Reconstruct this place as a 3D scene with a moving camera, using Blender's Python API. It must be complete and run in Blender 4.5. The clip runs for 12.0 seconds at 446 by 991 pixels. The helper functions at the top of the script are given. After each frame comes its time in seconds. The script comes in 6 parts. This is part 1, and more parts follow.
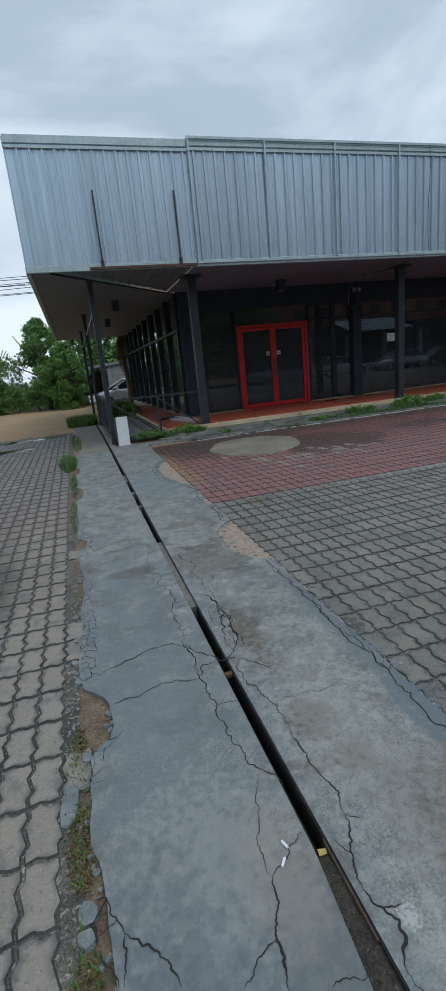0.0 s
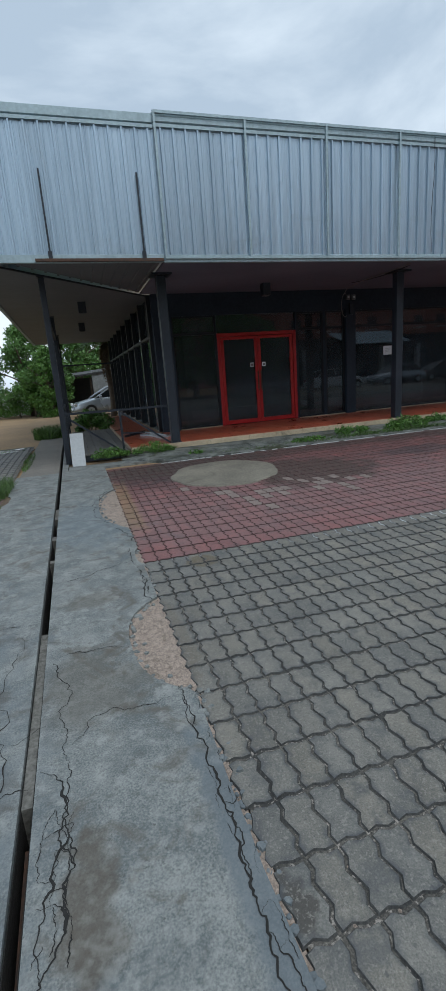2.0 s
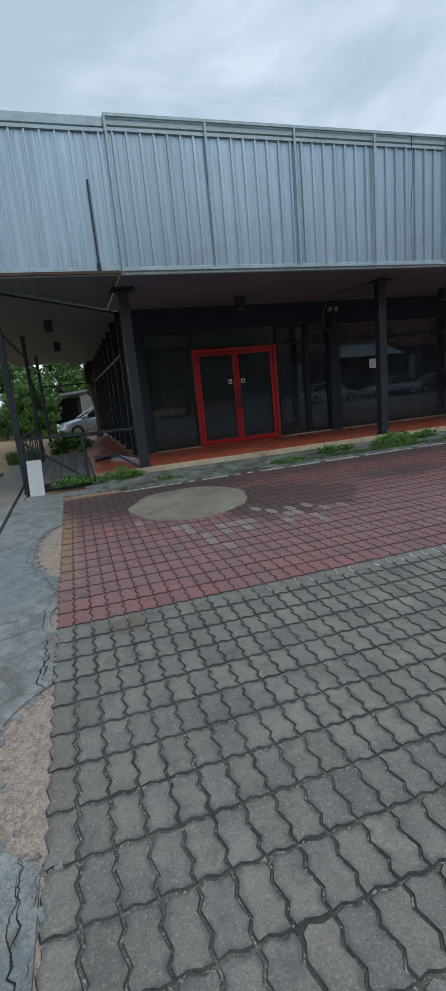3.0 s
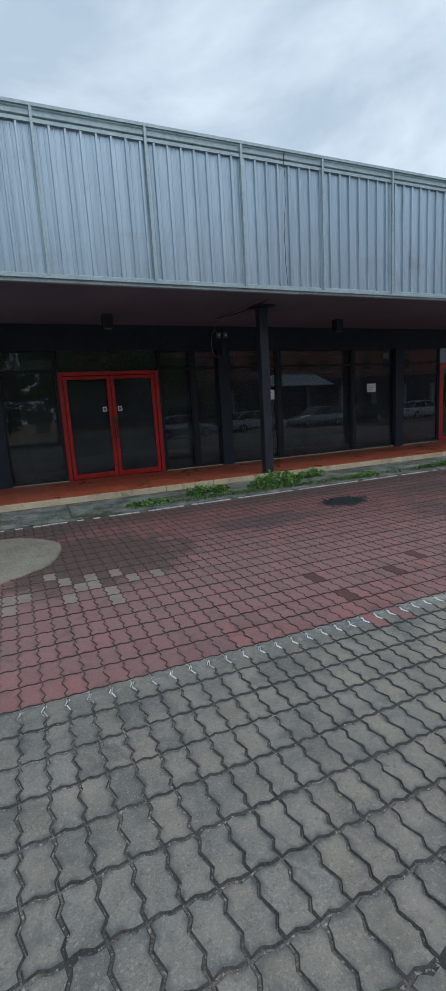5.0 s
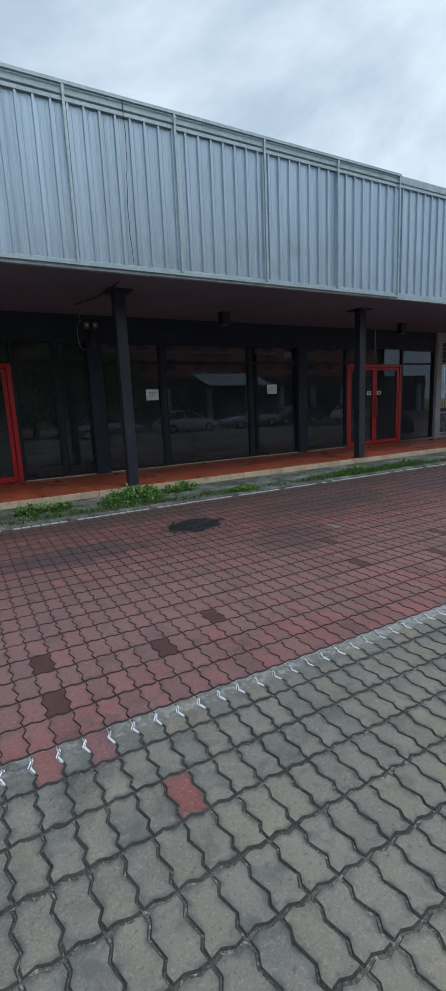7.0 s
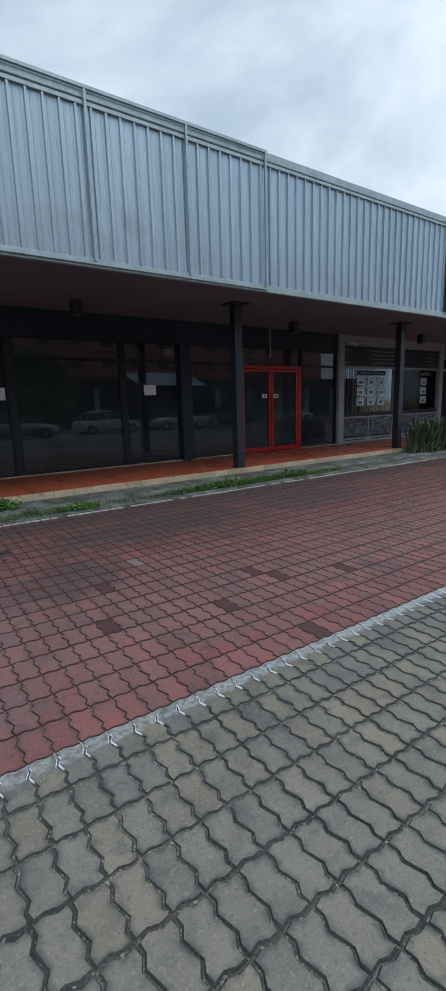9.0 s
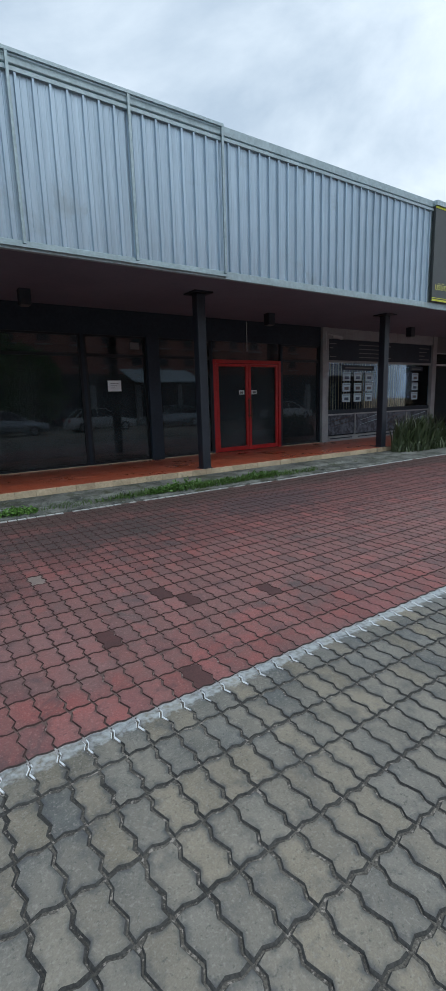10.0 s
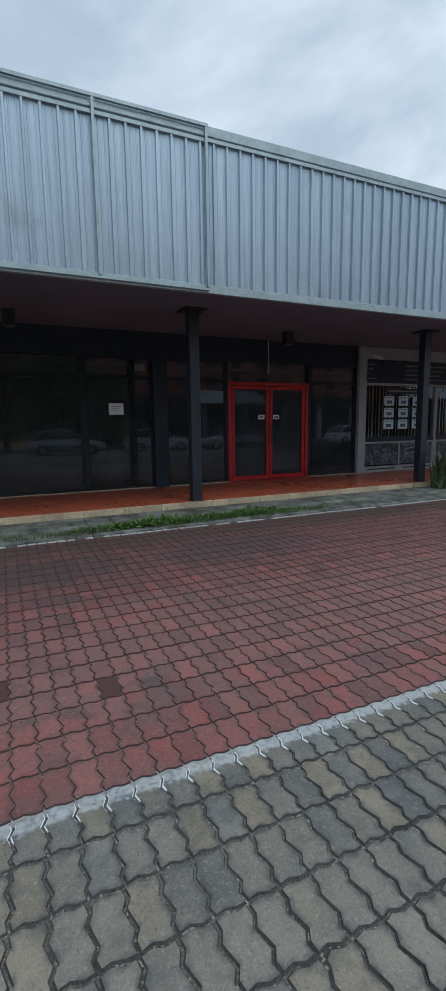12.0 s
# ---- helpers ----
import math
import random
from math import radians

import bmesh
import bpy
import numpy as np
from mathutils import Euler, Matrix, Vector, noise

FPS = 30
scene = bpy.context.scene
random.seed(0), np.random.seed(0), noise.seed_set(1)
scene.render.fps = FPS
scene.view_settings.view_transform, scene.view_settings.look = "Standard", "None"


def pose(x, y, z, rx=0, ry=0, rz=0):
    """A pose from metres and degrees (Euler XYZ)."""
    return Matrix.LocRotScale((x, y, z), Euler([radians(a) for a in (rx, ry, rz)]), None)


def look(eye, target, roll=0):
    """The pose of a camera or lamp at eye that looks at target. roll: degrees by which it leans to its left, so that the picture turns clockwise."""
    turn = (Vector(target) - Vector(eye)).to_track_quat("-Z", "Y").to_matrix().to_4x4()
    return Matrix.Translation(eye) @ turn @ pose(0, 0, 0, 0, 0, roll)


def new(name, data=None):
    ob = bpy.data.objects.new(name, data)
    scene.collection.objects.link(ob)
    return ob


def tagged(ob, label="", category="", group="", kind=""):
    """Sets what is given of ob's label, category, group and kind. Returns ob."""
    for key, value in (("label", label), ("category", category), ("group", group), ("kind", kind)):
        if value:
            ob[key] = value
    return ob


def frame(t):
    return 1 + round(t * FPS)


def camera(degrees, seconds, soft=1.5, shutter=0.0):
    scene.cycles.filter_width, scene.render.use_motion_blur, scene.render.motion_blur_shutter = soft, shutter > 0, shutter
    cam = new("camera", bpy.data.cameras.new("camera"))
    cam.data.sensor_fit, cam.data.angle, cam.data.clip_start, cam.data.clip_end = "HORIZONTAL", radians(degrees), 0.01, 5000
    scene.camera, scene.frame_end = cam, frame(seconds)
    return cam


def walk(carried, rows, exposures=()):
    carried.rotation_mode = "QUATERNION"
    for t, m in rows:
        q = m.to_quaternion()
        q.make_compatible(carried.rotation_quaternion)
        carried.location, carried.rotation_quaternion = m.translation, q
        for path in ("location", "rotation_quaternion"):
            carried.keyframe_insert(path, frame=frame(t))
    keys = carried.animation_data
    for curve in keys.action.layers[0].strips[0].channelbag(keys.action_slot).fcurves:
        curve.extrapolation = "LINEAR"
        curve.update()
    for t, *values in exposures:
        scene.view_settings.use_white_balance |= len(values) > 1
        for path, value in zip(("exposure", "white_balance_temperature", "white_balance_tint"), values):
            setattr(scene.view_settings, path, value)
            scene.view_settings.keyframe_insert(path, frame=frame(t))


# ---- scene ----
cam = camera(50.4, 12.0)
PATH = [
    (0, (0.029, 0.169, 1.429), (0.552, 2.026, 0.903), -5.8),
    (0.5, (0.173, 0.506, 1.453), (0.876, 2.301, 0.92), -4.2),
    (1, (0.354, 0.734, 1.431), (1.003, 2.554, 0.913), -4.9),
    (1.5, (0.683, 0.998, 1.449), (1.179, 2.871, 0.955), -4.1),
    (2, (0.914, 1.339, 1.442), (1.46, 3.199, 0.949), -4.3),
    (2.5, (1.185, 1.643, 1.443), (1.76, 3.503, 0.985), -6.4),
    (3, (1.623, 1.889, 1.446), (2.174, 3.763, 1.015), -5.6),
    (3.5, (2.068, 2.131, 1.457), (2.709, 3.973, 1.013), -6.0),
    (5.3, (3.773, 2.631, 1.464), (4.556, 4.438, 1.116), -3.3),
    (5.5, (3.98, 2.689, 1.457), (4.76, 4.495, 1.099), -3.1),
    (6, (4.422, 2.838, 1.432), (5.193, 4.645, 1.059), -2.9),
    (6.5, (4.939, 2.971, 1.461), (5.883, 4.696, 1.092), -2.7),
    (7, (5.451, 3.027, 1.458), (6.401, 4.748, 1.087), -2.6),
    (7.5, (5.968, 3.154, 1.459), (7.085, 4.769, 1.082), -1.7),
    (9.5, (7.998, 3.151, 1.437), (9.121, 4.762, 1.06), -1.7),
    (10, (8.488, 3.18, 1.418), (9.587, 4.806, 1.03), -1.8),
    (10.5, (8.964, 3.155, 1.438), (10.085, 4.767, 1.059), -1.5),
    (11, (9.396, 3.127, 1.468), (10.422, 4.802, 1.089), -1.1),
    (11.5, (9.851, 3.222, 1.492), (10.826, 4.934, 1.147), -0.2),
    (12, (10.276, 3.256, 1.485), (11.101, 5.053, 1.187), -0.8),
]
walk(cam, [(t, look(eye, target, roll)) for t, eye, target, roll in PATH], [(0, 0.17, 6150, 8), (1.5, 0.23, 6150, 8), (3.5, 0.25, 6150, 8), (5.5, 0.29, 6150, 8), (6.5, 0.23, 6150, 8), (7.5, 0.38, 6150, 8), (9.5, 0.24, 6150, 8), (10, 0.36, 6150, 8), (10.5, 0.17, 6150, 8), (12, 0.22, 6150, 8)])

# ---- light ----
SUN_EL, SUN_ROT = radians(58), radians(150)
world = bpy.data.worlds.new("overcast_sky")
scene.world = world
world.use_nodes = True
wn, wl = world.node_tree.nodes, world.node_tree.links
wn.clear()


def wnode(kind, **values):
    n = wn.new(kind)
    for key, value in values.items():
        n.inputs[key].default_value = value
    return n


w_out = wn.new("ShaderNodeOutputWorld")
w_bg = wnode("ShaderNodeBackground", Strength=1.0)
w_sky = wn.new("ShaderNodeTexSky")
w_sky.sky_type, w_sky.sun_disc = "NISHITA", False
w_sky.sun_elevation, w_sky.sun_rotation = SUN_EL, SUN_ROT
w_dim = wn.new("ShaderNodeMix")
w_dim.data_type, w_dim.blend_type = "RGBA", "MULTIPLY"
w_dim.inputs[0].default_value = 1.0
w_dim.inputs[7].default_value = (0.085, 0.085, 0.085, 1)
w_co = wn.new("ShaderNodeTexCoord")
w_map = wn.new("ShaderNodeMapping")
w_map.inputs["Scale"].default_value = (1.0, 1.0, 2.2)
w_map.inputs["Location"].default_value = (2.35, 1.1, 0.7)
w_n1 = wnode("ShaderNodeTexNoise", Scale=1.8, Detail=9.0, Roughness=0.56, Distortion=0.35)
w_r1 = wn.new("ShaderNodeValToRGB")
w_r1.color_ramp.elements[0].position, w_r1.color_ramp.elements[0].color = 0.36, (0.415, 0.495, 0.585, 1)
w_r1.color_ramp.elements[1].position, w_r1.color_ramp.elements[1].color = 0.66, (0.78, 0.845, 0.90, 1)
w_n2 = wnode("ShaderNodeTexNoise", Scale=1.1, Detail=4.0, Roughness=0.5)
w_r2 = wn.new("ShaderNodeValToRGB")
w_r2.color_ramp.elements[0].position, w_r2.color_ramp.elements[0].color = 0.30, (0.6, 0.6, 0.6, 1)
w_r2.color_ramp.elements[1].position, w_r2.color_ramp.elements[1].color = 0.42, (1, 1, 1, 1)
w_mix = wn.new("ShaderNodeMix")
w_mix.data_type = "RGBA"
wl.new(w_co.outputs["Generated"], w_map.inputs["Vector"])
wl.new(w_map.outputs[0], w_n1.inputs["Vector"])
wl.new(w_map.outputs[0], w_n2.inputs["Vector"])
wl.new(w_n1.outputs[0], w_r1.inputs[0])
wl.new(w_n2.outputs[0], w_r2.inputs[0])
wl.new(w_sky.outputs[0], w_dim.inputs[6])
wl.new(w_r2.outputs[0], w_mix.inputs[0])
wl.new(w_dim.outputs[2], w_mix.inputs[6])
wl.new(w_r1.outputs[0], w_mix.inputs[7])
wl.new(w_mix.outputs[2], w_bg.inputs["Color"])
wl.new(w_bg.outputs[0], w_out.inputs[0])

sun = new("sun", bpy.data.lights.new("sun", "SUN"))
sun.data.energy, sun.data.angle, sun.data.color = 0.85, radians(25), (1.0, 0.97, 0.93)
sun.matrix_world = look((0, 0, 0), (-math.sin(SUN_ROT) * math.cos(SUN_EL), -math.cos(SUN_ROT) * math.cos(SUN_EL), -math.sin(SUN_EL)))


# ---- materials ----
def mat(name, a, b=None, rough=0.7, metal=0.0, scale=3.0, fine=60.0, bump=0.15, mix=0.5, spec=0.5,
        vary=0.0, stain=None, stain_scale=0.7, stain_at=0.58, rough_var=0.1, island=False, sharp=0.12, tones=(), stretch=None, tone_from=None):
    """A surface of two tones a and b in large patches and fine grain, with relief, and stains of a third tone."""
    b = b or tuple(c * 0.75 for c in a)
    m = bpy.data.materials.new(name)
    m.use_nodes = True
    nt = m.node_tree
    N, L = nt.nodes, nt.links
    bsdf = N["Principled BSDF"]
    geo = N.new("ShaderNodeNewGeometry")
    n1, n2 = N.new("ShaderNodeTexNoise"), N.new("ShaderNodeTexNoise")
    n1.inputs["Scale"].default_value, n1.inputs["Detail"].default_value = scale, 6
    n2.inputs["Scale"].default_value, n2.inputs["Detail"].default_value = fine, 4
    n1.inputs["Roughness"].default_value = 0.62
    for n in (n1, n2):
        if stretch:
            mp = N.new("ShaderNodeMapping")
            mp.inputs["Scale"].default_value = stretch
            L.new(geo.outputs["Position"], mp.inputs[0])
            L.new(mp.outputs[0], n.inputs["Vector"])
        else:
            L.new(geo.outputs["Position"], n.inputs["Vector"])
    add = N.new("ShaderNodeMath")
    add.operation = "MULTIPLY_ADD"
    add.inputs[1].default_value = mix
    L.new(n2.outputs[0], add.inputs[0])
    sub = N.new("ShaderNodeMath")
    sub.operation = "MULTIPLY"
    sub.inputs[1].default_value = 1 - mix
    L.new(n1.outputs[0], sub.inputs[0])
    L.new(sub.outputs[0], add.inputs[2])
    ramp = N.new("ShaderNodeValToRGB")
    e = ramp.color_ramp.elements
    e[0].position, e[0].color = 0.5 - sharp, (*b, 1)
    e[1].position, e[1].color = 0.5 + sharp, (*a, 1)
    L.new(add.outputs[0], ramp.inputs[0])
    colour = ramp.outputs[0]
    if vary:
        hsv = N.new("ShaderNodeHueSaturation")
        mr = N.new("ShaderNodeMapRange")
        mr.inputs["To Min"].default_value, mr.inputs["To Max"].default_value = 1 - vary, 1 + vary
        if island:
            L.new(geo.outputs["Random Per Island"], mr.inputs["Value"])
        else:
            L.new(N.new("ShaderNodeObjectInfo").outputs["Random"], mr.inputs["Value"])
        L.new(mr.outputs[0], hsv.inputs["Value"])
        L.new(colour, hsv.inputs["Color"])
        colour = hsv.outputs[0]
        if tones:
            tr = N.new("ShaderNodeValToRGB")
            els = tr.color_ramp.elements
            while len(els) < len(tones):
                els.new(0.5)
            for i, c in enumerate(tones):
                els[i].position, els[i].color = i / (len(tones) - 1), (*c, 1)
            big = N.new("ShaderNodeMath")
            big.operation = "FRACT"
            mul = N.new("ShaderNodeMath")
            mul.operation, mul.inputs[1].default_value = "MULTIPLY", 7.31
            L.new(mr.inputs["Value"].links[0].from_socket, mul.inputs[0])
            L.new(mul.outputs[0], big.inputs[0])
            L.new(big.outputs[0], tr.inputs[0])
            mt = N.new("ShaderNodeMix")
            mt.data_type, mt.blend_type = "RGBA", "MULTIPLY"
            mt.inputs[0].default_value = 1.0
            if tone_from:
                sx, fx = N.new("ShaderNodeSeparateXYZ"), N.new("ShaderNodeMapRange")
                fx.inputs["From Min"].default_value, fx.inputs["From Max"].default_value = tone_from
                fx.inputs["To Min"].default_value = 0.3
                L.new(geo.outputs["Position"], sx.inputs[0])
                L.new(sx.outputs[0], fx.inputs["Value"])
                L.new(fx.outputs[0], mt.inputs[0])
            L.new(colour, mt.inputs[6])
            L.new(tr.outputs[0], mt.inputs[7])
            colour = mt.outputs[2]
    if stain:
        n3 = N.new("ShaderNodeTexNoise")
        n3.inputs["Scale"].default_value, n3.inputs["Detail"].default_value = stain_scale, 9
        n3.inputs["Distortion"].default_value, n3.inputs["Roughness"].default_value = 0.9, 0.66
        off = N.new("ShaderNodeMapping")
        off.inputs["Location"].default_value = (7.3, 2.1, 0.4)
        L.new(geo.outputs["Position"], off.inputs[0])
        L.new(off.outputs[0], n3.inputs["Vector"])
        r3 = N.new("ShaderNodeValToRGB")
        r3.color_ramp.elements[0].position, r3.color_ramp.elements[1].position = stain_at, stain_at + 0.12
        L.new(n3.outputs[0], r3.inputs[0])
        mx = N.new("ShaderNodeMix")
        mx.data_type = "RGBA"
        L.new(r3.outputs[0], mx.inputs[0])
        L.new(colour, mx.inputs[6])
        mx.inputs[7].default_value = (*stain, 1)
        colour = mx.outputs[2]
    L.new(colour, bsdf.inputs["Base Color"])
    rr = N.new("ShaderNodeMapRange")
    rr.inputs["To Min"].default_value, rr.inputs["To Max"].default_value = max(rough - rough_var, 0.02), min(rough + rough_var, 1)
    L.new(n1.outputs[0], rr.inputs["Value"])
    L.new(rr.outputs[0], bsdf.inputs["Roughness"])
    bsdf.inputs["Metallic"].default_value = metal
    bsdf.inputs["Specular IOR Level"].default_value = spec
    if bump:
        bp = N.new("ShaderNodeBump")
        bp.inputs["Strength"].default_value, bp.inputs["Distance"].default_value = bump, 0.01
        L.new(add.outputs[0], bp.inputs["Height"])
        L.new(bp.outputs[0], bsdf.inputs["Normal"])
    return m


def patch(m, colour, cx, cy, rx, ry, shape="ellipse", soft=0.15, wobble=0.8, scale=6.0, strength=1.0):
    """Adds a patch of paint or dirt with an uneven rim to a material, at a place of the ground."""
    N, L = m.node_tree.nodes, m.node_tree.links
    bsdf = N["Principled BSDF"]
    old = bsdf.inputs["Base Color"].links[0].from_socket

    def calc(op, a, b=None):
        n = N.new("ShaderNodeMath")
        n.operation = op
        for i, v in enumerate((a, b)):
            if v is None:
                continue
            if isinstance(v, (int, float)):
                n.inputs[i].default_value = v
            else:
                L.new(v, n.inputs[i])
        return n.outputs[0]

    geo, sep, nz = N.new("ShaderNodeNewGeometry"), N.new("ShaderNodeSeparateXYZ"), N.new("ShaderNodeTexNoise")
    nz.inputs["Scale"].default_value, nz.inputs["Detail"].default_value = scale, 5
    L.new(geo.outputs["Position"], sep.inputs[0])
    L.new(geo.outputs["Position"], nz.inputs["Vector"])
    u = calc("ABSOLUTE", calc("DIVIDE", calc("SUBTRACT", sep.outputs[0], cx), rx))
    v = calc("ABSOLUTE", calc("DIVIDE", calc("SUBTRACT", sep.outputs[1], cy), ry))
    d = calc("MAXIMUM", u, v) if shape == "box" else calc("SQRT", calc("ADD", calc("MULTIPLY", u, u), calc("MULTIPLY", v, v)))
    d = calc("ADD", d, calc("MULTIPLY", calc("SUBTRACT", nz.outputs[0], 0.5), wobble))
    mr = N.new("ShaderNodeMapRange")
    mr.inputs["From Min"].default_value, mr.inputs["From Max"].default_value = 1 + soft, 1 - soft
    mr.inputs["To Max"].default_value = strength
    L.new(d, mr.inputs["Value"])
    mx = N.new("ShaderNodeMix")
    mx.data_type = "RGBA"
    L.new(mr.outputs[0], mx.inputs[0])
    L.new(old, mx.inputs[6])
    mx.inputs[7].default_value = (*colour, 1)
    L.new(mx.outputs[2], bsdf.inputs["Base Color"])


def speckle(m, colour, scale, at, soft=0.05, strength=0.6, detail=3.0, shift=0.0):
    """Small spots of another tone strewn over a surface."""
    N, L = m.node_tree.nodes, m.node_tree.links
    bsdf = N["Principled BSDF"]
    old = bsdf.inputs["Base Color"].links[0].from_socket
    mp, nz, mr, mx = (N.new("ShaderNode" + k) for k in ("Mapping", "TexNoise", "MapRange", "Mix"))
    mp.inputs["Location"].default_value = (shift, shift * 1.7, 0.3)
    nz.inputs["Scale"].default_value, nz.inputs["Detail"].default_value, nz.inputs["Roughness"].default_value = scale, detail, 0.65
    mr.inputs["From Min"].default_value, mr.inputs["From Max"].default_value = at - soft, at + soft
    mr.inputs["To Max"].default_value = strength
    L.new(N.new("ShaderNodeNewGeometry").outputs["Position"], mp.inputs[0])
    L.new(mp.outputs[0], nz.inputs["Vector"])
    L.new(nz.outputs[0], mr.inputs["Value"])
    mx.data_type = "RGBA"
    L.new(mr.outputs[0], mx.inputs[0])
    L.new(old, mx.inputs[6])
    mx.inputs[7].default_value = (*colour, 1)
    L.new(mx.outputs[2], bsdf.inputs["Base Color"])


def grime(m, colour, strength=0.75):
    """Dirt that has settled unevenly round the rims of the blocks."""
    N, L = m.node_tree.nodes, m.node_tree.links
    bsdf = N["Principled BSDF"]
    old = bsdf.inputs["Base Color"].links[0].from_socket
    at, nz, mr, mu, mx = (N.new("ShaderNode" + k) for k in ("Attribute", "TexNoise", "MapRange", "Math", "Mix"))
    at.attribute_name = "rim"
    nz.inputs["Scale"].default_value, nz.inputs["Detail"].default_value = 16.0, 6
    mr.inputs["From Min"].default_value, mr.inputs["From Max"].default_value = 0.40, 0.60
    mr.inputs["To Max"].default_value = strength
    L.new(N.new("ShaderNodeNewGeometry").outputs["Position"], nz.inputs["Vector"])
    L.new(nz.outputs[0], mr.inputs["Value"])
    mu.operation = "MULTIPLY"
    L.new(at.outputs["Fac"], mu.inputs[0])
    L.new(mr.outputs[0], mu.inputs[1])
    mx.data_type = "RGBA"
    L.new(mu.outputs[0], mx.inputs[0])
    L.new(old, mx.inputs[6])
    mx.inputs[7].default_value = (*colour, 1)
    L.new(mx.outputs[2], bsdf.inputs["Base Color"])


def tinted_glass(name, tint, ior=1.5, veil=0.05):
    m = bpy.data.materials.new(name)
    m.use_nodes = True
    N, L = m.node_tree.nodes, m.node_tree.links
    N.clear()
    out, mx = N.new("ShaderNodeOutputMaterial"), N.new("ShaderNodeMixShader")
    tr, gl, fr = N.new("ShaderNodeBsdfTransparent"), N.new("ShaderNodeBsdfGlossy"), N.new("ShaderNodeFresnel")
    tr.inputs[0].default_value = (*tint, 1)
    gl.inputs["Color"].default_value = (0.84, 0.90, 0.98, 1)
    gl.inputs["Roughness"].default_value = 0.015
    fr.inputs["IOR"].default_value = ior
    nz, bp = N.new("ShaderNodeTexNoise"), N.new("ShaderNodeBump")
    nz.inputs["Scale"].default_value = 1.3
    bp.inputs["Strength"].default_value, bp.inputs["Distance"].default_value = 0.03, 0.01
    L.new(N.new("ShaderNodeNewGeometry").outputs["Position"], nz.inputs["Vector"])
    L.new(nz.outputs[0], bp.inputs["Height"])
    L.new(bp.outputs[0], gl.inputs["Normal"])
    # uneven diffuse grey veil, added to brighten panes that come out too black
    df, dm, dn, dr = N.new("ShaderNodeBsdfDiffuse"), N.new("ShaderNodeMixShader"), N.new("ShaderNodeTexNoise"), N.new("ShaderNodeMapRange")
    df.inputs["Color"].default_value = (0.31, 0.38, 0.42, 1)
    dn.inputs["Scale"].default_value, dn.inputs["Detail"].default_value = 2.5, 6
    dr.inputs["From Min"].default_value, dr.inputs["From Max"].default_value = 0.3, 0.7
    dr.inputs["To Min"].default_value, dr.inputs["To Max"].default_value = veil * 0.5, veil * 1.5
    L.new(N.new("ShaderNodeNewGeometry").outputs["Position"], dn.inputs["Vector"])
    L.new(dn.outputs[0], dr.inputs["Value"])
    L.new(dr.outputs[0], dm.inputs[0])
    L.new(tr.outputs[0], dm.inputs[1])
    L.new(df.outputs[0], dm.inputs[2])
    L.new(fr.outputs[0], mx.inputs[0])
    L.new(dm.outputs[0], mx.inputs[1])
    L.new(gl.outputs[0], mx.inputs[2])
    L.new(mx.outputs[0], out.inputs[0])
    return m


M_CONC = mat("worn_concrete", (0.262, 0.272, 0.258), (0.105, 0.12, 0.122), rough=0.72, scale=5, fine=130, bump=0.55, mix=0.5, sharp=0.10,
             stain=(0.115, 0.108, 0.095), stain_scale=4.5, stain_at=0.53)
speckle(M_CONC, (0.34, 0.35, 0.33), 13.0, 0.585, soft=0.06, strength=0.5, detail=12)
speckle(M_CONC, (0.10, 0.105, 0.10), 26.0, 0.60, soft=0.05, strength=0.55, detail=10, shift=1.3)
speckle(M_CONC, (0.33, 0.34, 0.33), 75.0, 0.64, soft=0.06, strength=0.22, detail=2, shift=3.0)
speckle(M_CONC, (0.055, 0.055, 0.052), 48.0, 0.67, soft=0.04, strength=0.55, detail=3, shift=8.0)
speckle(M_CONC, (0.085, 0.095, 0.10), 4.5, 0.62, soft=0.10, strength=0.45, detail=8, shift=5.0)
patch(M_CONC, (0.125, 0.15, 0.165), 0.10, 1.8, 0.42, 2.2, soft=0.5, wobble=2.6, scale=9, strength=0.68)
patch(M_CONC, (0.115, 0.138, 0.155), 1.255, 1.95, 0.08, 1.1, "box", soft=0.2, wobble=1.3, scale=11, strength=0.7)
patch(M_CONC, (0.115, 0.138, 0.155), 1.24, 1.55, 0.10, 0.35, soft=0.15, wobble=0.9, scale=9, strength=0.85)
patch(M_CONC, (0.085, 0.085, 0.08), 0.22, 3.67, 0.19, 0.09, wobble=0.9, scale=26, strength=0.65)
patch(M_CONC, (0.12, 0.16, 0.19), 0.95, 6.6, 0.5, 0.8, wobble=2.4, scale=9, strength=0.4, soft=0.4)
patch(M_CONC, (0.10, 0.13, 0.15), 0.30, 0.9, 0.22, 0.35, wobble=2.2, scale=16, strength=0.5, soft=0.4)
patch(M_CONC, (0.075, 0.062, 0.048), 0.76, 1.74, 0.10, 0.13, wobble=2.2, scale=14, strength=0.75, soft=0.35)
patch(M_CONC, (0.075, 0.062, 0.048), 0.82, 1.5, 0.07, 0.08, wobble=2.0, scale=18, strength=0.6, soft=0.35)
patch(M_CONC, (0.085, 0.07, 0.052), 0.75, 2.5, 0.08, 0.25, wobble=2.4, scale=12, strength=0.75, soft=0.35)
patch(M_CONC, (0.085, 0.07, 0.055), 0.74, 2.17, 0.10, 0.07, wobble=2.0, scale=18, strength=0.55, soft=0.35)
patch(M_CONC, (0.09, 0.08, 0.065), 0.88, 2.02, 0.05, 0.06, wobble=1.8, scale=20, strength=0.5, soft=0.35)
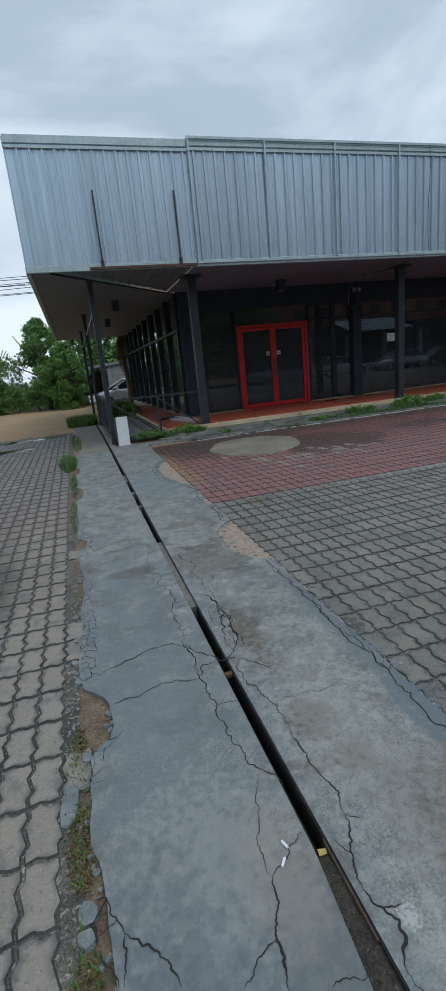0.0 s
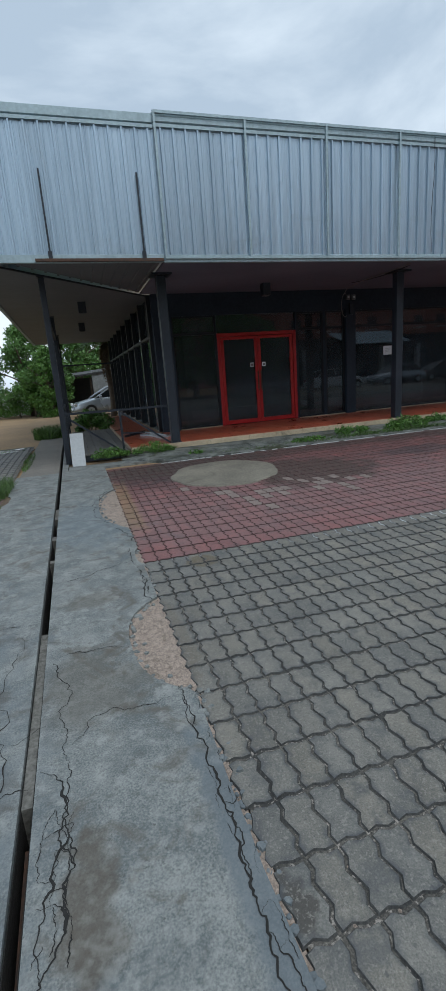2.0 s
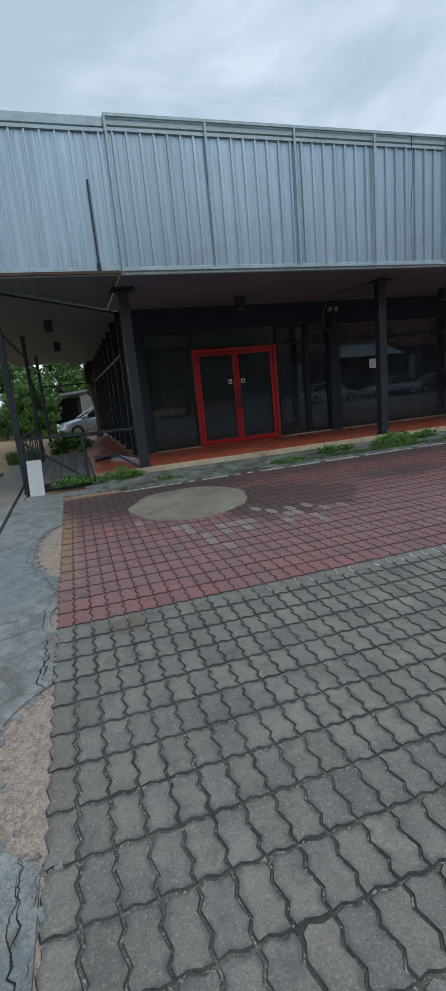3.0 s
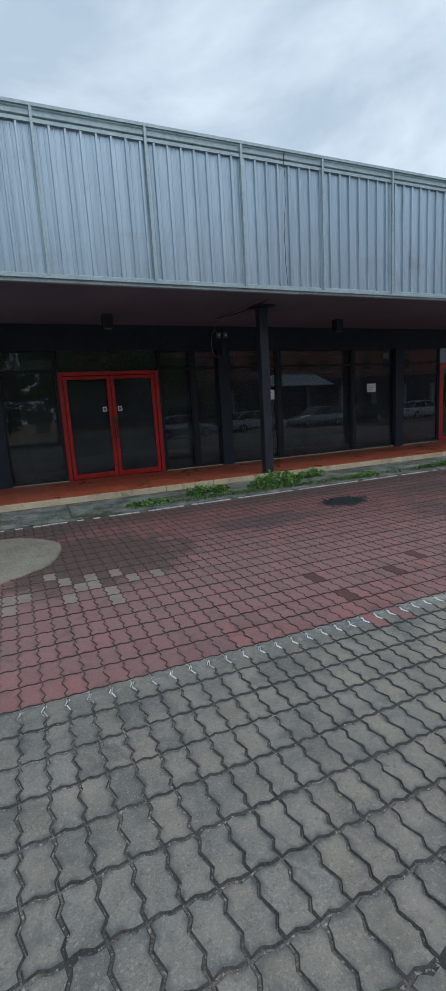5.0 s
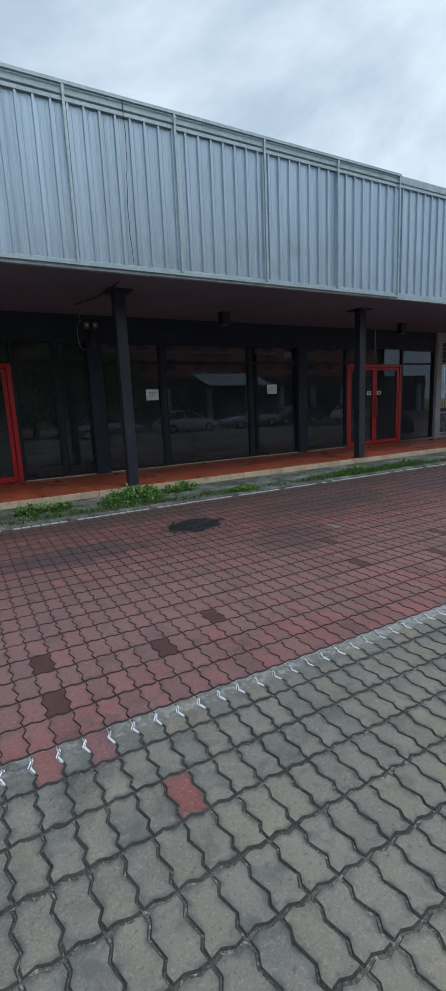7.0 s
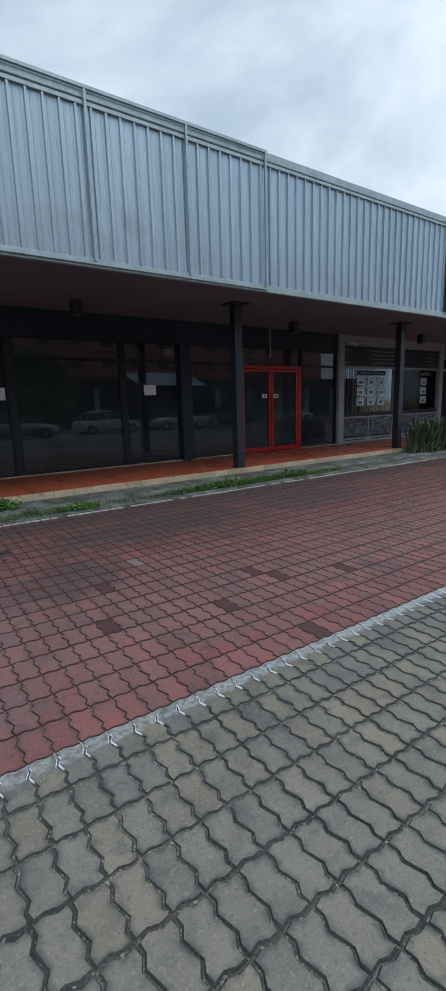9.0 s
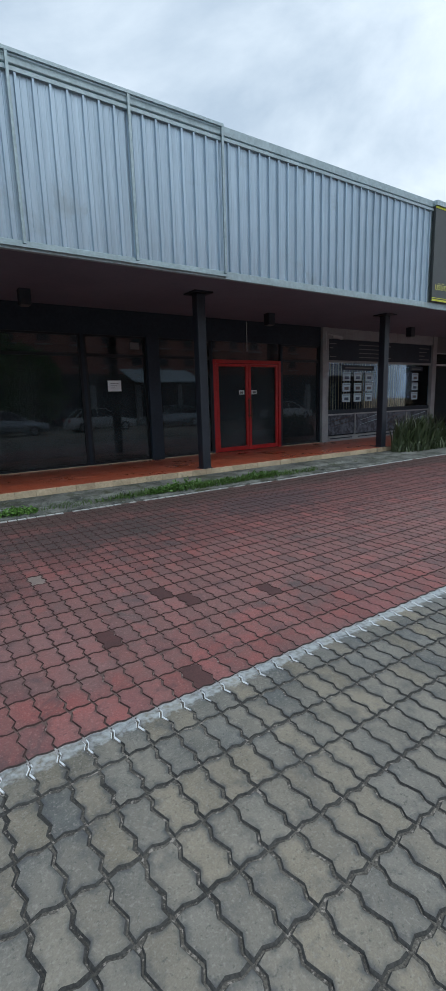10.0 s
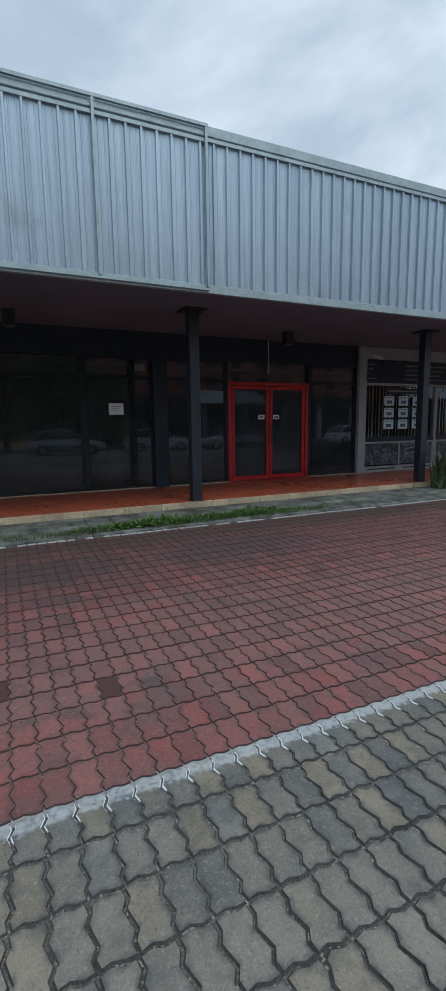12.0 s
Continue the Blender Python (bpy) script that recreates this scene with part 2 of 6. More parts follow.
patch(M_CONC, (0.10, 0.088, 0.068), 0.80, 3.6, 0.22, 0.30, wobble=2.2, scale=9, strength=0.5, soft=0.35)
patch(M_CONC, (0.11, 0.10, 0.08), 0.85, 4.6, 0.18, 0.12, wobble=2.0, scale=10, strength=0.5, soft=0.35)
patch(M_CONC, (0.10, 0.08, 0.065), 1.0, 1.2, 0.2, 0.25, wobble=2.6, scale=15, strength=0.5, soft=0.4)
patch(M_CONC, (0.17, 0.14, 0.10), 0.40, 1.15, 0.12, 0.3, wobble=2.2, scale=15, strength=0.4, soft=0.4)
patch(M_CONC, (0.31, 0.315, 0.30), 0.22, 1.28, 0.26, 0.30, wobble=4.0, scale=34, strength=0.35, soft=0.4)
patch(M_CONC, (0.095, 0.115, 0.13), 0.41, 1.02, 0.12, 0.22, wobble=3.0, scale=22, strength=0.6, soft=0.35)
patch(M_CONC, (0.08, 0.10, 0.115), 0.02, 0.95, 0.20, 0.35, wobble=3.4, scale=20, strength=0.45, soft=0.4)
patch(M_CONC, (0.27, 0.25, 0.215), 0.38, 1.16, 0.10, 0.16, wobble=3.0, scale=30, strength=0.4, soft=0.4)
patch(M_CONC, (0.33, 0.335, 0.315), 0.85, 1.75, 0.22, 0.55, wobble=4.0, scale=30, strength=0.35, soft=0.5)
patch(M_CONC, (0.66, 0.67, 0.66), 0.665, 0.965, 0.022, 0.03, wobble=5.0, scale=90, strength=0.3, soft=0.3)
M_CONC_DARK = mat("mossy_kerb_concrete", (0.20, 0.212, 0.195), (0.03, 0.036, 0.034), rough=0.8, scale=3.5, fine=45, bump=0.7, mix=0.4, sharp=0.1,
                  stain=(0.04, 0.048, 0.022), stain_scale=3.0, stain_at=0.53)
speckle(M_CONC_DARK, (0.34, 0.35, 0.33), 14.0, 0.62, soft=0.05, strength=0.5, detail=8)
M_EARTH = mat("gritty_brown_earth", (0.20, 0.145, 0.095), (0.075, 0.055, 0.038), rough=0.95, scale=14, fine=90, bump=0.9, stain=(0.07, 0.075, 0.035), stain_scale=5, stain_at=0.56)
M_DUSTY = mat("dusty_paving_block", (0.27, 0.215, 0.19), (0.18, 0.145, 0.13), rough=0.7, scale=9, fine=80, bump=0.4)
M_RUBBLE = mat("crumbled_concrete", (0.42, 0.335, 0.275), (0.17, 0.135, 0.11), rough=0.9, scale=40, fine=130, bump=1.0, stain=(0.10, 0.085, 0.06), stain_scale=5, stain_at=0.60)
def grey_paver(name, island):
    m = mat(name, (0.212, 0.202, 0.178), (0.115, 0.112, 0.102), rough=0.66, scale=5.5, fine=190, bump=0.6, mix=0.5, vary=0.10, sharp=0.11,
            tones=((0.58, 0.66, 0.75), (0.84, 0.89, 0.93), (0.90, 0.93, 0.93), (0.95, 0.95, 0.92), (1.08, 1.02, 0.89), (1.17, 1.08, 0.91)),
            stain=(0.08, 0.082, 0.082), stain_scale=2.2, stain_at=0.57, island=island, tone_from=(4.5, 9.0))
    patch(m, (0.15, 0.115, 0.085), -0.75, 4.6, 0.9, 1.6, soft=0.5, wobble=2.0, scale=5, strength=0.5)
    patch(m, (0.065, 0.053, 0.042), -0.85, 3.9, 0.55, 0.6, wobble=1.4, scale=6, strength=0.85)
    patch(m, (0.11, 0.085, 0.05), 1.75, 4.95, 0.14, 0.12, wobble=0.8, scale=12, strength=0.8)
    patch(m, (0.13, 0.11, 0.085), 1.31, 3.85, 0.07, 0.5, wobble=1.5, scale=9, strength=0.5)
    patch(m, (0.045, 0.04, 0.034), 1.32, 2.3, 0.06, 0.09, wobble=2.2, scale=16, strength=0.8)
    patch(m, (0.30, 0.268, 0.212), 8.2, 3.9, 4.2, 0.9, soft=0.5, wobble=3.0, scale=5, strength=0.4)
    patch(m, (0.29, 0.25, 0.205), -0.42, 2.2, 0.26, 3.2, "box", soft=0.4, wobble=1.8, scale=7, strength=0.55)
    speckle(m, (0.32, 0.305, 0.27), 85.0, 0.61, soft=0.06, strength=0.45, detail=2)
    speckle(m, (0.06, 0.062, 0.062), 60.0, 0.64, soft=0.05, strength=0.55, detail=3, shift=4.0)
    speckle(m, (0.075, 0.08, 0.085), 8.0, 0.60, soft=0.07, strength=0.55, detail=8, shift=9.0)
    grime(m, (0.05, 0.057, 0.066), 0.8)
    patch(m, (0.52, 0.57, 0.60), 17.6, 5.085, 9.4, 0.045, "box", soft=0.3, wobble=2.4, scale=30, strength=0.35)
    patch(m, (0.52, 0.57, 0.60), 19.4, 5.085, 9.4, 0.05, "box", soft=0.25, wobble=2.2, scale=38, strength=0.48)
    return m


def red_paver(name, island):
    m = mat(name, (0.30, 0.098, 0.090), (0.17, 0.066, 0.063), rough=0.64, scale=4.0, fine=180, bump=0.6, mix=0.5, vary=0.2, sharp=0.11,
            tones=((0.60, 0.74, 0.80), (0.86, 0.94, 0.96), (1.0, 1.0, 1.0), (0.95, 1.08, 1.08), (1.05, 0.97, 0.95), (0.80, 0.86, 0.88)),
            stain=(0.075, 0.056, 0.058), stain_scale=1.3, stain_at=0.55, island=island)
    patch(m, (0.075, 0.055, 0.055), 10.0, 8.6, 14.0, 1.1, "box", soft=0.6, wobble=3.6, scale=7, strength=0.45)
    patch(m, (0.20, 0.145, 0.135), 10.0, 6.3, 14.0, 0.8, "box", soft=0.5, wobble=3.6, scale=4.0, strength=0.35)
    patch(m, (0.215, 0.135, 0.135), 3.8, 6.3, 4.2, 1.7, soft=0.5, wobble=1.6, scale=3, strength=0.55)
    patch(m, (0.03, 0.032, 0.035), 2.05, 8.55, 0.65, 0.6, soft=0.4, wobble=2.2, scale=6, strength=0.75)
    patch(m, (0.055, 0.042, 0.034), 4.1, 7.6, 1.0, 0.85, wobble=1.3, scale=4, strength=0.85)
    patch(m, (0.06, 0.047, 0.04), 2.6, 9.0, 1.5, 0.6, wobble=1.2, scale=4, strength=0.8)
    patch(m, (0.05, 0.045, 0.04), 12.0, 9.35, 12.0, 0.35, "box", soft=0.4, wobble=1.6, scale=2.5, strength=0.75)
    patch(m, (0.05, 0.045, 0.05), 6.4, 8.0, 0.7, 0.35, wobble=1.4, scale=4, strength=0.7)
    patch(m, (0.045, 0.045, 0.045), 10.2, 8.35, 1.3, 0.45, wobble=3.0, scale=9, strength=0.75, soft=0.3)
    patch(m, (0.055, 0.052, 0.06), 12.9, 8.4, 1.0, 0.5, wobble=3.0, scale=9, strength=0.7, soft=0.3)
    patch(m, (0.05, 0.04, 0.04), 8.6, 7.2, 0.5, 0.5, wobble=2.4, scale=5, strength=0.6, soft=0.3)
    speckle(m, (0.42, 0.24, 0.22), 70.0, 0.62, soft=0.06, strength=0.4, detail=2)
    speckle(m, (0.06, 0.04, 0.04), 45.0, 0.65, soft=0.05, strength=0.5, detail=3, shift=4.0)
    speckle(m, (0.07, 0.055, 0.06), 6.0, 0.61, soft=0.07, strength=0.5, detail=9, shift=2.0)
    speckle(m, (0.40, 0.07, 0.07), 4.0, 0.66, soft=0.05, strength=0.15, detail=5, shift=7.0)
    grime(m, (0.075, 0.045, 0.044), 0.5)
    patch(m, (0.26, 0.19, 0.085), 1.36, 7.2, 0.10, 1.1, "box", soft=0.25, wobble=0.8, scale=12, strength=0.5)
    return m


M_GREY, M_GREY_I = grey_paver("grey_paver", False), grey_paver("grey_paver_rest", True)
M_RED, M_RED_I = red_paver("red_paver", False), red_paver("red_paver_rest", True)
M_MAROON = mat("dark_maroon_paver", (0.10, 0.042, 0.04), (0.055, 0.026, 0.026), rough=0.7, scale=9, fine=150, bump=0.3)
M_JOINT = mat("paving_joint_grit", (0.15, 0.14, 0.12), (0.045, 0.042, 0.038), rough=0.95, scale=3.5, fine=150, bump=0.9, mix=0.55, sharp=0.1, stain=(0.035, 0.035, 0.033), stain_scale=1.6, stain_at=0.5)
M_EDGE = mat("paving_block_flank", (0.082, 0.081, 0.077), (0.03, 0.031, 0.031), rough=0.9, scale=6, fine=120, bump=0.5)
patch(M_EDGE, (0.07, 0.038, 0.036), 11.0, 7.42, 14.0, 2.3, "box", soft=0.02, wobble=0.02)
patch(M_EDGE, (0.80, 0.83, 0.85), 13.4, 5.045, 10.0, 0.048, "box", soft=0.15, wobble=0.7, scale=9)
patch(M_JOINT, (0.13, 0.082, 0.075), 11.0, 7.42, 14.0, 2.3, "box", soft=0.02, wobble=0.02, strength=0.8)
speckle(M_JOINT, (0.40, 0.36, 0.32), 55.0, 0.60, soft=0.05, strength=0.75, detail=4)
patch(M_JOINT, (0.75, 0.78, 0.80), 13.4, 5.105, 10.6, 0.022, "box", soft=0.3, wobble=1.8, scale=14, strength=0.3)
M_LEAF = mat("green_leaf", (0.105, 0.22, 0.036), (0.05, 0.13, 0.02), rough=0.5, scale=1.2, fine=30, bump=0.0, vary=0.35, island=True)
M_LEAF_DARK = mat("dark_green_leaf", (0.125, 0.25, 0.055), (0.055, 0.135, 0.03), rough=0.5, scale=0.8, fine=20, bump=0.0, vary=0.4, island=True)
M_SNAKE = mat("snake_plant_leaf", (0.10, 0.13, 0.055), (0.022, 0.042, 0.022), rough=0.45, scale=12, fine=60, bump=0.0, vary=0.35, island=True)
M_GRASS = mat("grass_blade", (0.085, 0.165, 0.026), (0.04, 0.085, 0.016), rough=0.6, scale=2, fine=30, bump=0.0, vary=0.35, island=True)
M_MOSS = mat("dry_olive_moss", (0.15, 0.125, 0.045), (0.07, 0.06, 0.028), rough=0.9, scale=20, fine=60, bump=0.0, vary=0.4, island=True)
M_DRY = mat("dry_palm_frond", (0.16, 0.105, 0.055), (0.08, 0.055, 0.03), rough=0.8, scale=3, fine=30, bump=0.0, vary=0.3, island=True)
M_BARK = mat("tree_bark", (0.12, 0.09, 0.065), (0.06, 0.045, 0.033), rough=0.9, scale=6, fine=40, bump=0.6)
M_WOOD = mat("weathered_deck_board", (0.17, 0.165, 0.155), (0.10, 0.095, 0.09), rough=0.8, scale=4, fine=50, bump=0.3, vary=0.15)
M_CRACK = mat("crack_grit_and_shade", (0.022, 0.021, 0.02), (0.012, 0.012, 0.011), rough=0.95, scale=8, fine=60, bump=0.2)
# near-black for the silt bed and for the slot's painted shade
M_SLOT_BLACK = mat("slot_shade_and_silt", (0.022, 0.02, 0.017), (0.010, 0.009, 0.008), rough=0.75, scale=10, fine=80, bump=0.9)
M_SILT = mat("gritty_brown_silt", (0.06, 0.052, 0.042), (0.016, 0.014, 0.012), rough=0.9, scale=40, fine=160, bump=1.0)
speckle(M_SILT, (0.20, 0.17, 0.14), 90.0, 0.66, soft=0.03, strength=0.7)
M_WATER = mat("puddle_water", (0.03, 0.028, 0.024), (0.02, 0.019, 0.016), rough=0.04, scale=3, fine=10, bump=0.0, rough_var=0.02)
M_SILVER = mat("silver_car_paint", (0.50, 0.54, 0.58), (0.44, 0.48, 0.52), rough=0.25, metal=0.5, scale=1, fine=8, bump=0.0)
M_CARWHITE = mat("white_car_paint", (0.72, 0.73, 0.74), (0.66, 0.67, 0.68), rough=0.25, scale=1, fine=8, bump=0.0)
M_CARDARK = mat("dark_car_paint", (0.05, 0.055, 0.065), (0.035, 0.04, 0.05), rough=0.2, metal=0.3, scale=1, fine=8, bump=0.0)
M_RUBBER = mat("tyre_rubber", (0.02, 0.02, 0.02), (0.012, 0.012, 0.012), rough=0.85, scale=10, fine=80, bump=0.2)
M_CARGLASS = mat("car_window_glass", (0.02, 0.024, 0.028), (0.015, 0.018, 0.02), rough=0.06, scale=2, fine=9, bump=0.0, rough_var=0.02)
M_LAMP = mat("headlamp_lens", (0.75, 0.78, 0.8), (0.6, 0.62, 0.65), rough=0.1, scale=20, fine=60, bump=0.05)
M_SHEDROOF = mat("dark_shed_roof", (0.06, 0.06, 0.06), (0.03, 0.03, 0.032), rough=0.7, scale=2, fine=20, bump=0.2)
M_TIN = mat("weathered_tin_wall", (0.34, 0.36, 0.36), (0.22, 0.23, 0.23), rough=0.6, metal=0.3, scale=1.5, fine=14, bump=0.1)
M_PINK = mat("pink_render", (0.45, 0.20, 0.16), (0.36, 0.16, 0.13), rough=0.8, scale=0.4, fine=6, bump=0.1)
M_PALEWALL = mat("pale_render", (0.50, 0.52, 0.53), (0.40, 0.42, 0.43), rough=0.8, scale=0.6, fine=6, bump=0.1)
M_AWNING = mat("blue_grey_awning", (0.34, 0.43, 0.48), (0.27, 0.35, 0.40), rough=0.6, scale=1, fine=9, bump=0.05)
M_WHITEFRAME = mat("white_window_paint", (0.55, 0.57, 0.58), (0.45, 0.47, 0.48), rough=0.5, scale=3, fine=30, bump=0.05)
M_SIGN = mat("charcoal_sign_board", (0.055, 0.062, 0.06), (0.045, 0.05, 0.05), rough=0.35, scale=0.6, fine=8, bump=0.0)
M_LIME = mat("lime_yellow_border", (0.62, 0.66, 0.05), (0.52, 0.56, 0.045), rough=0.45, scale=3, fine=20, bump=0.0)
M_GOLD = mat("pale_yellow_letters", (0.70, 0.68, 0.20), (0.60, 0.58, 0.16), rough=0.45, scale=3, fine=20, bump=0.0)
M_BLIND = mat("cream_vertical_blind", (0.55, 0.51, 0.33), (0.40, 0.36, 0.22), rough=0.7, scale=3, fine=20, bump=0.05, vary=0.25)
M_CARD = mat("printed_listing_card", (0.62, 0.76, 0.82), (0.46, 0.60, 0.68), rough=0.5, scale=9, fine=30, bump=0.0)
M_PRINTBLUE = mat("blue_print", (0.08, 0.14, 0.22), (0.04, 0.07, 0.12), rough=0.5, scale=7, fine=30, bump=0.0)
M_PHOTO = mat("poster_photo_print", (0.11, 0.13, 0.17), (0.015, 0.02, 0.035), rough=0.4, scale=4, fine=12, bump=0.0, sharp=0.06, stain=(0.14, 0.03, 0.03), stain_scale=2.0, stain_at=0.64)
M_INK = mat("grey_print_ink", (0.16, 0.165, 0.17), (0.12, 0.12, 0.125), rough=0.6, scale=9, fine=30, bump=0.0)
M_DULLTEXT = mat("faded_sign_letters", (0.22, 0.22, 0.21), (0.17, 0.17, 0.165), rough=0.6, scale=9, fine=30, bump=0.0)
M_ALU = mat("bare_aluminium", (0.62, 0.64, 0.66), (0.5, 0.52, 0.54), rough=0.35, metal=0.8, scale=4, fine=40, bump=0.03)
M_RUST = mat("rusty_steel", (0.12, 0.06, 0.035), (0.05, 0.035, 0.028), rough=0.8, scale=8, fine=60, bump=0.3)
M_CABLE = mat("black_cable", (0.02, 0.02, 0.021), (0.014, 0.014, 0.015), rough=0.6, scale=8, fine=40, bump=0.0)
M_WIRE = mat("faded_wire", (0.26, 0.23, 0.21), (0.18, 0.16, 0.15), rough=0.6, scale=8, fine=40, bump=0.0)
M_SHOPFRAME = mat("grey_white_shop_frame", (0.36, 0.37, 0.38), (0.26, 0.27, 0.28), rough=0.55, scale=3, fine=30, bump=0.05, stain=(0.2, 0.2, 0.2), stain_scale=2.0, stain_at=0.58)
M_WHITE = mat("worn_white_paint", (0.62, 0.64, 0.63), (0.3, 0.31, 0.31), rough=0.7, scale=6, fine=40, bump=0.2, mix=0.5)
M_DIRT = mat("sandy_dirt", (0.36, 0.24, 0.13), (0.24, 0.165, 0.095), rough=0.95, scale=0.5, fine=12, bump=0.5)
M_STEEL = mat("grey_metal_sheet", (0.50, 0.61, 0.705), (0.35, 0.44, 0.52), rough=0.33, metal=0.6, scale=6.0, fine=55, bump=0.12, mix=0.35, vary=0.06, stretch=(1.0, 1.0, 0.04), sharp=0.16,
              stain=(0.38, 0.455, 0.515), stain_scale=0.8)
M_TRIM = mat("pale_metal_trim", (0.44, 0.545, 0.58), (0.33, 0.415, 0.445), rough=0.45, metal=0.4, scale=3, fine=20, bump=0.04)
speckle(M_TRIM, (0.16, 0.07, 0.045), 5.0, 0.76, soft=0.03, strength=0.7, detail=6)
M_SOFFIT = mat("mauve_soffit_board", (0.195, 0.20, 0.262), (0.145, 0.15, 0.20), rough=0.6, scale=0.8, fine=12, bump=0.05, mix=0.2)
M_SOFFIT_PALE = mat("pale_soffit_sheet", (0.19, 0.20, 0.215), (0.14, 0.15, 0.16), rough=0.6, scale=0.8, fine=12, bump=0.05, mix=0.2)
M_BLACK = mat("black_painted_steel", (0.026, 0.033, 0.046), (0.016, 0.020, 0.028), rough=0.42, scale=4, fine=50, bump=0.05)
M_FRAME = mat("black_window_aluminium", (0.012, 0.014, 0.019), (0.008, 0.010, 0.014), rough=0.45, scale=4, fine=50, bump=0.03, spec=0.4)
M_HEADER = mat("black_header_panel", (0.027, 0.038, 0.054), (0.018, 0.026, 0.038), rough=0.5, scale=2, fine=20, bump=0.03, spec=0.25)
M_REDPAINT = mat("red_door_paint", (0.50, 0.018, 0.018), (0.36, 0.012, 0.014), rough=0.35, scale=4, fine=60, bump=0.03)
M_TILE = mat("terracotta_tile", (0.45, 0.105, 0.05), (0.32, 0.075, 0.037), rough=0.3, scale=1.5, fine=40, bump=0.05, vary=0.1, rough_var=0.12)
M_CREAM = mat("cream_step_tile", (0.56, 0.46, 0.32), (0.38, 0.30, 0.205), rough=0.6, scale=4, fine=40, bump=0.15, vary=0.12,
              stain=(0.16, 0.14, 0.095), stain_scale=2.5, stain_at=0.58)
M_GLASS = tinted_glass("dark_tinted_glass", (0.26, 0.28, 0.285), 1.56, 0.078)
# stronger grey veil and weaker mirror: the doors' even grey look put into the glass
M_DOORGLASS = tinted_glass("veiled_door_glass", (0.26, 0.28, 0.285), 1.36, 0.10)
M_CLEAR = tinted_glass("clear_shop_glass", (0.86, 0.88, 0.88), 1.22, 0.0)
M_ROOM = mat("dim_room_plaster", (0.22, 0.22, 0.22), (0.15, 0.15, 0.15), rough=0.8, scale=1, fine=10, bump=0.05)
M_PAPER = mat("white_paper", (0.8, 0.82, 0.84), (0.72, 0.74, 0.76), rough=0.7, scale=4, fine=30, bump=0.0)


# ---- building helpers ----
def box(bm, x0, x1, y0, y1, z0, z1, m=None):
    """A box between two corners, turned by m."""
    vs = [bm.verts.new((x, y, z)) for x in (x0, x1) for y in (y0, y1) for z in (z0, z1)]
    for f in ((0, 1, 3, 2), (4, 6, 7, 5), (0, 4, 5, 1), (2, 3, 7, 6), (0, 2, 6, 4), (1, 5, 7, 3)):
        bm.faces.new([vs[i] for i in f])
    if m is not None:
        bmesh.ops.transform(bm, matrix=m, verts=vs)
    return vs


def tube(bm, points, radius, sides=8, taper=1.0):
    """A round bar along points."""
    pts = [Vector(p) for p in points]
    rings = []
    for i, p in enumerate(pts):
        way = (pts[min(i + 1, len(pts) - 1)] - pts[max(i - 1, 0)]).normalized()
        side = way.cross(Vector((0, 0, 1)) if abs(way.z) < 0.95 else Vector((1, 0, 0))).normalized()
        up = side.cross(way)
        r = radius * (1 + (taper - 1) * i / max(len(pts) - 1, 1))
        rings.append([bm.verts.new(p + r * (math.cos(a) * side + math.sin(a) * up)) for a in (2 * math.pi * k / sides for k in range(sides))])
    for a, b in zip(rings, rings[1:]):
        for k in range(sides):
            bm.faces.new((a[k], a[(k + 1) % sides], b[(k + 1) % sides], b[k]))
    bm.faces.new(rings[0][::-1])
    bm.faces.new(rings[-1])


def bar(bm, p, q, w, d=None):
    """A square bar from p to q."""
    p, q = Vector(p), Vector(q)
    d = d or w
    turn = (q - p).to_track_quat("Z", "Y").to_matrix().to_4x4()
    box(bm, -w / 2, w / 2, -d / 2, d / 2, 0, (q - p).length, Matrix.Translation(p) @ turn)


def part(name, bm, material, parent=None, label="", bevel=0.0, smooth=False):
    me = bpy.data.meshes.new(name)
    bmesh.ops.recalc_face_normals(bm, faces=bm.faces)
    if bevel:
        bmesh.ops.bevel(bm, geom=bm.edges[:], offset=bevel, segments=1, affect="EDGES", clamp_overlap=True)
    bm.to_mesh(me)
    bm.free()
    me.materials.append(material)
    if smooth:
        me.polygons.foreach_set("use_smooth", [True] * len(me.polygons))
    ob = new(name, me)
    if parent:
        ob.parent = parent
        ob.matrix_parent_inverse = Matrix.Translation(-parent.matrix_basis.translation) if parent.type == "EMPTY" and not parent.parent else Matrix()
    if label:
        ob["label"] = label
    return ob


def boxes(*corners):
    bm = bmesh.new()
    for c in corners:
        box(bm, *c)
    return bm


def thing(name, label, category, x=0, y=0, z=0, group="", kind=""):
    ob = new(name)
    ob.empty_display_size = 0.2
    ob.location = (x, y, z)
    return tagged(ob, label, category, group, kind)


def slab(name, bm, material, label, category, bevel=0.0, kind="structure"):
    return tagged(part(name, bm, material, bevel=bevel), label, category, kind=kind)


def gz(y):
    """The paving's height: it rises gently to the building and falls away behind it."""
    return -0.09 + 0.009 * y if y < 12 else max(0.018 - 0.010 * (y - 12), -0.25)


GLASS_Y, SOFFIT, FASCIA_Y, PORCH_Z = 12.82, 3.32, 9.66, 0.20

# ---- ground ----
bm = bmesh.new()
rows = []
for y in (-500, -40, -12, -1.5, 0, 12, 16, 20, 30, 40, 500):
    rows.append((y, [bm.verts.new((x, y, max(gz(y), -0.3) - 0.035)) for x in (-500, 0.49, 0.58, 500)]))
for (y, a), (_, b) in zip(rows, rows[1:]):
    for i in (0, 1, 2):
        if i != 1 or not -1.5 <= y < 16:
            bm.faces.new((a[i], a[i + 1], b[i + 1], b[i]))
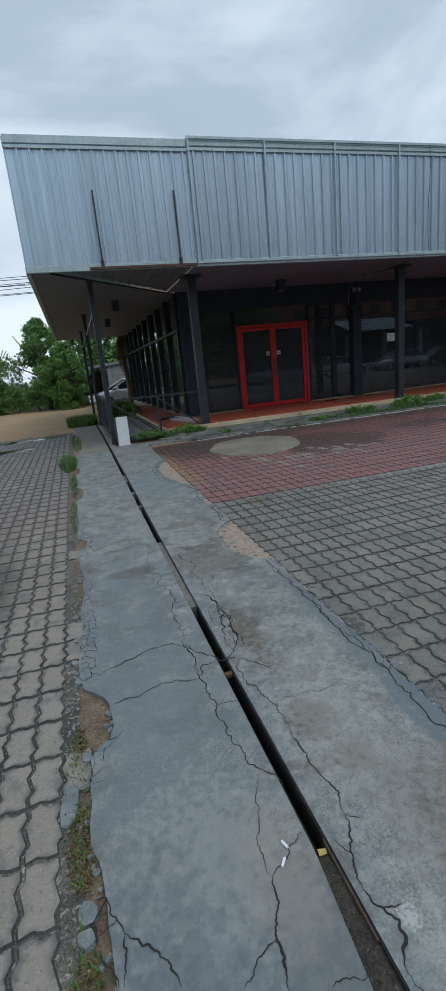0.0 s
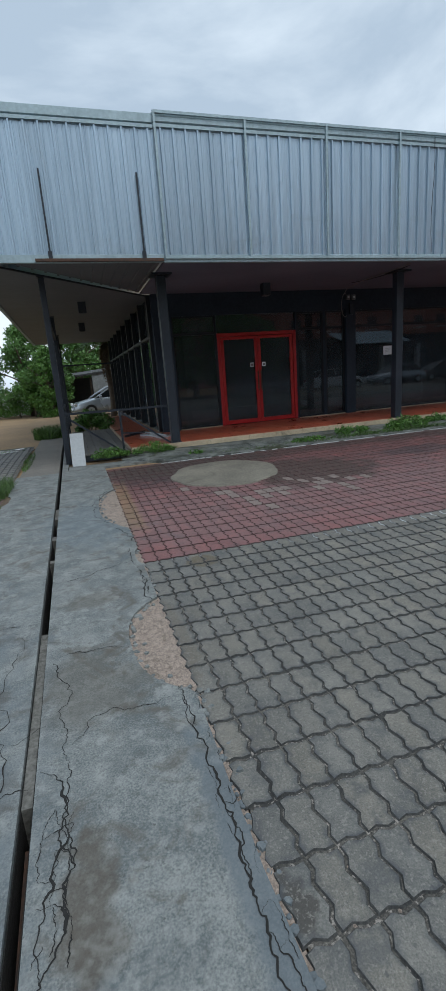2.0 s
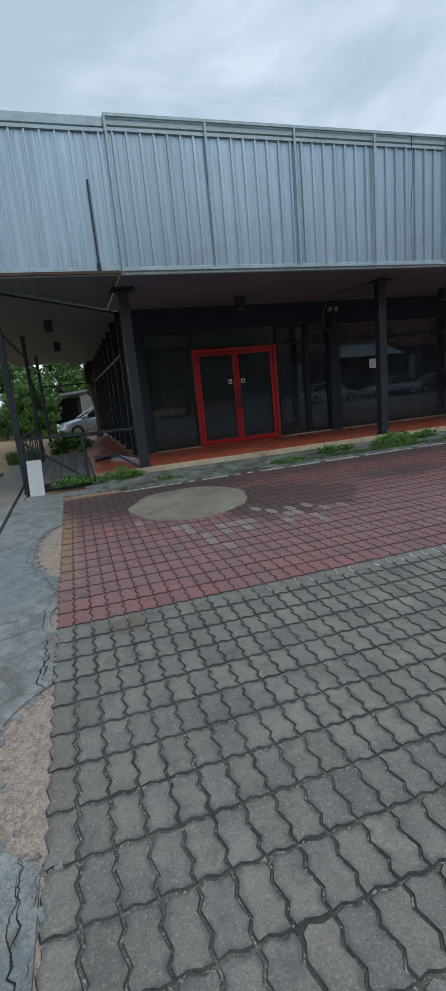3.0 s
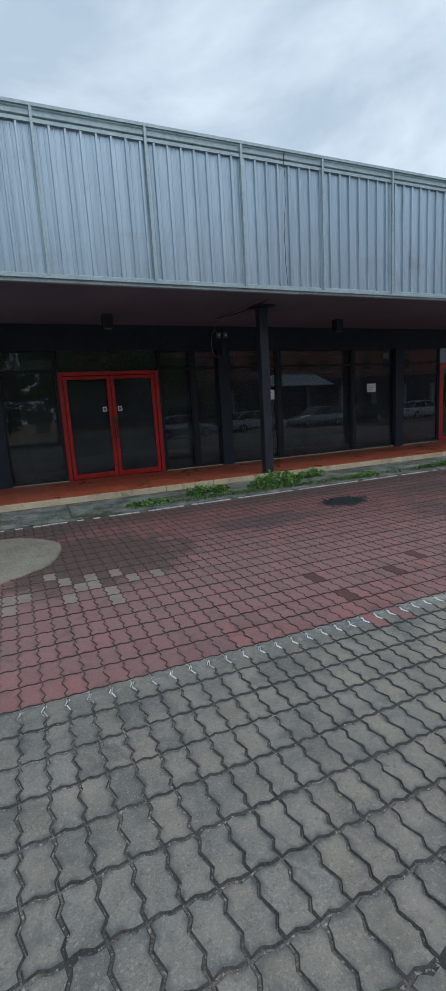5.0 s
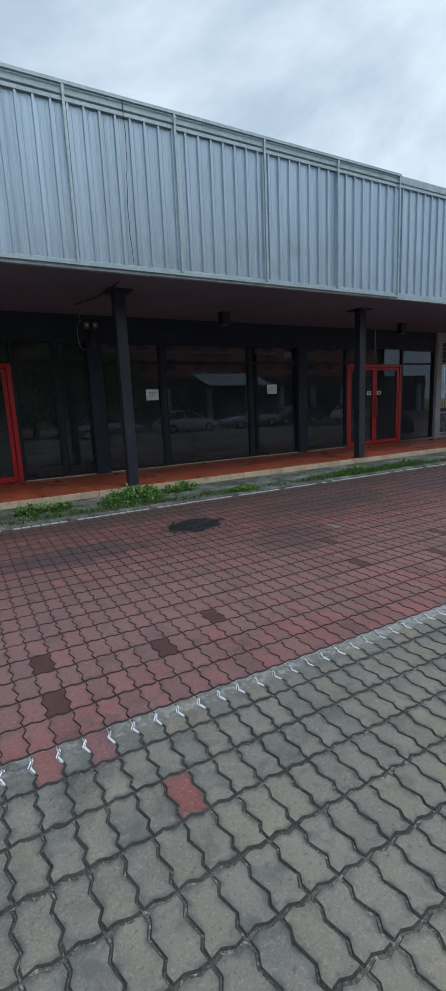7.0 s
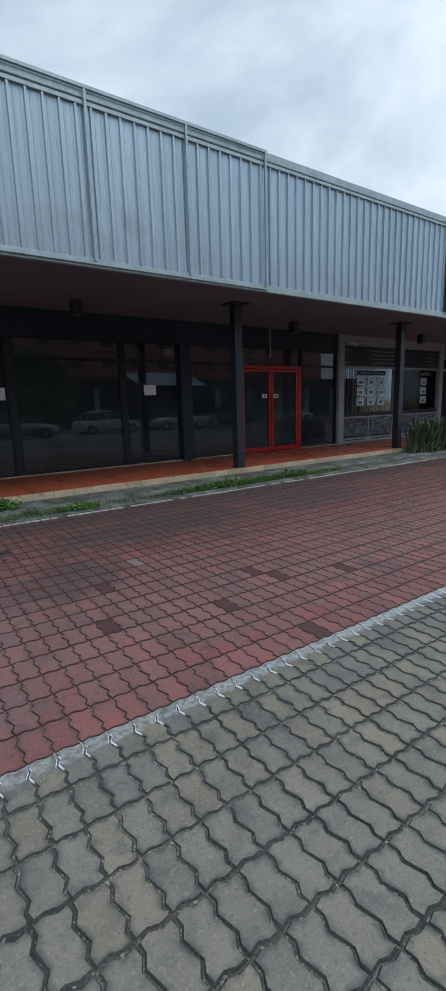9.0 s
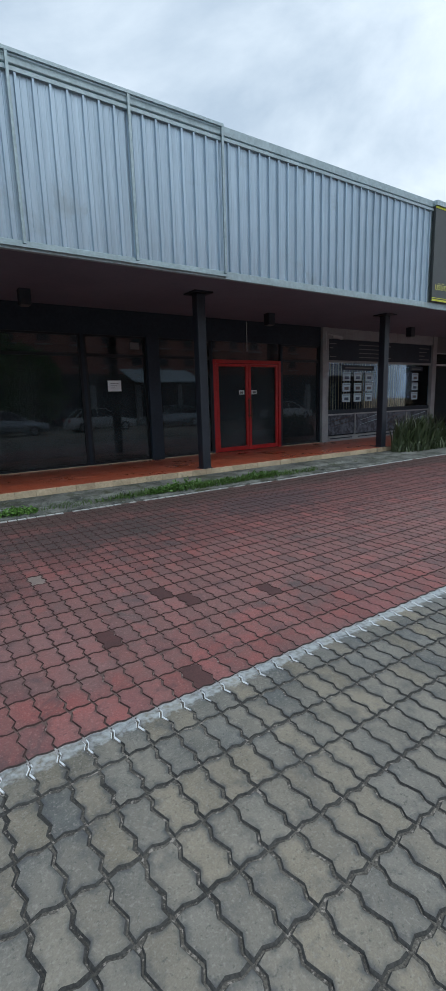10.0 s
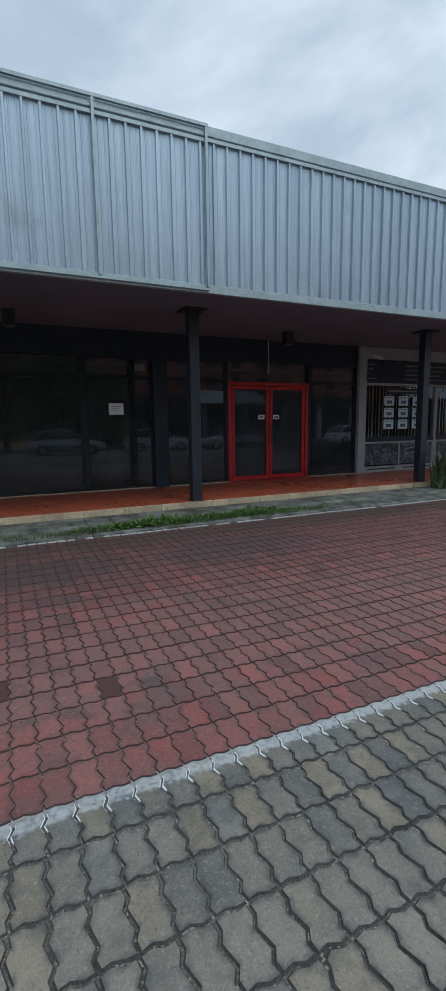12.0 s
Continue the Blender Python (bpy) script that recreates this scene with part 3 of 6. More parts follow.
slab("ground", bm, M_DIRT, "bare yellowish sandy earth round the paved lot", "ground")

# ---- building ----
HEAD, TRANS = 2.82, 2.42
bays = [(3.32, 4.40), (6.52, 7.27), (7.33, 7.90), (8.17, 9.46), (9.54, 11.70), (11.76, 13.10), (13.38, 14.77), (16.94, 18.31)]


def shop_window(name, x0, x1, y=GLASS_Y, frame_mat=M_FRAME, label="dark tinted shop window in a black aluminium frame"):
    w = thing(name, label, "window", x0, y, PORCH_Z, kind="structure")
    y0, y1 = y - 0.03, y + 0.05
    part("window_frame", boxes((x0, x0 + 0.045, y0, y1, PORCH_Z, HEAD), (x1 - 0.045, x1, y0, y1, PORCH_Z, HEAD),
                               (x0 + 0.045, x1 - 0.045, y0, y1, PORCH_Z, PORCH_Z + 0.06), (x0 + 0.045, x1 - 0.045, y0, y1, TRANS - 0.03, TRANS + 0.03),
                               (x0 + 0.045, x1 - 0.045, y0, y1, HEAD - 0.04, HEAD)), frame_mat, w)
    part("pane", boxes((x0 + 0.04, x1 - 0.04, y, y + 0.008, PORCH_Z + 0.05, TRANS - 0.02)), M_GLASS, w)
    part("pane", boxes((x0 + 0.04, x1 - 0.04, y, y + 0.008, TRANS + 0.02, HEAD - 0.03)), M_GLASS, w)
    return w


for i, (x0, x1) in enumerate(bays):
    shop_window("window_%d" % (i + 1), x0, x1)

bm = boxes((2.90, 18.34, GLASS_Y - 0.045, GLASS_Y + 0.10, HEAD, SOFFIT))
for x0, x1 in ((2.90, 3.32), (7.90, 8.17), (13.10, 13.38)):
    box(bm, x0, x1, GLASS_Y - 0.12, GLASS_Y + 0.10, PORCH_Z, HEAD)
for x0, x1 in ((4.40, 4.41), (6.49, 6.52), (7.27, 7.33), (9.46, 9.54), (11.70, 11.76), (14.77, 14.80), (16.90, 16.94), (18.31, 18.34)):
    box(bm, x0, x1, GLASS_Y - 0.045, GLASS_Y + 0.06, PORCH_Z, HEAD)
slab("wall_front", bm, M_HEADER, "black painted shopfront wall with pilasters and header panel", "wall")


def double_door(n, x0, x1, label):
    d = thing("door_%d" % n, label, "door", x0, GLASS_Y, PORCH_Z, kind="structure")
    top, mid = 2.40, (x0 + x1) / 2
    y0, y1 = GLASS_Y - 0.05, GLASS_Y + 0.05
    part("door_frame", boxes((x0, x0 + 0.08, y0, y1, PORCH_Z, top), (x1 - 0.08, x1, y0, y1, PORCH_Z, top), (x0 + 0.08, x1 - 0.08, y0, y1, top - 0.08, top)),
         M_REDPAINT, d, bevel=0.004)
    for a, b, s in ((x0 + 0.09, mid - 0.005, 1), (mid + 0.005, x1 - 0.09, -1)):
        leaf = part("door_leaf", boxes((a, a + 0.075, y0 + 0.015, y1 - 0.015, PORCH_Z + 0.01, top - 0.09), (b - 0.075, b, y0 + 0.015, y1 - 0.015, PORCH_Z + 0.01, top - 0.09),
                                       (a + 0.075, b - 0.075, y0 + 0.015, y1 - 0.015, PORCH_Z + 0.01, PORCH_Z + 0.11), (a + 0.075, b - 0.075, y0 + 0.015, y1 - 0.015, top - 0.155, top - 0.09)),
                    M_REDPAINT, d, bevel=0.004)
        part("pane", boxes((a + 0.07, b - 0.07, GLASS_Y, GLASS_Y + 0.008, PORCH_Z + 0.10, top - 0.15)), M_DOORGLASS, leaf)
        hx = mid - s * 0.04
        bm = bmesh.new()
        bar(bm, (hx, y0 - 0.045, PORCH_Z + 0.80), (hx, y0 - 0.045, PORCH_Z + 1.28), 0.022)
        bar(bm, (hx, y0 - 0.045, PORCH_Z + 0.86), (hx, y0 + 0.016, PORCH_Z + 0.86), 0.018)
        bar(bm, (hx, y0 - 0.045, PORCH_Z + 1.23), (hx, y0 + 0.016, PORCH_Z + 1.23), 0.018)
        part("handle", bm, M_RUST, leaf, "worn dark red pull bar")
        sw = 0.045 if n == 1 else 0.08
        sx = mid - s * (0.115 + sw)
        st = part("sticker", boxes((sx - sw, sx + sw, GLASS_Y - 0.004, GLASS_Y - 0.001, PORCH_Z + 1.38, PORCH_Z + 1.48)), M_PAPER, leaf, "small white door sticker")
        part("sticker_print", boxes((sx - sw * 0.6, sx + sw * 0.6, GLASS_Y - 0.0065, GLASS_Y - 0.0045, PORCH_Z + 1.40, PORCH_Z + 1.455)), M_INK, leaf, "dark printed mark")
    part("transom_pane", boxes((x0 + 0.02, x1 - 0.02, GLASS_Y, GLASS_Y + 0.008, top + 0.001, HEAD)), M_GLASS, d, "dark glass over the door")
    return d


double_door(1, 4.41, 6.49, "closed red-framed double glass door under a dark transom")
double_door(2, 14.80, 16.90, "closed red-framed double glass door beside a dark window")

slab("sill", boxes((3.33, 4.40, GLASS_Y - 0.075, GLASS_Y - 0.047, PORCH_Z + 0.001, PORCH_Z + 0.016), (6.53, 7.89, GLASS_Y - 0.075, GLASS_Y - 0.047, PORCH_Z + 0.001, PORCH_Z + 0.016), (8.18, 13.09, GLASS_Y - 0.075, GLASS_Y - 0.047, PORCH_Z + 0.001, PORCH_Z + 0.016), (13.39, 14.78, GLASS_Y - 0.075, GLASS_Y - 0.047, PORCH_Z + 0.001, PORCH_Z + 0.016), (16.92, 18.30, GLASS_Y - 0.075, GLASS_Y - 0.047, PORCH_Z + 0.001, PORCH_Z + 0.016)), M_CREAM, "pale cement line under the shop windows", "sill")

# side wall of dark glass along the side porch
w = thing("wall_side", "dark glazed side wall with black upright mullions", "wall", 2.9, 14, PORCH_Z, kind="structure")
n = 8
for i in range(n + 1):
    y = 12.95 + i * 1.48
    part("mullion", boxes((2.82, 2.98, y - 0.06, y + 0.06, PORCH_Z, SOFFIT)), M_FRAME, w)
for i in range(n):
    y = 12.95 + i * 1.48
    part("transom", boxes((2.83, 2.96, y + 0.06, y + 1.42, TRANS - 0.03, TRANS + 0.03)), M_FRAME, w)
    part("pane", boxes((2.91, 2.918, y + 0.06, y + 1.42, PORCH_Z + 0.05, TRANS - 0.03)), M_GLASS, w)
    part("pane", boxes((2.91, 2.918, y + 0.06, y + 1.42, TRANS + 0.03, SOFFIT - 0.02)), M_GLASS, w)

# soffit
M_RIBSOFFIT = M_SOFFIT_PALE


def ribbed(width, height, pitch, rise=0.033, rib=0.026, slope=0.007, back=0.004, first=None):
    """A ribbed metal sheet, ribs upright and towards -y, from x = 0 and z = 0; with shallow swages between the ribs."""
    prof = [(0, 0)]
    n = round(width / pitch)
    p = width / n if first is None else pitch
    for i in range(n + 1):
        c = (i + 0.5) * p if first is None else first + i * p
        if c > width - 0.04:
            break
        for d, h in ((-0.36 * p, 0), (-0.33 * p, 0.005), (-0.27 * p, 0.005), (-0.24 * p, 0)):
            prof.append((c + d, h))
        prof += [(c - rib / 2 - slope, 0), (c - rib / 2, rise), (c + rib / 2, rise), (c + rib / 2 + slope, 0)]
        for d, h in ((0.24 * p, 0), (0.27 * p, 0.005), (0.33 * p, 0.005), (0.36 * p, 0)):
            prof.append((c + d, h))
    prof.append((width, 0))
    bm = bmesh.new()
    lo = [bm.verts.new((x, -h, 0)) for x, h in prof]
    hi = [bm.verts.new((x, -h, height)) for x, h in prof]
    lob = [bm.verts.new((x, -h + back, 0)) for x, h in prof]
    hib = [bm.verts.new((x, -h + back, height)) for x, h in prof]
    for i in range(len(prof) - 1):
        bm.faces.new((lo[i], lo[i + 1], hi[i + 1], hi[i]))
        bm.faces.new((lob[i + 1], lob[i], hib[i], hib[i + 1]))
        bm.faces.new((lo[i + 1], lo[i], lob[i], lob[i + 1]))
    return bm


def flat_poly(bm, pts, z0, z1):
    a = [bm.verts.new((x, y, z0)) for x, y in pts]
    b = [bm.verts.new((x, y, z1)) for x, y in pts]
    bm.faces.new(a[::-1])
    bm.faces.new(b)
    for i in range(len(pts)):
        j = (i + 1) % len(pts)
        bm.faces.new((a[i], a[j], b[j], b[i]))


bm = boxes((2.68, 26.0, FASCIA_Y + 0.035, GLASS_Y - 0.05, SOFFIT, SOFFIT + 0.03))
slab("ceiling", bm, M_SOFFIT, "mauve-grey soffit boards under the front canopy", "ceiling")
bm = bmesh.new()
flat_poly(bm, [(-0.34, 9.75), (0.0, 9.98), (2.88, 13.05), (2.99, 13.05), (2.99, 25.0), (-0.34, 25.0)], SOFFIT, SOFFIT + 0.02)
slab("ceiling_side", bm, M_SOFFIT_PALE, "pale grey soffit sheet over the side porch", "ceiling")
bm = bmesh.new()
flat_poly(bm, [(0.0, 9.72), (2.66, 9.72), (2.66, 12.8)], SOFFIT + 0.05, SOFFIT + 0.06)
for i in range(13):
    x = 0.18 + i * 0.2
    box(bm, x - 0.02, x + 0.02, 9.72, 9.75 + 1.13 * x, SOFFIT + 0.028, SOFFIT + 0.05)
slab("ceiling_corner", bm, M_SOFFIT_PALE, "ribbed pale metal sheet in the canopy corner", "ceiling")
bm = bmesh.new()
bar(bm, (-0.02, 9.9, SOFFIT - 0.005), (2.86, 13.02, SOFFIT - 0.005), 0.03, 0.03)
tagged(part("roof_beam", bm, M_BLACK), "thin black steel beam across the canopy corner", "beam", kind="structure")
slab("roof", boxes((-0.38, 26.0, FASCIA_Y + 0.06, 25.0, 5.1, 5.2)), M_STEEL, "flat grey metal roof behind the parapet", "roof")
slab("ceiling_inside", boxes((2.99, 26, GLASS_Y + 0.12, 24.9, 3.36, 3.40)), M_ROOM, "plain ceiling of the empty shop", "ceiling")
# added wall, blocks the bright view through side and front glass
slab("wall_light_block", boxes((3.75, 3.85, 13.6, 19.0, PORCH_Z, 3.36)), M_ROOM, "unseen plain wall added to keep light from showing through the side glass", "wall")
slab("wall_back", boxes((2.99, 26, 19.0, 19.15, 0, 3.36), (25.9, 26.05, 10.6, 19.0, 0, 3.36)), M_ROOM, "plain grey back wall of the empty shop", "wall")
slab("floor", boxes((2.9, 26.0, GLASS_Y - 0.02, 25.0, -0.35, PORCH_Z - 0.004)), M_ROOM, "dusty grey floor of the empty shop", "floor")

# fascia of ribbed sheets, with flashings
PITCH, SEAM = 1.475, 2.69
fascia = thing("fascia", "ribbed grey metal sheet cladding along the canopy", "cladding", 9, FASCIA_Y, 3.36, kind="structure")
RIB, RIB_AT = 0.1992, 4.773


def sheets(x0, x1, ribs):
    """Sheets of so many ribs each, from x0 to x1, every rib on the one even spacing."""
    x = x0
    while x < x1 - 0.05:
        first = math.ceil((x + 0.035 - RIB_AT) / RIB)
        end = min(RIB_AT + (first + ribs - 0.5) * RIB, x1)
        if x1 - end < 0.15:
            end = x1
        ob = part("cladding_sheet", ribbed(end - x, 1.83, RIB, first=RIB_AT + first * RIB - x), M_STEEL, fascia)
        ob.location = (x, FASCIA_Y, 3.38)
        x = end


sheets(-0.385, 2.66, 5)
sheets(2.66, 13.02, 6)
sheets(13.02, 18.40, 5)
for x0, x1 in ((-0.40, 2.66), (2.66, 8.1), (8.1, 13.0), (13.0, 18.4)):
    dz = 0.0 if x0 != 2.66 else -0.006
    part("bottom_flashing", boxes((x0, x1 - 0.004, FASCIA_Y - 0.034, FASCIA_Y + 0.03, 3.285 + dz, 3.40 + dz)), M_TRIM, fascia, bevel=0.006)
for x0, x1, dz in ((-0.40, 2.66, -0.03), (13.03, 18.4, 0.0)):
    part("top_flashing", boxes((x0, x1, FASCIA_Y - 0.036, FASCIA_Y + 0.05, 5.275 + dz, 5.40 + dz)), M_TRIM, fascia, bevel=0.006)
    part("top_trim", boxes((x0, x1, FASCIA_Y - 0.042, FASCIA_Y + 0.02, 5.205 + dz, 5.25 + dz)), M_TRIM, fascia)
    part("top_backing", boxes((x0 + 0.02, x1 - 0.02, FASCIA_Y - 0.010, FASCIA_Y + 0.04, 5.208 + dz, 5.39 + dz)), M_TRIM, fascia)
part("top_flashing", boxes((2.66, 13.03, FASCIA_Y - 0.040, FASCIA_Y + 0.05, 5.265, 5.335)), M_TRIM, fascia, bevel=0.008)
part("top_backing", boxes((2.662, 13.028, FASCIA_Y - 0.012, FASCIA_Y + 0.045, 5.198, 5.395)), M_TRIM, fascia)
part("top_trim", boxes((2.66, 13.03, FASCIA_Y - 0.040, FASCIA_Y + 0.02, 5.195, 5.24)), M_TRIM, fascia)
bm = bmesh.new()
rnd = random.Random(4)
for i in range(93):
    x = RIB_AT - 25 * RIB + i * RIB
    if rnd.random() < 0.42:
        z = 4.35 + rnd.uniform(-0.05, 0.05) + (0.08 if x > 13 else 0)
        tube(bm, [(x, FASCIA_Y - 0.018, z), (x, FASCIA_Y - 0.032, z)], 0.007, 6)
tagged(part("screws", bm, M_RUST, fascia), kind="stuff")
side = thing("fascia_side", "ribbed grey metal sheet cladding round the canopy's side", "cladding", -0.42, 17, 3.36, kind="structure")
ob = part("cladding_sheet", ribbed(15.3, 1.90, 0.211), M_STEEL, side)
ob.matrix_basis = pose(-0.385, 25.0, 3.38, 0, 0, -90)
part("bottom_flashing", boxes((-0.42, -0.345, FASCIA_Y + 0.035, 25.0, 3.285, 3.40)), M_TRIM, side)
part("top_flashing", boxes((-0.421, -0.33, FASCIA_Y + 0.055, 25.0, 5.245, 5.37)), M_TRIM, side)

# tube frame of a former sign in front of the sheets
sf = thing("empty_sign_rack", "empty grey square-tube sign frame fixed on the cladding", "sign rack", SEAM, FASCIA_Y, 3.3)
yf = FASCIA_Y - 0.055
bm = bmesh.new()
bar(bm, (SEAM - 0.02, yf, 5.385), (SEAM + 7 * PITCH + 0.02, yf, 5.385), 0.04)
part("top_rail", bm, M_TRIM, sf)
bm = bmesh.new()
bar(bm, (SEAM - 0.02, yf, 3.345), (SEAM + 7 * PITCH + 0.02, yf, 3.33), 0.03)
part("bottom_rail", bm, M_TRIM, sf)
for i in range(8):
    x = SEAM + i * PITCH
    bm = bmesh.new()
    bar(bm, (x, yf, 3.36), (x, yf, 5.365), 0.034)
    part("upright", bm, M_TRIM, sf)
sb = thing("sign_bracket", "dark steel angle with two upright rods below the cladding", "bracket", 1.6, 9.6, 3.3)
bm = bmesh.new()
bar(bm, (0.67, 9.6, 3.315), (2.64, 9.6, 3.315), 0.05, 0.04)
part("angle_bar", bm, M_RUST, sb)
for x in (0.90, 2.335):
    bm = bmesh.new()
    bar(bm, (x, 9.6, 3.34), (x, 9.6, 4.55), 0.026)
    box(bm, x - 0.03, x + 0.03, 9.585, 9.615, 3.335, 3.44)
    part("rod", bm, M_BLACK, sb)
bm = bmesh.new()
tube(bm, [(7.86 + 0.02 * math.sin(i * 0.35) + 0.004 * math.sin(i * 1.9), FASCIA_Y - 0.045, 5.42 - i * 0.105) for i in range(20)], 0.0045, 6)
tube(bm, [(7.88 - 0.02 * i - 0.10 * (i / 8) ** 2 * 3, 9.64 + 0.36 * i, 3.38 - 0.10 * math.sin(i / 8 * math.pi)) for i in range(9)], 0.008, 6)
tagged(part("cable", bm, M_CABLE), "black cable hanging down the cladding to the soffit", "cable")

# the neighbour's sign
sg = thing("shop_sign", "charcoal company sign board with a lime-yellow border", "sign", 18.4, 9.6, 3.4)
part("board", boxes((18.41, 26.0, 9.57, 9.64, 3.42, 5.30)), M_SIGN, sg, bevel=0.004)
part("border", boxes((18.41, 26.0, 9.562, 9.568, 3.425, 3.465), (18.41, 26.0, 9.562, 9.568, 3.485, 3.498), (18.41, 26.0, 9.562, 9.568, 5.255, 5.295)), M_LIME, sg, "lime-yellow border lines")
for i in range(12):
    x = 19.18 + i * 0.24
    part("emblem_block", boxes((x, x + 0.16, 9.562, 9.568, 4.02, 4.22)), M_GOLD, sg, "pale yellow block")
try:
    cu = bpy.data.curves.new("words", "FONT")
    cu.body, cu.size, cu.extrude = "\u0e1a\u0e23\u0e34\u0e29\u0e31\u0e17", 0.19, 0.003
    tmp = new("words", cu)
    bpy.context.view_layer.update()
    me = bpy.data.meshes.new_from_object(tmp.evaluated_get(bpy.context.evaluated_depsgraph_get()))
    bpy.data.objects.remove(tmp)
    me.materials.append(M_GOLD)
    ob = new("lettering", me)
    ob.parent = sg
    ob.matrix_parent_inverse = Matrix.Translation(-sg.location)
    ob.matrix_basis = pose(18.50, 9.563, 3.66, 90, 0, 0)
except RuntimeError:
    pass
for i in range(9):
    x = 19.15 + i * 0.155
    part("letter_bar", boxes((x, x + 0.10, 9.562, 9.568, 3.66, 3.79)), M_GOLD, sg, "small yellow bar")
bm = boxes((18.4, 26.0, FASCIA_Y - 0.02, FASCIA_Y + 0.03, 3.285, 3.41), (18.4, 26.0, 9.66, 9.70, 3.41, 5.40), (18.4, 26, FASCIA_Y - 0.12, FASCIA_Y + 0.05, 5.305, 5.40))
slab("fascia_neighbour", bm, M_TRIM, "pale metal fascia behind the neighbour's sign", "fascia")

# porch, step and kerb
slab("porch", boxes((1.86, 26.0, 10.63, GLASS_Y - 0.03, -0.35, PORCH_Z - 0.012), (1.86, 2.88, GLASS_Y - 0.03, 20.0, -0.35, PORCH_Z - 0.012)), M_CREAM,
     "cement bed of the terracotta porch", "porch")
kerb = thing("kerb", "mossy grey concrete kerb between porch and paving", "kerb", 8, 10, 0, kind="structure")
rnd = random.Random(9)
x = 2.05
first = True
while x < 24:
    length = rnd.uniform(1.6, 2.6)
    bm = bmesh.new()
    prof = [(9.68, -0.1), (9.685, 0.012), (9.72, 0.03 + rnd.uniform(-0.008, 0.01)), (10.05, 0.055), (10.12, 0.085 + rnd.uniform(-0.01, 0.008)), (10.605, 0.098), (10.605, -0.1)]
    nseg = 12
    rings = []
    for i in range(nseg + 1):
        px = x + (length - 0.008) * i / nseg
        pull = 0.0
        if first:
            pull = max(0.0, 0.85 * (1 - i / 5)) ** 1.6 if i < 5 else 0.0
        rings.append([bm.verts.new((px - (0.4 * (1 - i / nseg) if first else 0), min(y + pull, 10.605) if k < 5 else y, z + 0.012 * noise.noise((px * 2, y * 3, 0)) * (0 < k < 5))) for k, (y, z) in enumerate(prof)])
    for a, b in zip(rings, rings[1:]):
        for k in range(len(prof) - 1):
            bm.faces.new((a[k], b[k], b[k + 1], a[k + 1]))
    bm.faces.new(rings[0])
    bm.faces.new(rings[-1][::-1])
    part("kerb_stone", bm, M_CONC_DARK, kerb)
    x += length
    first = False


# columns
def column(x, y, w, top, cap, label, group, base=PORCH_Z):
    c = thing("column", label, "column", x, y, base, group=group)
    part("shaft", boxes((x - w / 2, x + w / 2, y - w / 2, y + w / 2, base, top - 0.03)), M_BLACK, c, bevel=0.008)
    part("cap_plate", boxes((x - cap, x + cap, y - cap, y + cap, top - 0.028, top - 0.002)), M_BLACK, c)
    part("base_plate", boxes((x - w / 2 - 0.02, x + w / 2 + 0.02, y - w / 2 - 0.02, y + w / 2 + 0.02, base, base + 0.012)), M_BLACK, c)


for x in (2.77, 7.97, 13.2, 18.37):
    column(x, 10.73, 0.17, SOFFIT, 0.19, "black painted steel column on the porch edge", "porch columns")
for y in (10.72, 15.9, 21.1):
    column(0.68, y, 0.10, SOFFIT, 0.07, "slim black steel post beside the timber deck", "side porch posts", base=gz(y))

# railing of the side porch
rail = thing("railing", "black steel railing round the timber deck", "railing", 0.68, 10.72, 0.1)


def rod(name, p, q, w=0.04):
    bm = bmesh.new()
    bar(bm, p, q, w)
    part(name, bm, M_BLACK, rail)


rod("top_rail", (0.73, 10.72, 0.94), (2.68, 10.72, 0.93))
rod("post", (1.73, 10.72, 0.10), (1.73, 10.72, 0.92))
rod("brace", (0.75, 10.72, 0.88), (1.70, 10.72, 0.14), 0.035)
rod("brace", (1.76, 10.72, 0.88), (2.67, 10.72, 0.20), 0.035)
rod("top_rail", (0.68, 10.78, 0.94), (0.68, 15.85, 0.94))
rod("bottom_rail", (0.68, 10.78, 0.22), (0.68, 15.85, 0.22))
for i in range(7):
    y = 11.35 + i * 0.65
    rod("post", (0.68, y, 0.10), (0.68, y + (0.0 if i % 2 else 0.12), 0.92), 0.03)
rod("beam", (0.68, 10.78, 2.72), (0.68, 21.05, 2.72), 0.05)
rod("cross_rail", (0.68, 21.0, 2.2), (2.86, 21.0, 2.2), 0.05)

# deck of boards
deck = thing("deck", "weathered grey timber deck of the side porch", "deck", 1.3, 13, 0.1, kind="structure")
part("joist", boxes((0.76, 1.84, 10.80, 10.90, gz(10.8) - 0.01, 0.115), (0.76, 1.84, 13.1, 13.2, -0.02, 0.115), (0.76, 1.84, 15.6, 15.7, -0.05, 0.115)), M_BLACK, deck)
for i in range(7):
    x = 0.77 + i * 0.154
    part("board", boxes((x, x + 0.145, 10.76 + 0.015 * (i % 3), 15.75, 0.116, 0.146)), M_WOOD, deck, bevel=0.003)

# ceiling lamps: black boxes
for x, y in ((5.31, 11.78), (10.5, 11.78), (15.7, 11.78), (20.9, 11.78), (1.42, 13.6), (1.5, 17.6)):
    lamp = thing("downlight", "black box downlight under the soffit, switched off", "lamp", x, y, SOFFIT - 0.27, group="soffit downlights")
    part("housing", boxes((x - 0.09, x + 0.09, y - 0.09, y + 0.09, SOFFIT - 0.25, SOFFIT - 0.001)), M_BLACK, lamp, bevel=0.006)
    part("lens", boxes((x - 0.065, x + 0.065, y - 0.065, y + 0.065, SOFFIT - 0.262, SOFFIT - 0.2505)), M_INK, lamp, "grey lamp lens")

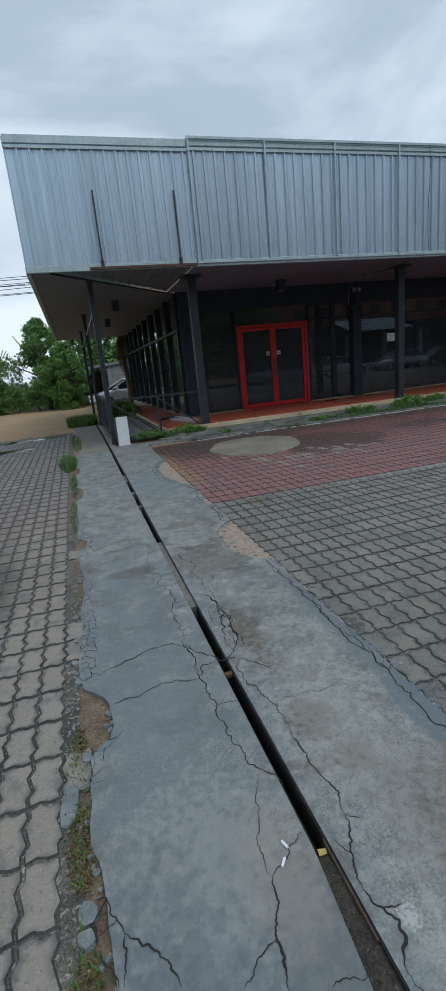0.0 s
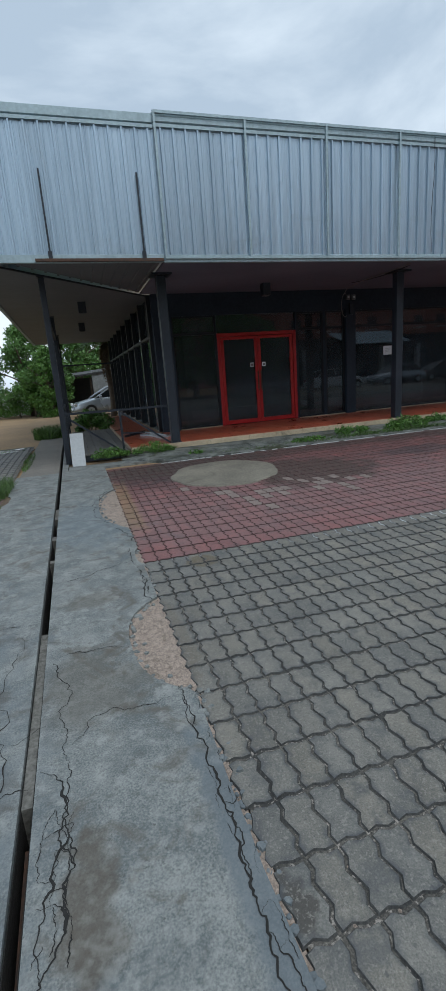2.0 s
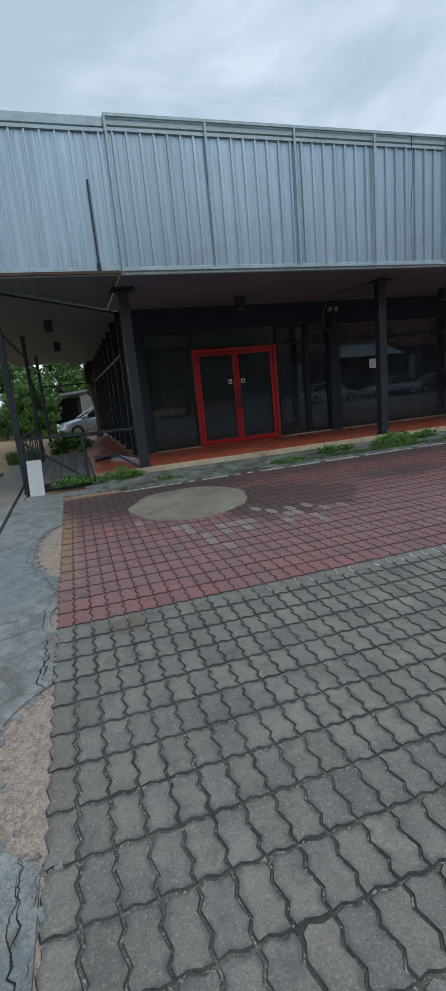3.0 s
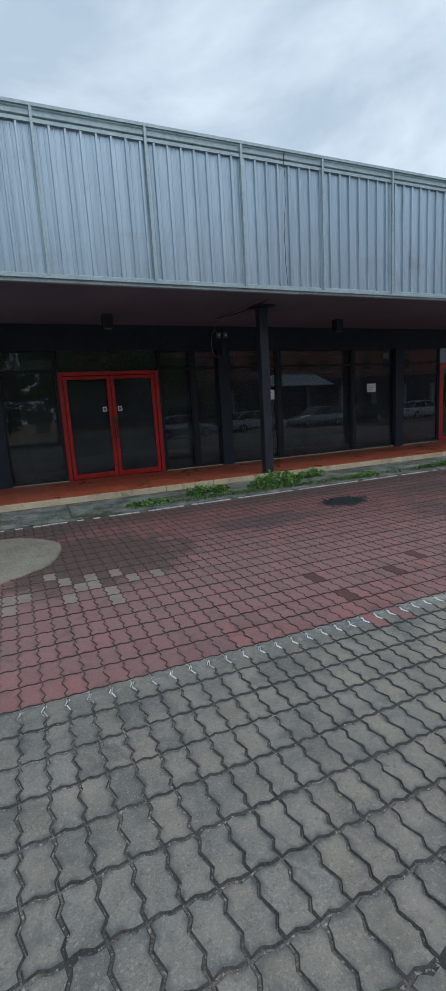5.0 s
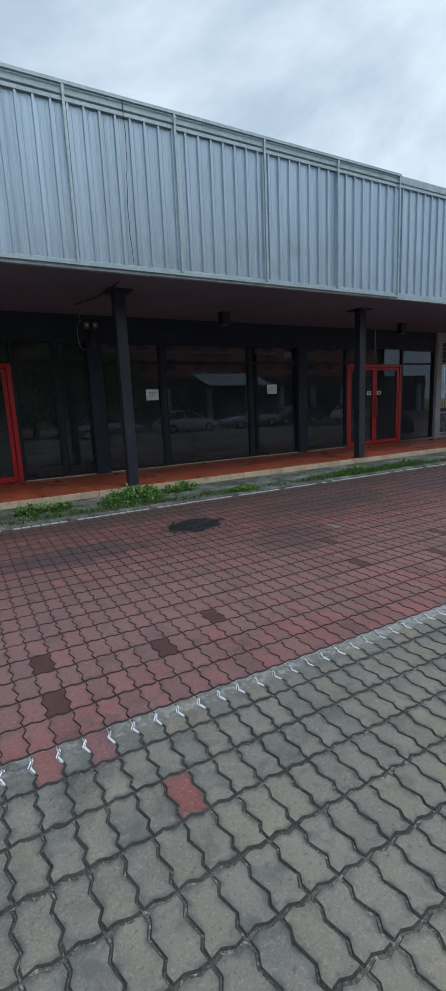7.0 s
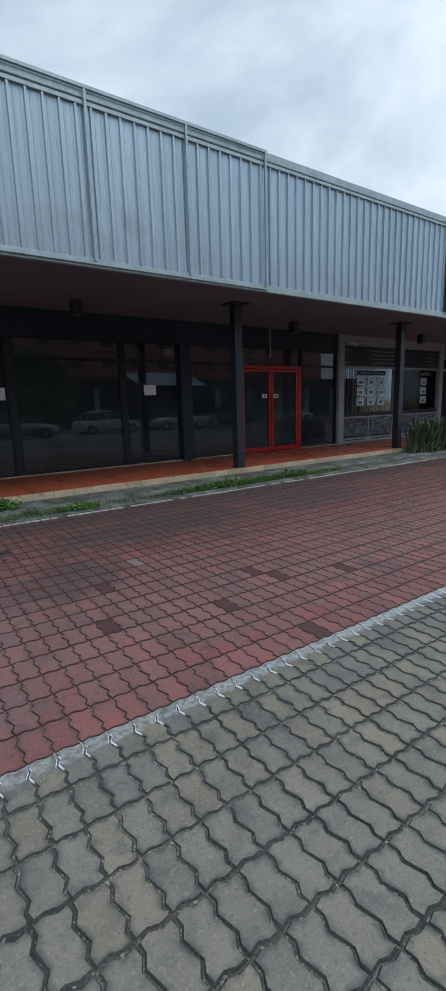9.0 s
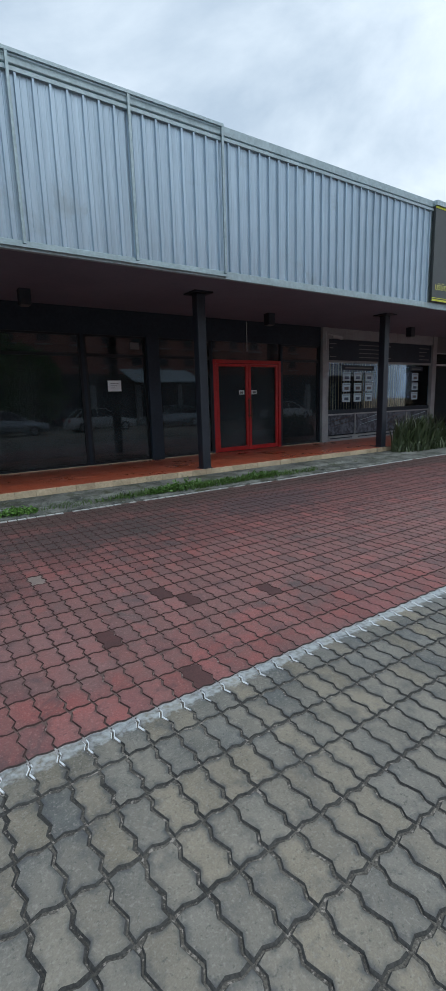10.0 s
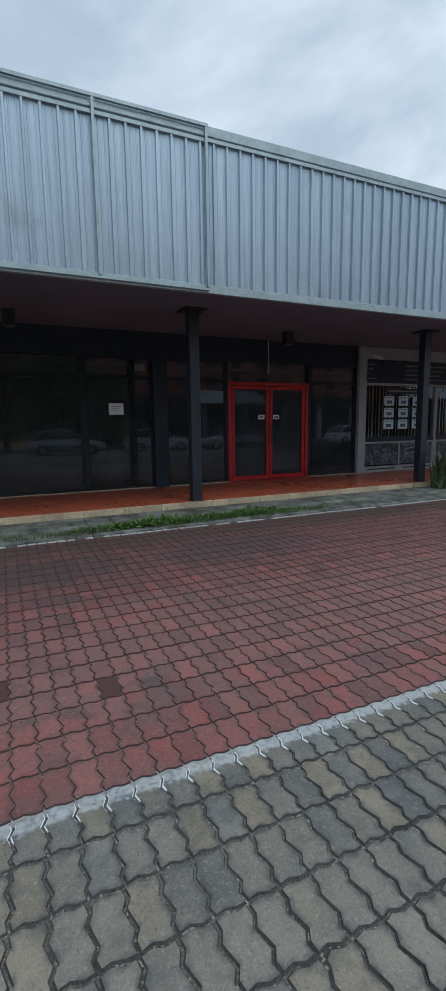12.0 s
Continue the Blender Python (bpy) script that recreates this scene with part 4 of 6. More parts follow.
# papers taped inside the glass
for x, z, wd, h in ((9.24, 1.76, 0.28, 0.23), (12.36, 1.81, 0.29, 0.22)):
    p = tagged(part("paper_notice", boxes((x - wd / 2, x + wd / 2, GLASS_Y - 0.006, GLASS_Y - 0.003, z - h / 2, z + h / 2)), M_PAPER), "white paper notice taped to the dark glass", "notice")
    for k in range(3):
        part("print_line", boxes((x - wd * 0.3, x + wd * (0.3 - 0.12 * k), GLASS_Y - 0.008, GLASS_Y - 0.0065, z + h * (0.22 - 0.2 * k) - 0.004, z + h * (0.22 - 0.2 * k) + 0.004)), M_INK, p, "line of grey print")

tagged(part("paper_label", boxes((12.76, 12.97, GLASS_Y - 0.006, GLASS_Y - 0.003, 2.56, 2.70)), M_INK), "small grey printed label on the upper glass", "notice")

# small meters and conduit on the pilaster beside the door
mb = thing("meter_boxes", "small pale boxes and looped conduit on the pilaster", "meter", 8.0, 12.68, 2.7)
for x in (7.93, 8.09):
    part("box", boxes((x - 0.05, x + 0.05, 12.64, 12.697, 3.05, 3.17)), M_INK, mb, bevel=0.006)
    part("dial", boxes((x - 0.022, x + 0.022, 12.634, 12.639, 3.09, 3.13)), M_WHITEFRAME, mb, "pale round dial")
part("bracket", boxes((7.98, 8.08, 12.65, 12.697, 2.70, 2.95)), M_BLACK, mb)
bm = bmesh.new()
tube(bm, [(7.84 + 0.10 * math.cos(a), 12.66, 2.92 + 0.28 * math.sin(a)) for a in (math.pi * (0.45 + 0.1 * i) for i in range(13))], 0.009, 6)
tube(bm, [(7.82, 12.66, 3.20), (7.7, 12.3, 3.27), (7.62, 11.6, 3.29), (7.66, 10.7, 3.29), (7.55, 9.8, 3.27)], 0.008, 6)
part("conduit", bm, M_WIRE, mb, "pale brown looped wire")

# thin conduit over the second door
bm = bmesh.new()
tube(bm, [(15.80, 12.755, 3.30), (15.80, 12.755, 2.60)], 0.011, 6)
tagged(part("conduit_pipe", bm, M_WHITEFRAME), "thin pale conduit pipe on the black header over the door", "conduit")

# ---- the neighbour's shopfront ----
sh = thing("neighbour_shopfront", "white-framed shop window with listing cards and dark sign panels", "shopfront", 18.56, 12.8, PORCH_Z)
part("frame", boxes((18.36, 18.59, 12.70, 12.92, PORCH_Z, SOFFIT - 0.005), (23.52, 23.74, 12.70, 12.92, PORCH_Z, SOFFIT - 0.005), (18.59, 23.52, 12.74, 12.90, 3.04, SOFFIT - 0.005),
                    (18.59, 23.52, 12.76, 12.88, 2.40, 2.46), (18.59, 23.52, 12.76, 12.88, PORCH_Z, PORCH_Z + 0.14), (21.03, 21.12, 12.76, 12.88, PORCH_Z + 0.14, 2.40)), M_SHOPFRAME, sh)
part("sign_panel", boxes((18.60, 23.51, 12.77, 12.86, 2.465, 3.035)), M_HEADER, sh, "dark sign panel with faded lines")
for r in range(4):
    for a, b in ((18.69, 18.95), (19.91, 21.38), (22.84, 23.38)):
        b2 = b - 0.12 * ((r * 7) % 3)
        part("print_line", boxes((a, b2, 12.763, 12.768, 2.90 - r * 0.115, 2.925 - r * 0.115)), M_DULLTEXT, sh, "faded line of lettering")
for x0, x1 in ((18.60, 21.02), (21.13, 23.51)):
    part("pane", boxes((x0, x1, 12.80, 12.808, 1.10, 2.395)), M_CLEAR, sh)
    part("sill_rail", boxes((x0, x1, 12.76, 12.87, 0.98, 1.095)), M_HEADER, sh, "black rail")
    xm = (x0 + x1) / 2
    part("poster_frame", boxes((x0, x1, 12.762, 12.79, 0.935, 0.976), (xm - 0.022, xm + 0.022, 12.764, 12.79, PORCH_Z + 0.145, 0.934), (x0, x0 + 0.03, 12.764, 12.79, PORCH_Z + 0.145, 0.934), (x1 - 0.03, x1, 12.764, 12.79, PORCH_Z + 0.145, 0.934)), M_SHOPFRAME, sh, "pale poster frame")
    for k in range(2):
        a = x0 + 0.03 + k * (x1 - x0) / 2
        b = a + (x1 - x0) / 2 - 0.06
        part("poster", boxes((a, b, 12.79, 12.80, PORCH_Z + 0.18, 0.975)), M_PHOTO, sh, "dark photo poster behind glass")
        bm = bmesh.new()
        for q in range(2):
            bar(bm, (a + 0.22, 12.785, 0.62 + 0.14 * q), (b - 0.15, 12.785, 0.75 + 0.14 * q), 0.05, 0.006)
        part("poster_motif", bm, M_CARD if k else M_RUST, sh, "pale slanted shape printed on the poster")
        part("vent_slot", boxes((a + 0.1, b - 0.1, 12.752, 12.758, PORCH_Z + 0.06, PORCH_Z + 0.09)), M_HEADER, sh, "black slot")
for x0 in (19.26, 19.75, 20.25, 22.55):
    for k in range(3):
        z = 1.30 + k * 0.30
        c = part("listing_card", boxes((x0, x0 + 0.33, 12.787, 12.793, z, z + 0.24)), M_CARD, sh, "pale blue listing card")
        part("photo", boxes((x0 + 0.08, x0 + 0.25, 12.781, 12.786, z + 0.05, z + 0.13)), M_PRINTBLUE if (k + int(x0 * 4)) % 2 else M_INK, c)
        part("heading", boxes((x0 + 0.03, x0 + 0.30, 12.781, 12.786, z + 0.185, z + 0.215)), M_AWNING, c)
for x0, x1 in ((19.26, 20.62), (22.41, 23.11)):
    part("title_strip", boxes((x0, x1, 12.787, 12.793, 2.20, 2.34)), M_HEADER, sh, "dark title strip")
    part("title_print", boxes((x0 + 0.1, x1 - 0.1, 12.783, 12.786, 2.25, 2.285)), M_DULLTEXT, sh, "faded line of lettering")
rnd = random.Random(8)
for i in range(42):
    x = 18.70 + i * 0.115
    if not 20.94 < x < 21.16:
        bm = bmesh.new()
        box(bm, -0.034, 0.034, -0.003, 0.003, 1.0, 2.40, pose(x, 12.85, 0, 0, 0, rnd.uniform(25, 62)))
        part("blind_slat", bm, M_BLIND, sh)
part("back_board", boxes((18.60, 23.51, 12.98, 13.02, PORCH_Z, 3.04)), M_HEADER, sh)
cc = thing("security_camera", "white security camera on the shopfront corner", "camera", 18.66, 12.6, 3.1)
bm = bmesh.new()
bar(bm, (18.69, 12.62, 3.08), (18.90, 12.50, 3.02), 0.075)
part("housing", bm, M_WHITEFRAME, cc)
bm = bmesh.new()
bar(bm, (18.56, 12.695, 3.14), (18.73, 12.61, 3.09), 0.03)
part("arm", bm, M_WHITEFRAME, cc)
bm = bmesh.new()
tube(bm, [(18.47, 12.69, 3.2 - i * 0.06) for i in range(9)], 0.018, 6)
part("conduit", bm, M_WHITEFRAME, cc)
shop_window("window_9", 23.76, 24.8, 12.82, M_WHITEFRAME, "dark shop window in a white frame")
shop_window("window_10", 24.8, 25.9, 12.82, M_WHITEFRAME, "dark shop window in a white frame")
slab("wall_neighbour", boxes((23.75, 25.9, 12.79, 12.92, HEAD, SOFFIT - 0.005)), M_INK, "grey header over the neighbour's windows", "wall")


# ---- plants ----
def blades(name, places, material, height, width, parent=None, lean=0.35, seed=1, segs=3):
    """Upright pointed blades, each bent outwards, at the places (x, y, z)."""
    rnd = random.Random(seed)
    vs, fs = [], []
    for x, y, z in places:
        a, h, w = rnd.uniform(0, 2 * math.pi), height * rnd.uniform(0.45, 1.0), width * rnd.uniform(0.7, 1.2)
        out = lean * h * rnd.uniform(0.2, 1.0)
        ca, sa = math.cos(a), math.sin(a)
        tw = a + math.pi / 2 + rnd.uniform(-0.5, 0.5)
        base = len(vs)
        for i in range(segs + 1):
            t = i / segs
            cx, cy, cz = x + ca * out * t * t, y + sa * out * t * t, z + h * t * (1 - 0.12 * t)
            ww = w / 2 * (1 - t ** 2.2) * (0.7 + 0.6 * t * (1 - t) * 2) + 0.0008
            vs.append((cx - math.cos(tw) * ww, cy - math.sin(tw) * ww, cz))
            vs.append((cx + math.cos(tw) * ww, cy + math.sin(tw) * ww, cz))
        for i in range(segs):
            b = base + 2 * i
            fs.append((b, b + 1, b + 3, b + 2))
    me = bpy.data.meshes.new(name)
    me.from_pydata(vs, [], fs)
    me.materials.append(material)
    ob = new(name, me)
    if parent:
        ob.parent = parent
        ob.matrix_parent_inverse = Matrix.Translation(-parent.location)
    return ob


def leaves(name, centres, material, size, count, spread, parent=None, seed=1, droop=0.3):
    """Clumps of small folded leaves round the centres (x, y, z, radius factor)."""
    rnd = np.random.default_rng(seed)
    vs, fs = [], []
    for cx, cy, cz, k in centres:
        for _ in range(count):
            d = rnd.normal(size=3)
            d /= np.linalg.norm(d)
            r = spread * k * rnd.uniform(0.25, 1.0) ** 0.6
            p = np.array((cx, cy, cz)) + d * r * np.array((1, 1, 0.8))
            s = size * rnd.uniform(0.55, 1.25)
            u = d * 0.6 + rnd.normal(size=3) * 0.7 + np.array((0, 0, -droop))
            u /= np.linalg.norm(u)
            v = np.cross(u, rnd.normal(size=3))
            v /= np.linalg.norm(v) + 1e-6
            b = len(vs)
            vs += [tuple(p - u * s * 0.5), tuple(p + v * s * 0.27), tuple(p + u * s * 0.5), tuple(p - v * s * 0.27)]
            fs.append((b, b + 1, b + 2, b + 3))
    me = bpy.data.meshes.new(name)
    me.from_pydata(vs, [], fs)
    me.materials.append(material)
    ob = new(name, me)
    if parent:
        ob.parent = parent
        ob.matrix_parent_inverse = Matrix.Translation(-parent.location)
    return ob


def scatter(n, cx, cy, rx, ry, z, seed):
    rnd = random.Random(seed)
    out = []
    for _ in range(n):
        a, r = rnd.uniform(0, 2 * math.pi), math.sqrt(rnd.random())
        out.append((cx + rx * r * math.cos(a), cy + ry * r * math.sin(a), z))
    return out


# weeds on the kerb
def kz(y):
    return 0.02 if y < 10.05 else 0.085


def weed(cx, cy, rx, ry, h, seed, label):
    w = thing("weed_clump", label, "weed", cx, cy, kz(cy) - 0.01, group="weeds on the kerb")
    rnd = random.Random(seed)
    n = max(6, int(130 * rx * ry / 0.12))
    cs = []
    bm = bmesh.new()
    for x, y, z in scatter(n, cx, cy, rx, ry, kz(cy), seed):
        f = max(0.25, 1 - ((x - cx) / rx) ** 2 * 0.6)
        top = h * f * rnd.uniform(0.35, 1.0)
        tube(bm, [(x, y, kz(y) - 0.01), (x + rnd.uniform(-0.03, 0.03), y + rnd.uniform(-0.03, 0.03), kz(y) + top * 0.9)], 0.003, 4, 0.5)
        cs.append((x, y, kz(y) + top * 0.75, 0.7))
        cs.append((x, y, kz(y) + top * 0.4, 0.7))
    tagged(part("stems", bm, M_LEAF_DARK, w), kind="stuff")
    leaves("foliage", cs, M_LEAF, 0.05, 9, 0.085, w, seed)


weed(2.25, 10.45, 0.42, 0.13, 0.25, 11, "leafy green weeds growing between kerb and deck")
weed(1.45, 10.5, 0.33, 0.16, 0.22, 12, "leafy green weeds at the deck's end")
weed(3.0, 10.0, 0.14, 0.08, 0.12, 17, "small green weed on the kerb")
weed(7.75, 10.05, 0.55, 0.17, 0.28, 13, "thick leafy weeds at the foot of the column")
weed(8.6, 10.2, 0.35, 0.10, 0.22, 14, "leafy weeds on the mossy kerb")
for i, (cx, rx, n, h) in enumerate(((5.6, 0.9, 260, 0.07), (9.4, 0.6, 160, 0.08), (12.6, 1.6, 1700, 0.14), (14.4, 0.9, 600, 0.12), (10.4, 0.5, 160, 0.10), (11.3, 0.5, 200, 0.09), (7.3, 1.1, 900, 0.10), (9.0, 0.8, 500, 0.09), (3.9, 0.7, 160, 0.05), (6.2, 0.5, 260, 0.08))):
    tagged(blades("kerb_grass", scatter(n, cx, 9.86, rx, 0.13, 0.025, 30 + i), M_GRASS, h, 0.007, lean=0.9, seed=i), "low green grass growing in the kerb gutter", "grass", kind="stuff")
weed(12.4, 9.95, 0.5, 0.12, 0.11, 15, "low creeping weeds in the kerb gutter")
weed(11.9, 9.88, 0.4, 0.12, 0.13, 18, "low creeping weeds in the kerb gutter")
weed(13.9, 9.95, 0.5, 0.12, 0.12, 19, "low creeping weeds in the kerb gutter")
weed(9.6, 9.85, 0.35, 0.12, 0.10, 20, "low creeping weeds in the kerb gutter")
weed(5.3, 9.95, 0.4, 0.10, 0.10, 21, "low creeping weeds in the kerb gutter")
weed(6.4, 10.1, 0.4, 0.12, 0.14, 22, "leafy weeds on the mossy kerb")
weed(13.2, 9.93, 0.3, 0.10, 0.10, 16, "low creeping weeds in the kerb gutter")
for i, (cx, cy, rx, ry, n, h) in enumerate(((-0.28, 8.9, 0.15, 0.7, 700, 0.2), (-0.20, 7.2, 0.05, 0.8, 260, 0.08), (-0.2, 5.6, 0.05, 0.7, 200, 0.06), (-0.1, 11.5, 0.08, 1.3, 500, 0.10), (-0.22, 1.72, 0.05, 0.35, 160, 0.035), (-0.2, 1.05, 0.05, 0.25, 160, 0.035), (17.4, 8.0, 0.25, 0.15, 120, 0.06))):
    tagged(blades("edge_grass", scatter(n, cx, cy, rx, ry, gz(cy) - 0.01, 50 + i), M_GRASS, h, 0.006, lean=0.9, seed=60 + i), "tufts of green grass along the broken concrete edge", "grass", kind="stuff")
tagged(blades("grass_clump", scatter(1500, 0.12, 16.9, 0.5, 0.9, gz(17) - 0.01, 71), M_GRASS, 0.42, 0.02, lean=0.8, seed=72), "tall green grass clump at the path's end", "grass", kind="stuff")

for i, (x, y, h) in enumerate(((1.0, 16.5, 0.5), (1.4, 16.7, 0.62), (1.75, 16.4, 0.5), (1.25, 17.3, 0.7), (1.68, 17.5, 0.55))):
    sb_ = thing("shrub", "low dark green shrub behind the timber deck", "shrub", x, y, gz(y) - 0.03, group="shrubs behind the deck")
    rnd = random.Random(500 + i)
    bm = bmesh.new()
    tops = [(x + rnd.uniform(-0.25, 0.25), y + rnd.uniform(-0.2, 0.2), gz(y) + h * rnd.uniform(0.3, 1.0), rnd.uniform(0.6, 1.1)) for _ in range(14)]
    for cx, cy, cz, _ in tops:
        tube(bm, [(x, y, gz(y) - 0.06), (cx, cy, cz)], 0.008, 5, 0.4)
    tagged(part("stems", bm, M_BARK, sb_), kind="stuff")
    leaves("foliage", tops, M_LEAF_DARK if i % 2 else M_LEAF, 0.11, 26, 0.14, sb_, 510 + i)

# snake plants
sp = thing("snake_plant_bed", "bed of upright snake plants beside the porch column", "plant", 19.4, 10.3, 0.09)
blades("upright_foliage", scatter(330, 19.45, 10.36, 1.1, 0.2, 0.085, 81), M_SNAKE, 1.05, 0.075, sp, lean=0.45, seed=82, segs=4)
blades("low_foliage", scatter(420, 19.5, 10.22, 1.15, 0.2, 0.085, 83), M_SNAKE, 0.36, 0.035, sp, lean=1.0, seed=84)
blades("pale_foliage", scatter(120, 20.6, 10.15, 0.2, 0.15, 0.085, 85), M_GRASS, 0.4, 0.02, sp, lean=1.1, seed=86)


# trees
def tree(x, y, h, r, material, seed, label, leaf=0.27, count=60, base=0.35, clumps=70):
    t = thing("tree", label, "tree", x, y, gz(y))
    rnd = random.Random(seed)
    z0 = gz(y) - 0.04
    bm = bmesh.new()
    tube(bm, [(x + 0.1 * math.sin(i), y + 0.1 * math.cos(i * 1.3), z0 + h * 0.55 * i / 5) for i in range(6)], 0.03 * h, 8, 0.5)
    for i in range(9):
        a = rnd.uniform(0, 2 * math.pi)
        s = (x, y, z0 + h * rnd.uniform(0.25, 0.5))
        e = (x + r * 0.75 * math.cos(a), y + r * 0.75 * math.sin(a), z0 + h * rnd.uniform(0.5, 0.85))
        mid = tuple((p + q) / 2 + rnd.uniform(-0.2, 0.2) for p, q in zip(s, e))
        tube(bm, [s, mid, e], 0.012 * h, 6, 0.35)
    part("trunk", bm, M_BARK, t, smooth=True)
    cs = []
    for i in range(clumps):
        a, u = rnd.uniform(0, 2 * math.pi), rnd.random()
        zz = base + (1 - base) * rnd.random()
        f = math.sin(math.pi * min(1.0, (zz - base) / (1 - base) * 0.8 + 0.18)) * (0.75 + 0.35 * rnd.random())
        cs.append((x + r * f * math.sqrt(u) * math.cos(a), y + r * f * math.sqrt(u) * math.sin(a), z0 + h * zz * 0.97, rnd.uniform(0.6, 1.2)))
    leaves("crown", cs, material, leaf, count, r * 0.24, t, seed)


tree(-1.6, 34, 5.6, 2.2, M_LEAF_DARK, 101, "broad dark green tree at the edge of the yard", count=230, base=0.08, clumps=90, leaf=0.17)
tree(-0.2, 31.0, 3.9, 1.5, M_LEAF, 102, "bushy bright green tree beside the shed", count=220, base=0.04, clumps=80, leaf=0.14)
tree(-5.2, 34, 5.0, 2.3, M_LEAF_DARK, 103, "dark green tree at the edge of the yard", count=230, base=0.05, clumps=90, leaf=0.17)
tree(1.5, 42, 6.3, 2.6, M_LEAF_DARK, 104, "dark green tree behind the shed", count=120, base=0.12, clumps=100)
tree(4.2, 45, 7.0, 3.0, M_LEAF, 105, "green tree behind the tin wall", count=110, base=0.15, clumps=100)
tree(-9.5, 38, 6.5, 3.0, M_LEAF_DARK, 106, "dark green tree at the edge of the yard", count=90, base=0.1, clumps=90)
for i in range(9):
    x = -11 + i * 1.25
    h = thing("hedge_bush", "low dark green bush at the yard's edge", "bush", x, 33, gz(33), group="bushes along the yard")
    rnd = random.Random(200 + i)
    bm = bmesh.new()
    for k in range(5):
        tube(bm, [(x, 33, gz(33) - 0.04), (x + rnd.uniform(-0.5, 0.5), 33 + rnd.uniform(-0.3, 0.3), gz(33) + 0.8)], 0.02, 5, 0.4)
    part("stems", bm, M_BARK, h)
    leaves("foliage", [(x + rnd.uniform(-0.6, 0.6), 33 + rnd.uniform(-0.4, 0.4), gz(33) + rnd.uniform(0.1, 1.3), rnd.uniform(0.6, 1.1)) for k in range(14)], M_LEAF_DARK if i % 3 else M_LEAF, 0.16, 60, 0.42, h, 210 + i)

# palm with dry hanging fronds
palm = thing("palm_tree", "palm with a brown trunk and dry hanging fronds", "palm", 2.75, 25.6, gz(25.6))
bm = bmesh.new()
tube(bm, [(2.75 + 0.05 * math.sin(i * 0.8), 25.6, gz(25.6) - 0.05 + i * 0.46) for i in range(9)], 0.15, 10, 0.8)
part("trunk", bm, M_BARK, palm, smooth=True)


def frond(name, a, length, fall, material, seed, z0=4.6):
    rnd = random.Random(seed)
    vs, fs = [], []
    for i in range(26):
        t = i / 25
        p = Vector((2.75 + math.cos(a) * length * t * (1 - 0.25 * fall * t), 25.6 + math.sin(a) * length * t * (1 - 0.25 * fall * t), z0 + 0.5 * t - fall * length * t * t))
        for s in (-1, 1):
            side = Vector((-math.sin(a) * s, math.cos(a) * s, -0.7 + rnd.uniform(-0.3, 0.1))).normalized()
            ln = 0.55 * math.sin(math.pi * (0.12 + 0.8 * t)) * rnd.uniform(0.7, 1.1)
            along = Vector((math.cos(a), math.sin(a), 0)) * 0.03
            b = len(vs)
            q = p + side * ln
            vs += [tuple(p - along), tuple(p + along), tuple(q)]
            fs.append((b, b + 1, b + 2))
    me = bpy.data.meshes.new(name)
    me.from_pydata(vs, [], fs)
    me.materials.append(material)
    ob = new(name, me)
    ob.parent = palm
    ob.matrix_parent_inverse = Matrix.Translation(-palm.location)


for i in range(11):
    frond("frond", i * 0.571, 1.7, 0.6, M_LEAF, 300 + i, 3.5)
for i in range(12):
    frond("dry_frond", i * 0.52 + 0.2, 0.75, 3.0, M_DRY, 330 + i, 3.3)

# shed with a dark roof and tin wall
shed = thing("shed", "open shed with a dark low roof and tin side wall", "shed", 1.5, 34, gz(32))
zg = gz(32) - 0.04
bm = bmesh.new()
box(bm, -3.4, 3.4, -2.5, 2.5, -0.05, 0.05, pose(1.6, 34.2, 2.15, 3, -5, 0))
part("roof", bm, M_SHEDROOF, shed, "dark sheet roof")
part("rear_wall", boxes((-1.4, 4.6, 36.2, 36.3, zg, 1.9)), M_SHEDROOF, shed)
for x in (-1.3, 0.6, 2.1):
    bm = bmesh.new()
    bar(bm, (x, 32.1, zg), (x, 32.1, 1.9), 0.09)
    part("post", bm, M_BARK, shed)
ob = part("tin_wall", ribbed(2.6, 2.5, 0.2), M_TIN, shed, "weathered ribbed tin wall")
ob.matrix_basis = pose(2.2, 31.8, zg)
rnd = random.Random(77)
for i in range(7):
    x, y, s = -0.6 + 0.42 * i, 33.2 + rnd.uniform(-0.5, 0.5), rnd.uniform(0.25, 0.5)
    tagged(part("crate", boxes((x - s / 2, x + s / 2, y - s / 2, y + s / 2, gz(33) - 0.03, gz(33) + s * 1.3)), (M_RUST, M_BARK, M_TIN)[i % 3], bevel=0.01), "worn box stored under the shed roof", "crate", "clutter under the shed")
bm = boxes((-14, -1.2, 36.5, 36.6, gz(36) - 0.05, 1.2))
slab("wall_yard", bm, M_PALEWALL, "low pale boundary wall behind the bushes", "wall")

# overhead cables
for i in range(8):
    bm = bmesh.new()
    z = 7.3 + 0.19 * i + 0.25 * math.sin(i * 2.3)
    tube(bm, [(-30 + 2.2 * k, 40 + 0.15 * i, z + (0.5 + 0.35 * math.sin(i * 1.7)) * ((k - 9) / 9) ** 2 + 0.04 * k) for k in range(19)], 0.022, 5)
    tagged(part("overhead_cable", bm, M_CABLE), "thin black overhead cable against the sky", "cable", "overhead cables")
for x in (-30.0, 9.6):
    p = thing("utility_pole", "grey concrete utility pole with a cross arm", "pole", x, 40.4, -0.3)
    bm = bmesh.new()
    tube(bm, [(x, 40.4, -0.35), (x, 40.4, 10.5)], 0.16, 8, 0.65)
    part("mast", bm, M_CONC, p)
    part("cross_arm", boxes((x - 0.05, x + 0.05, 39.7, 41.1, 9.2, 9.32)), M_RUST, p)


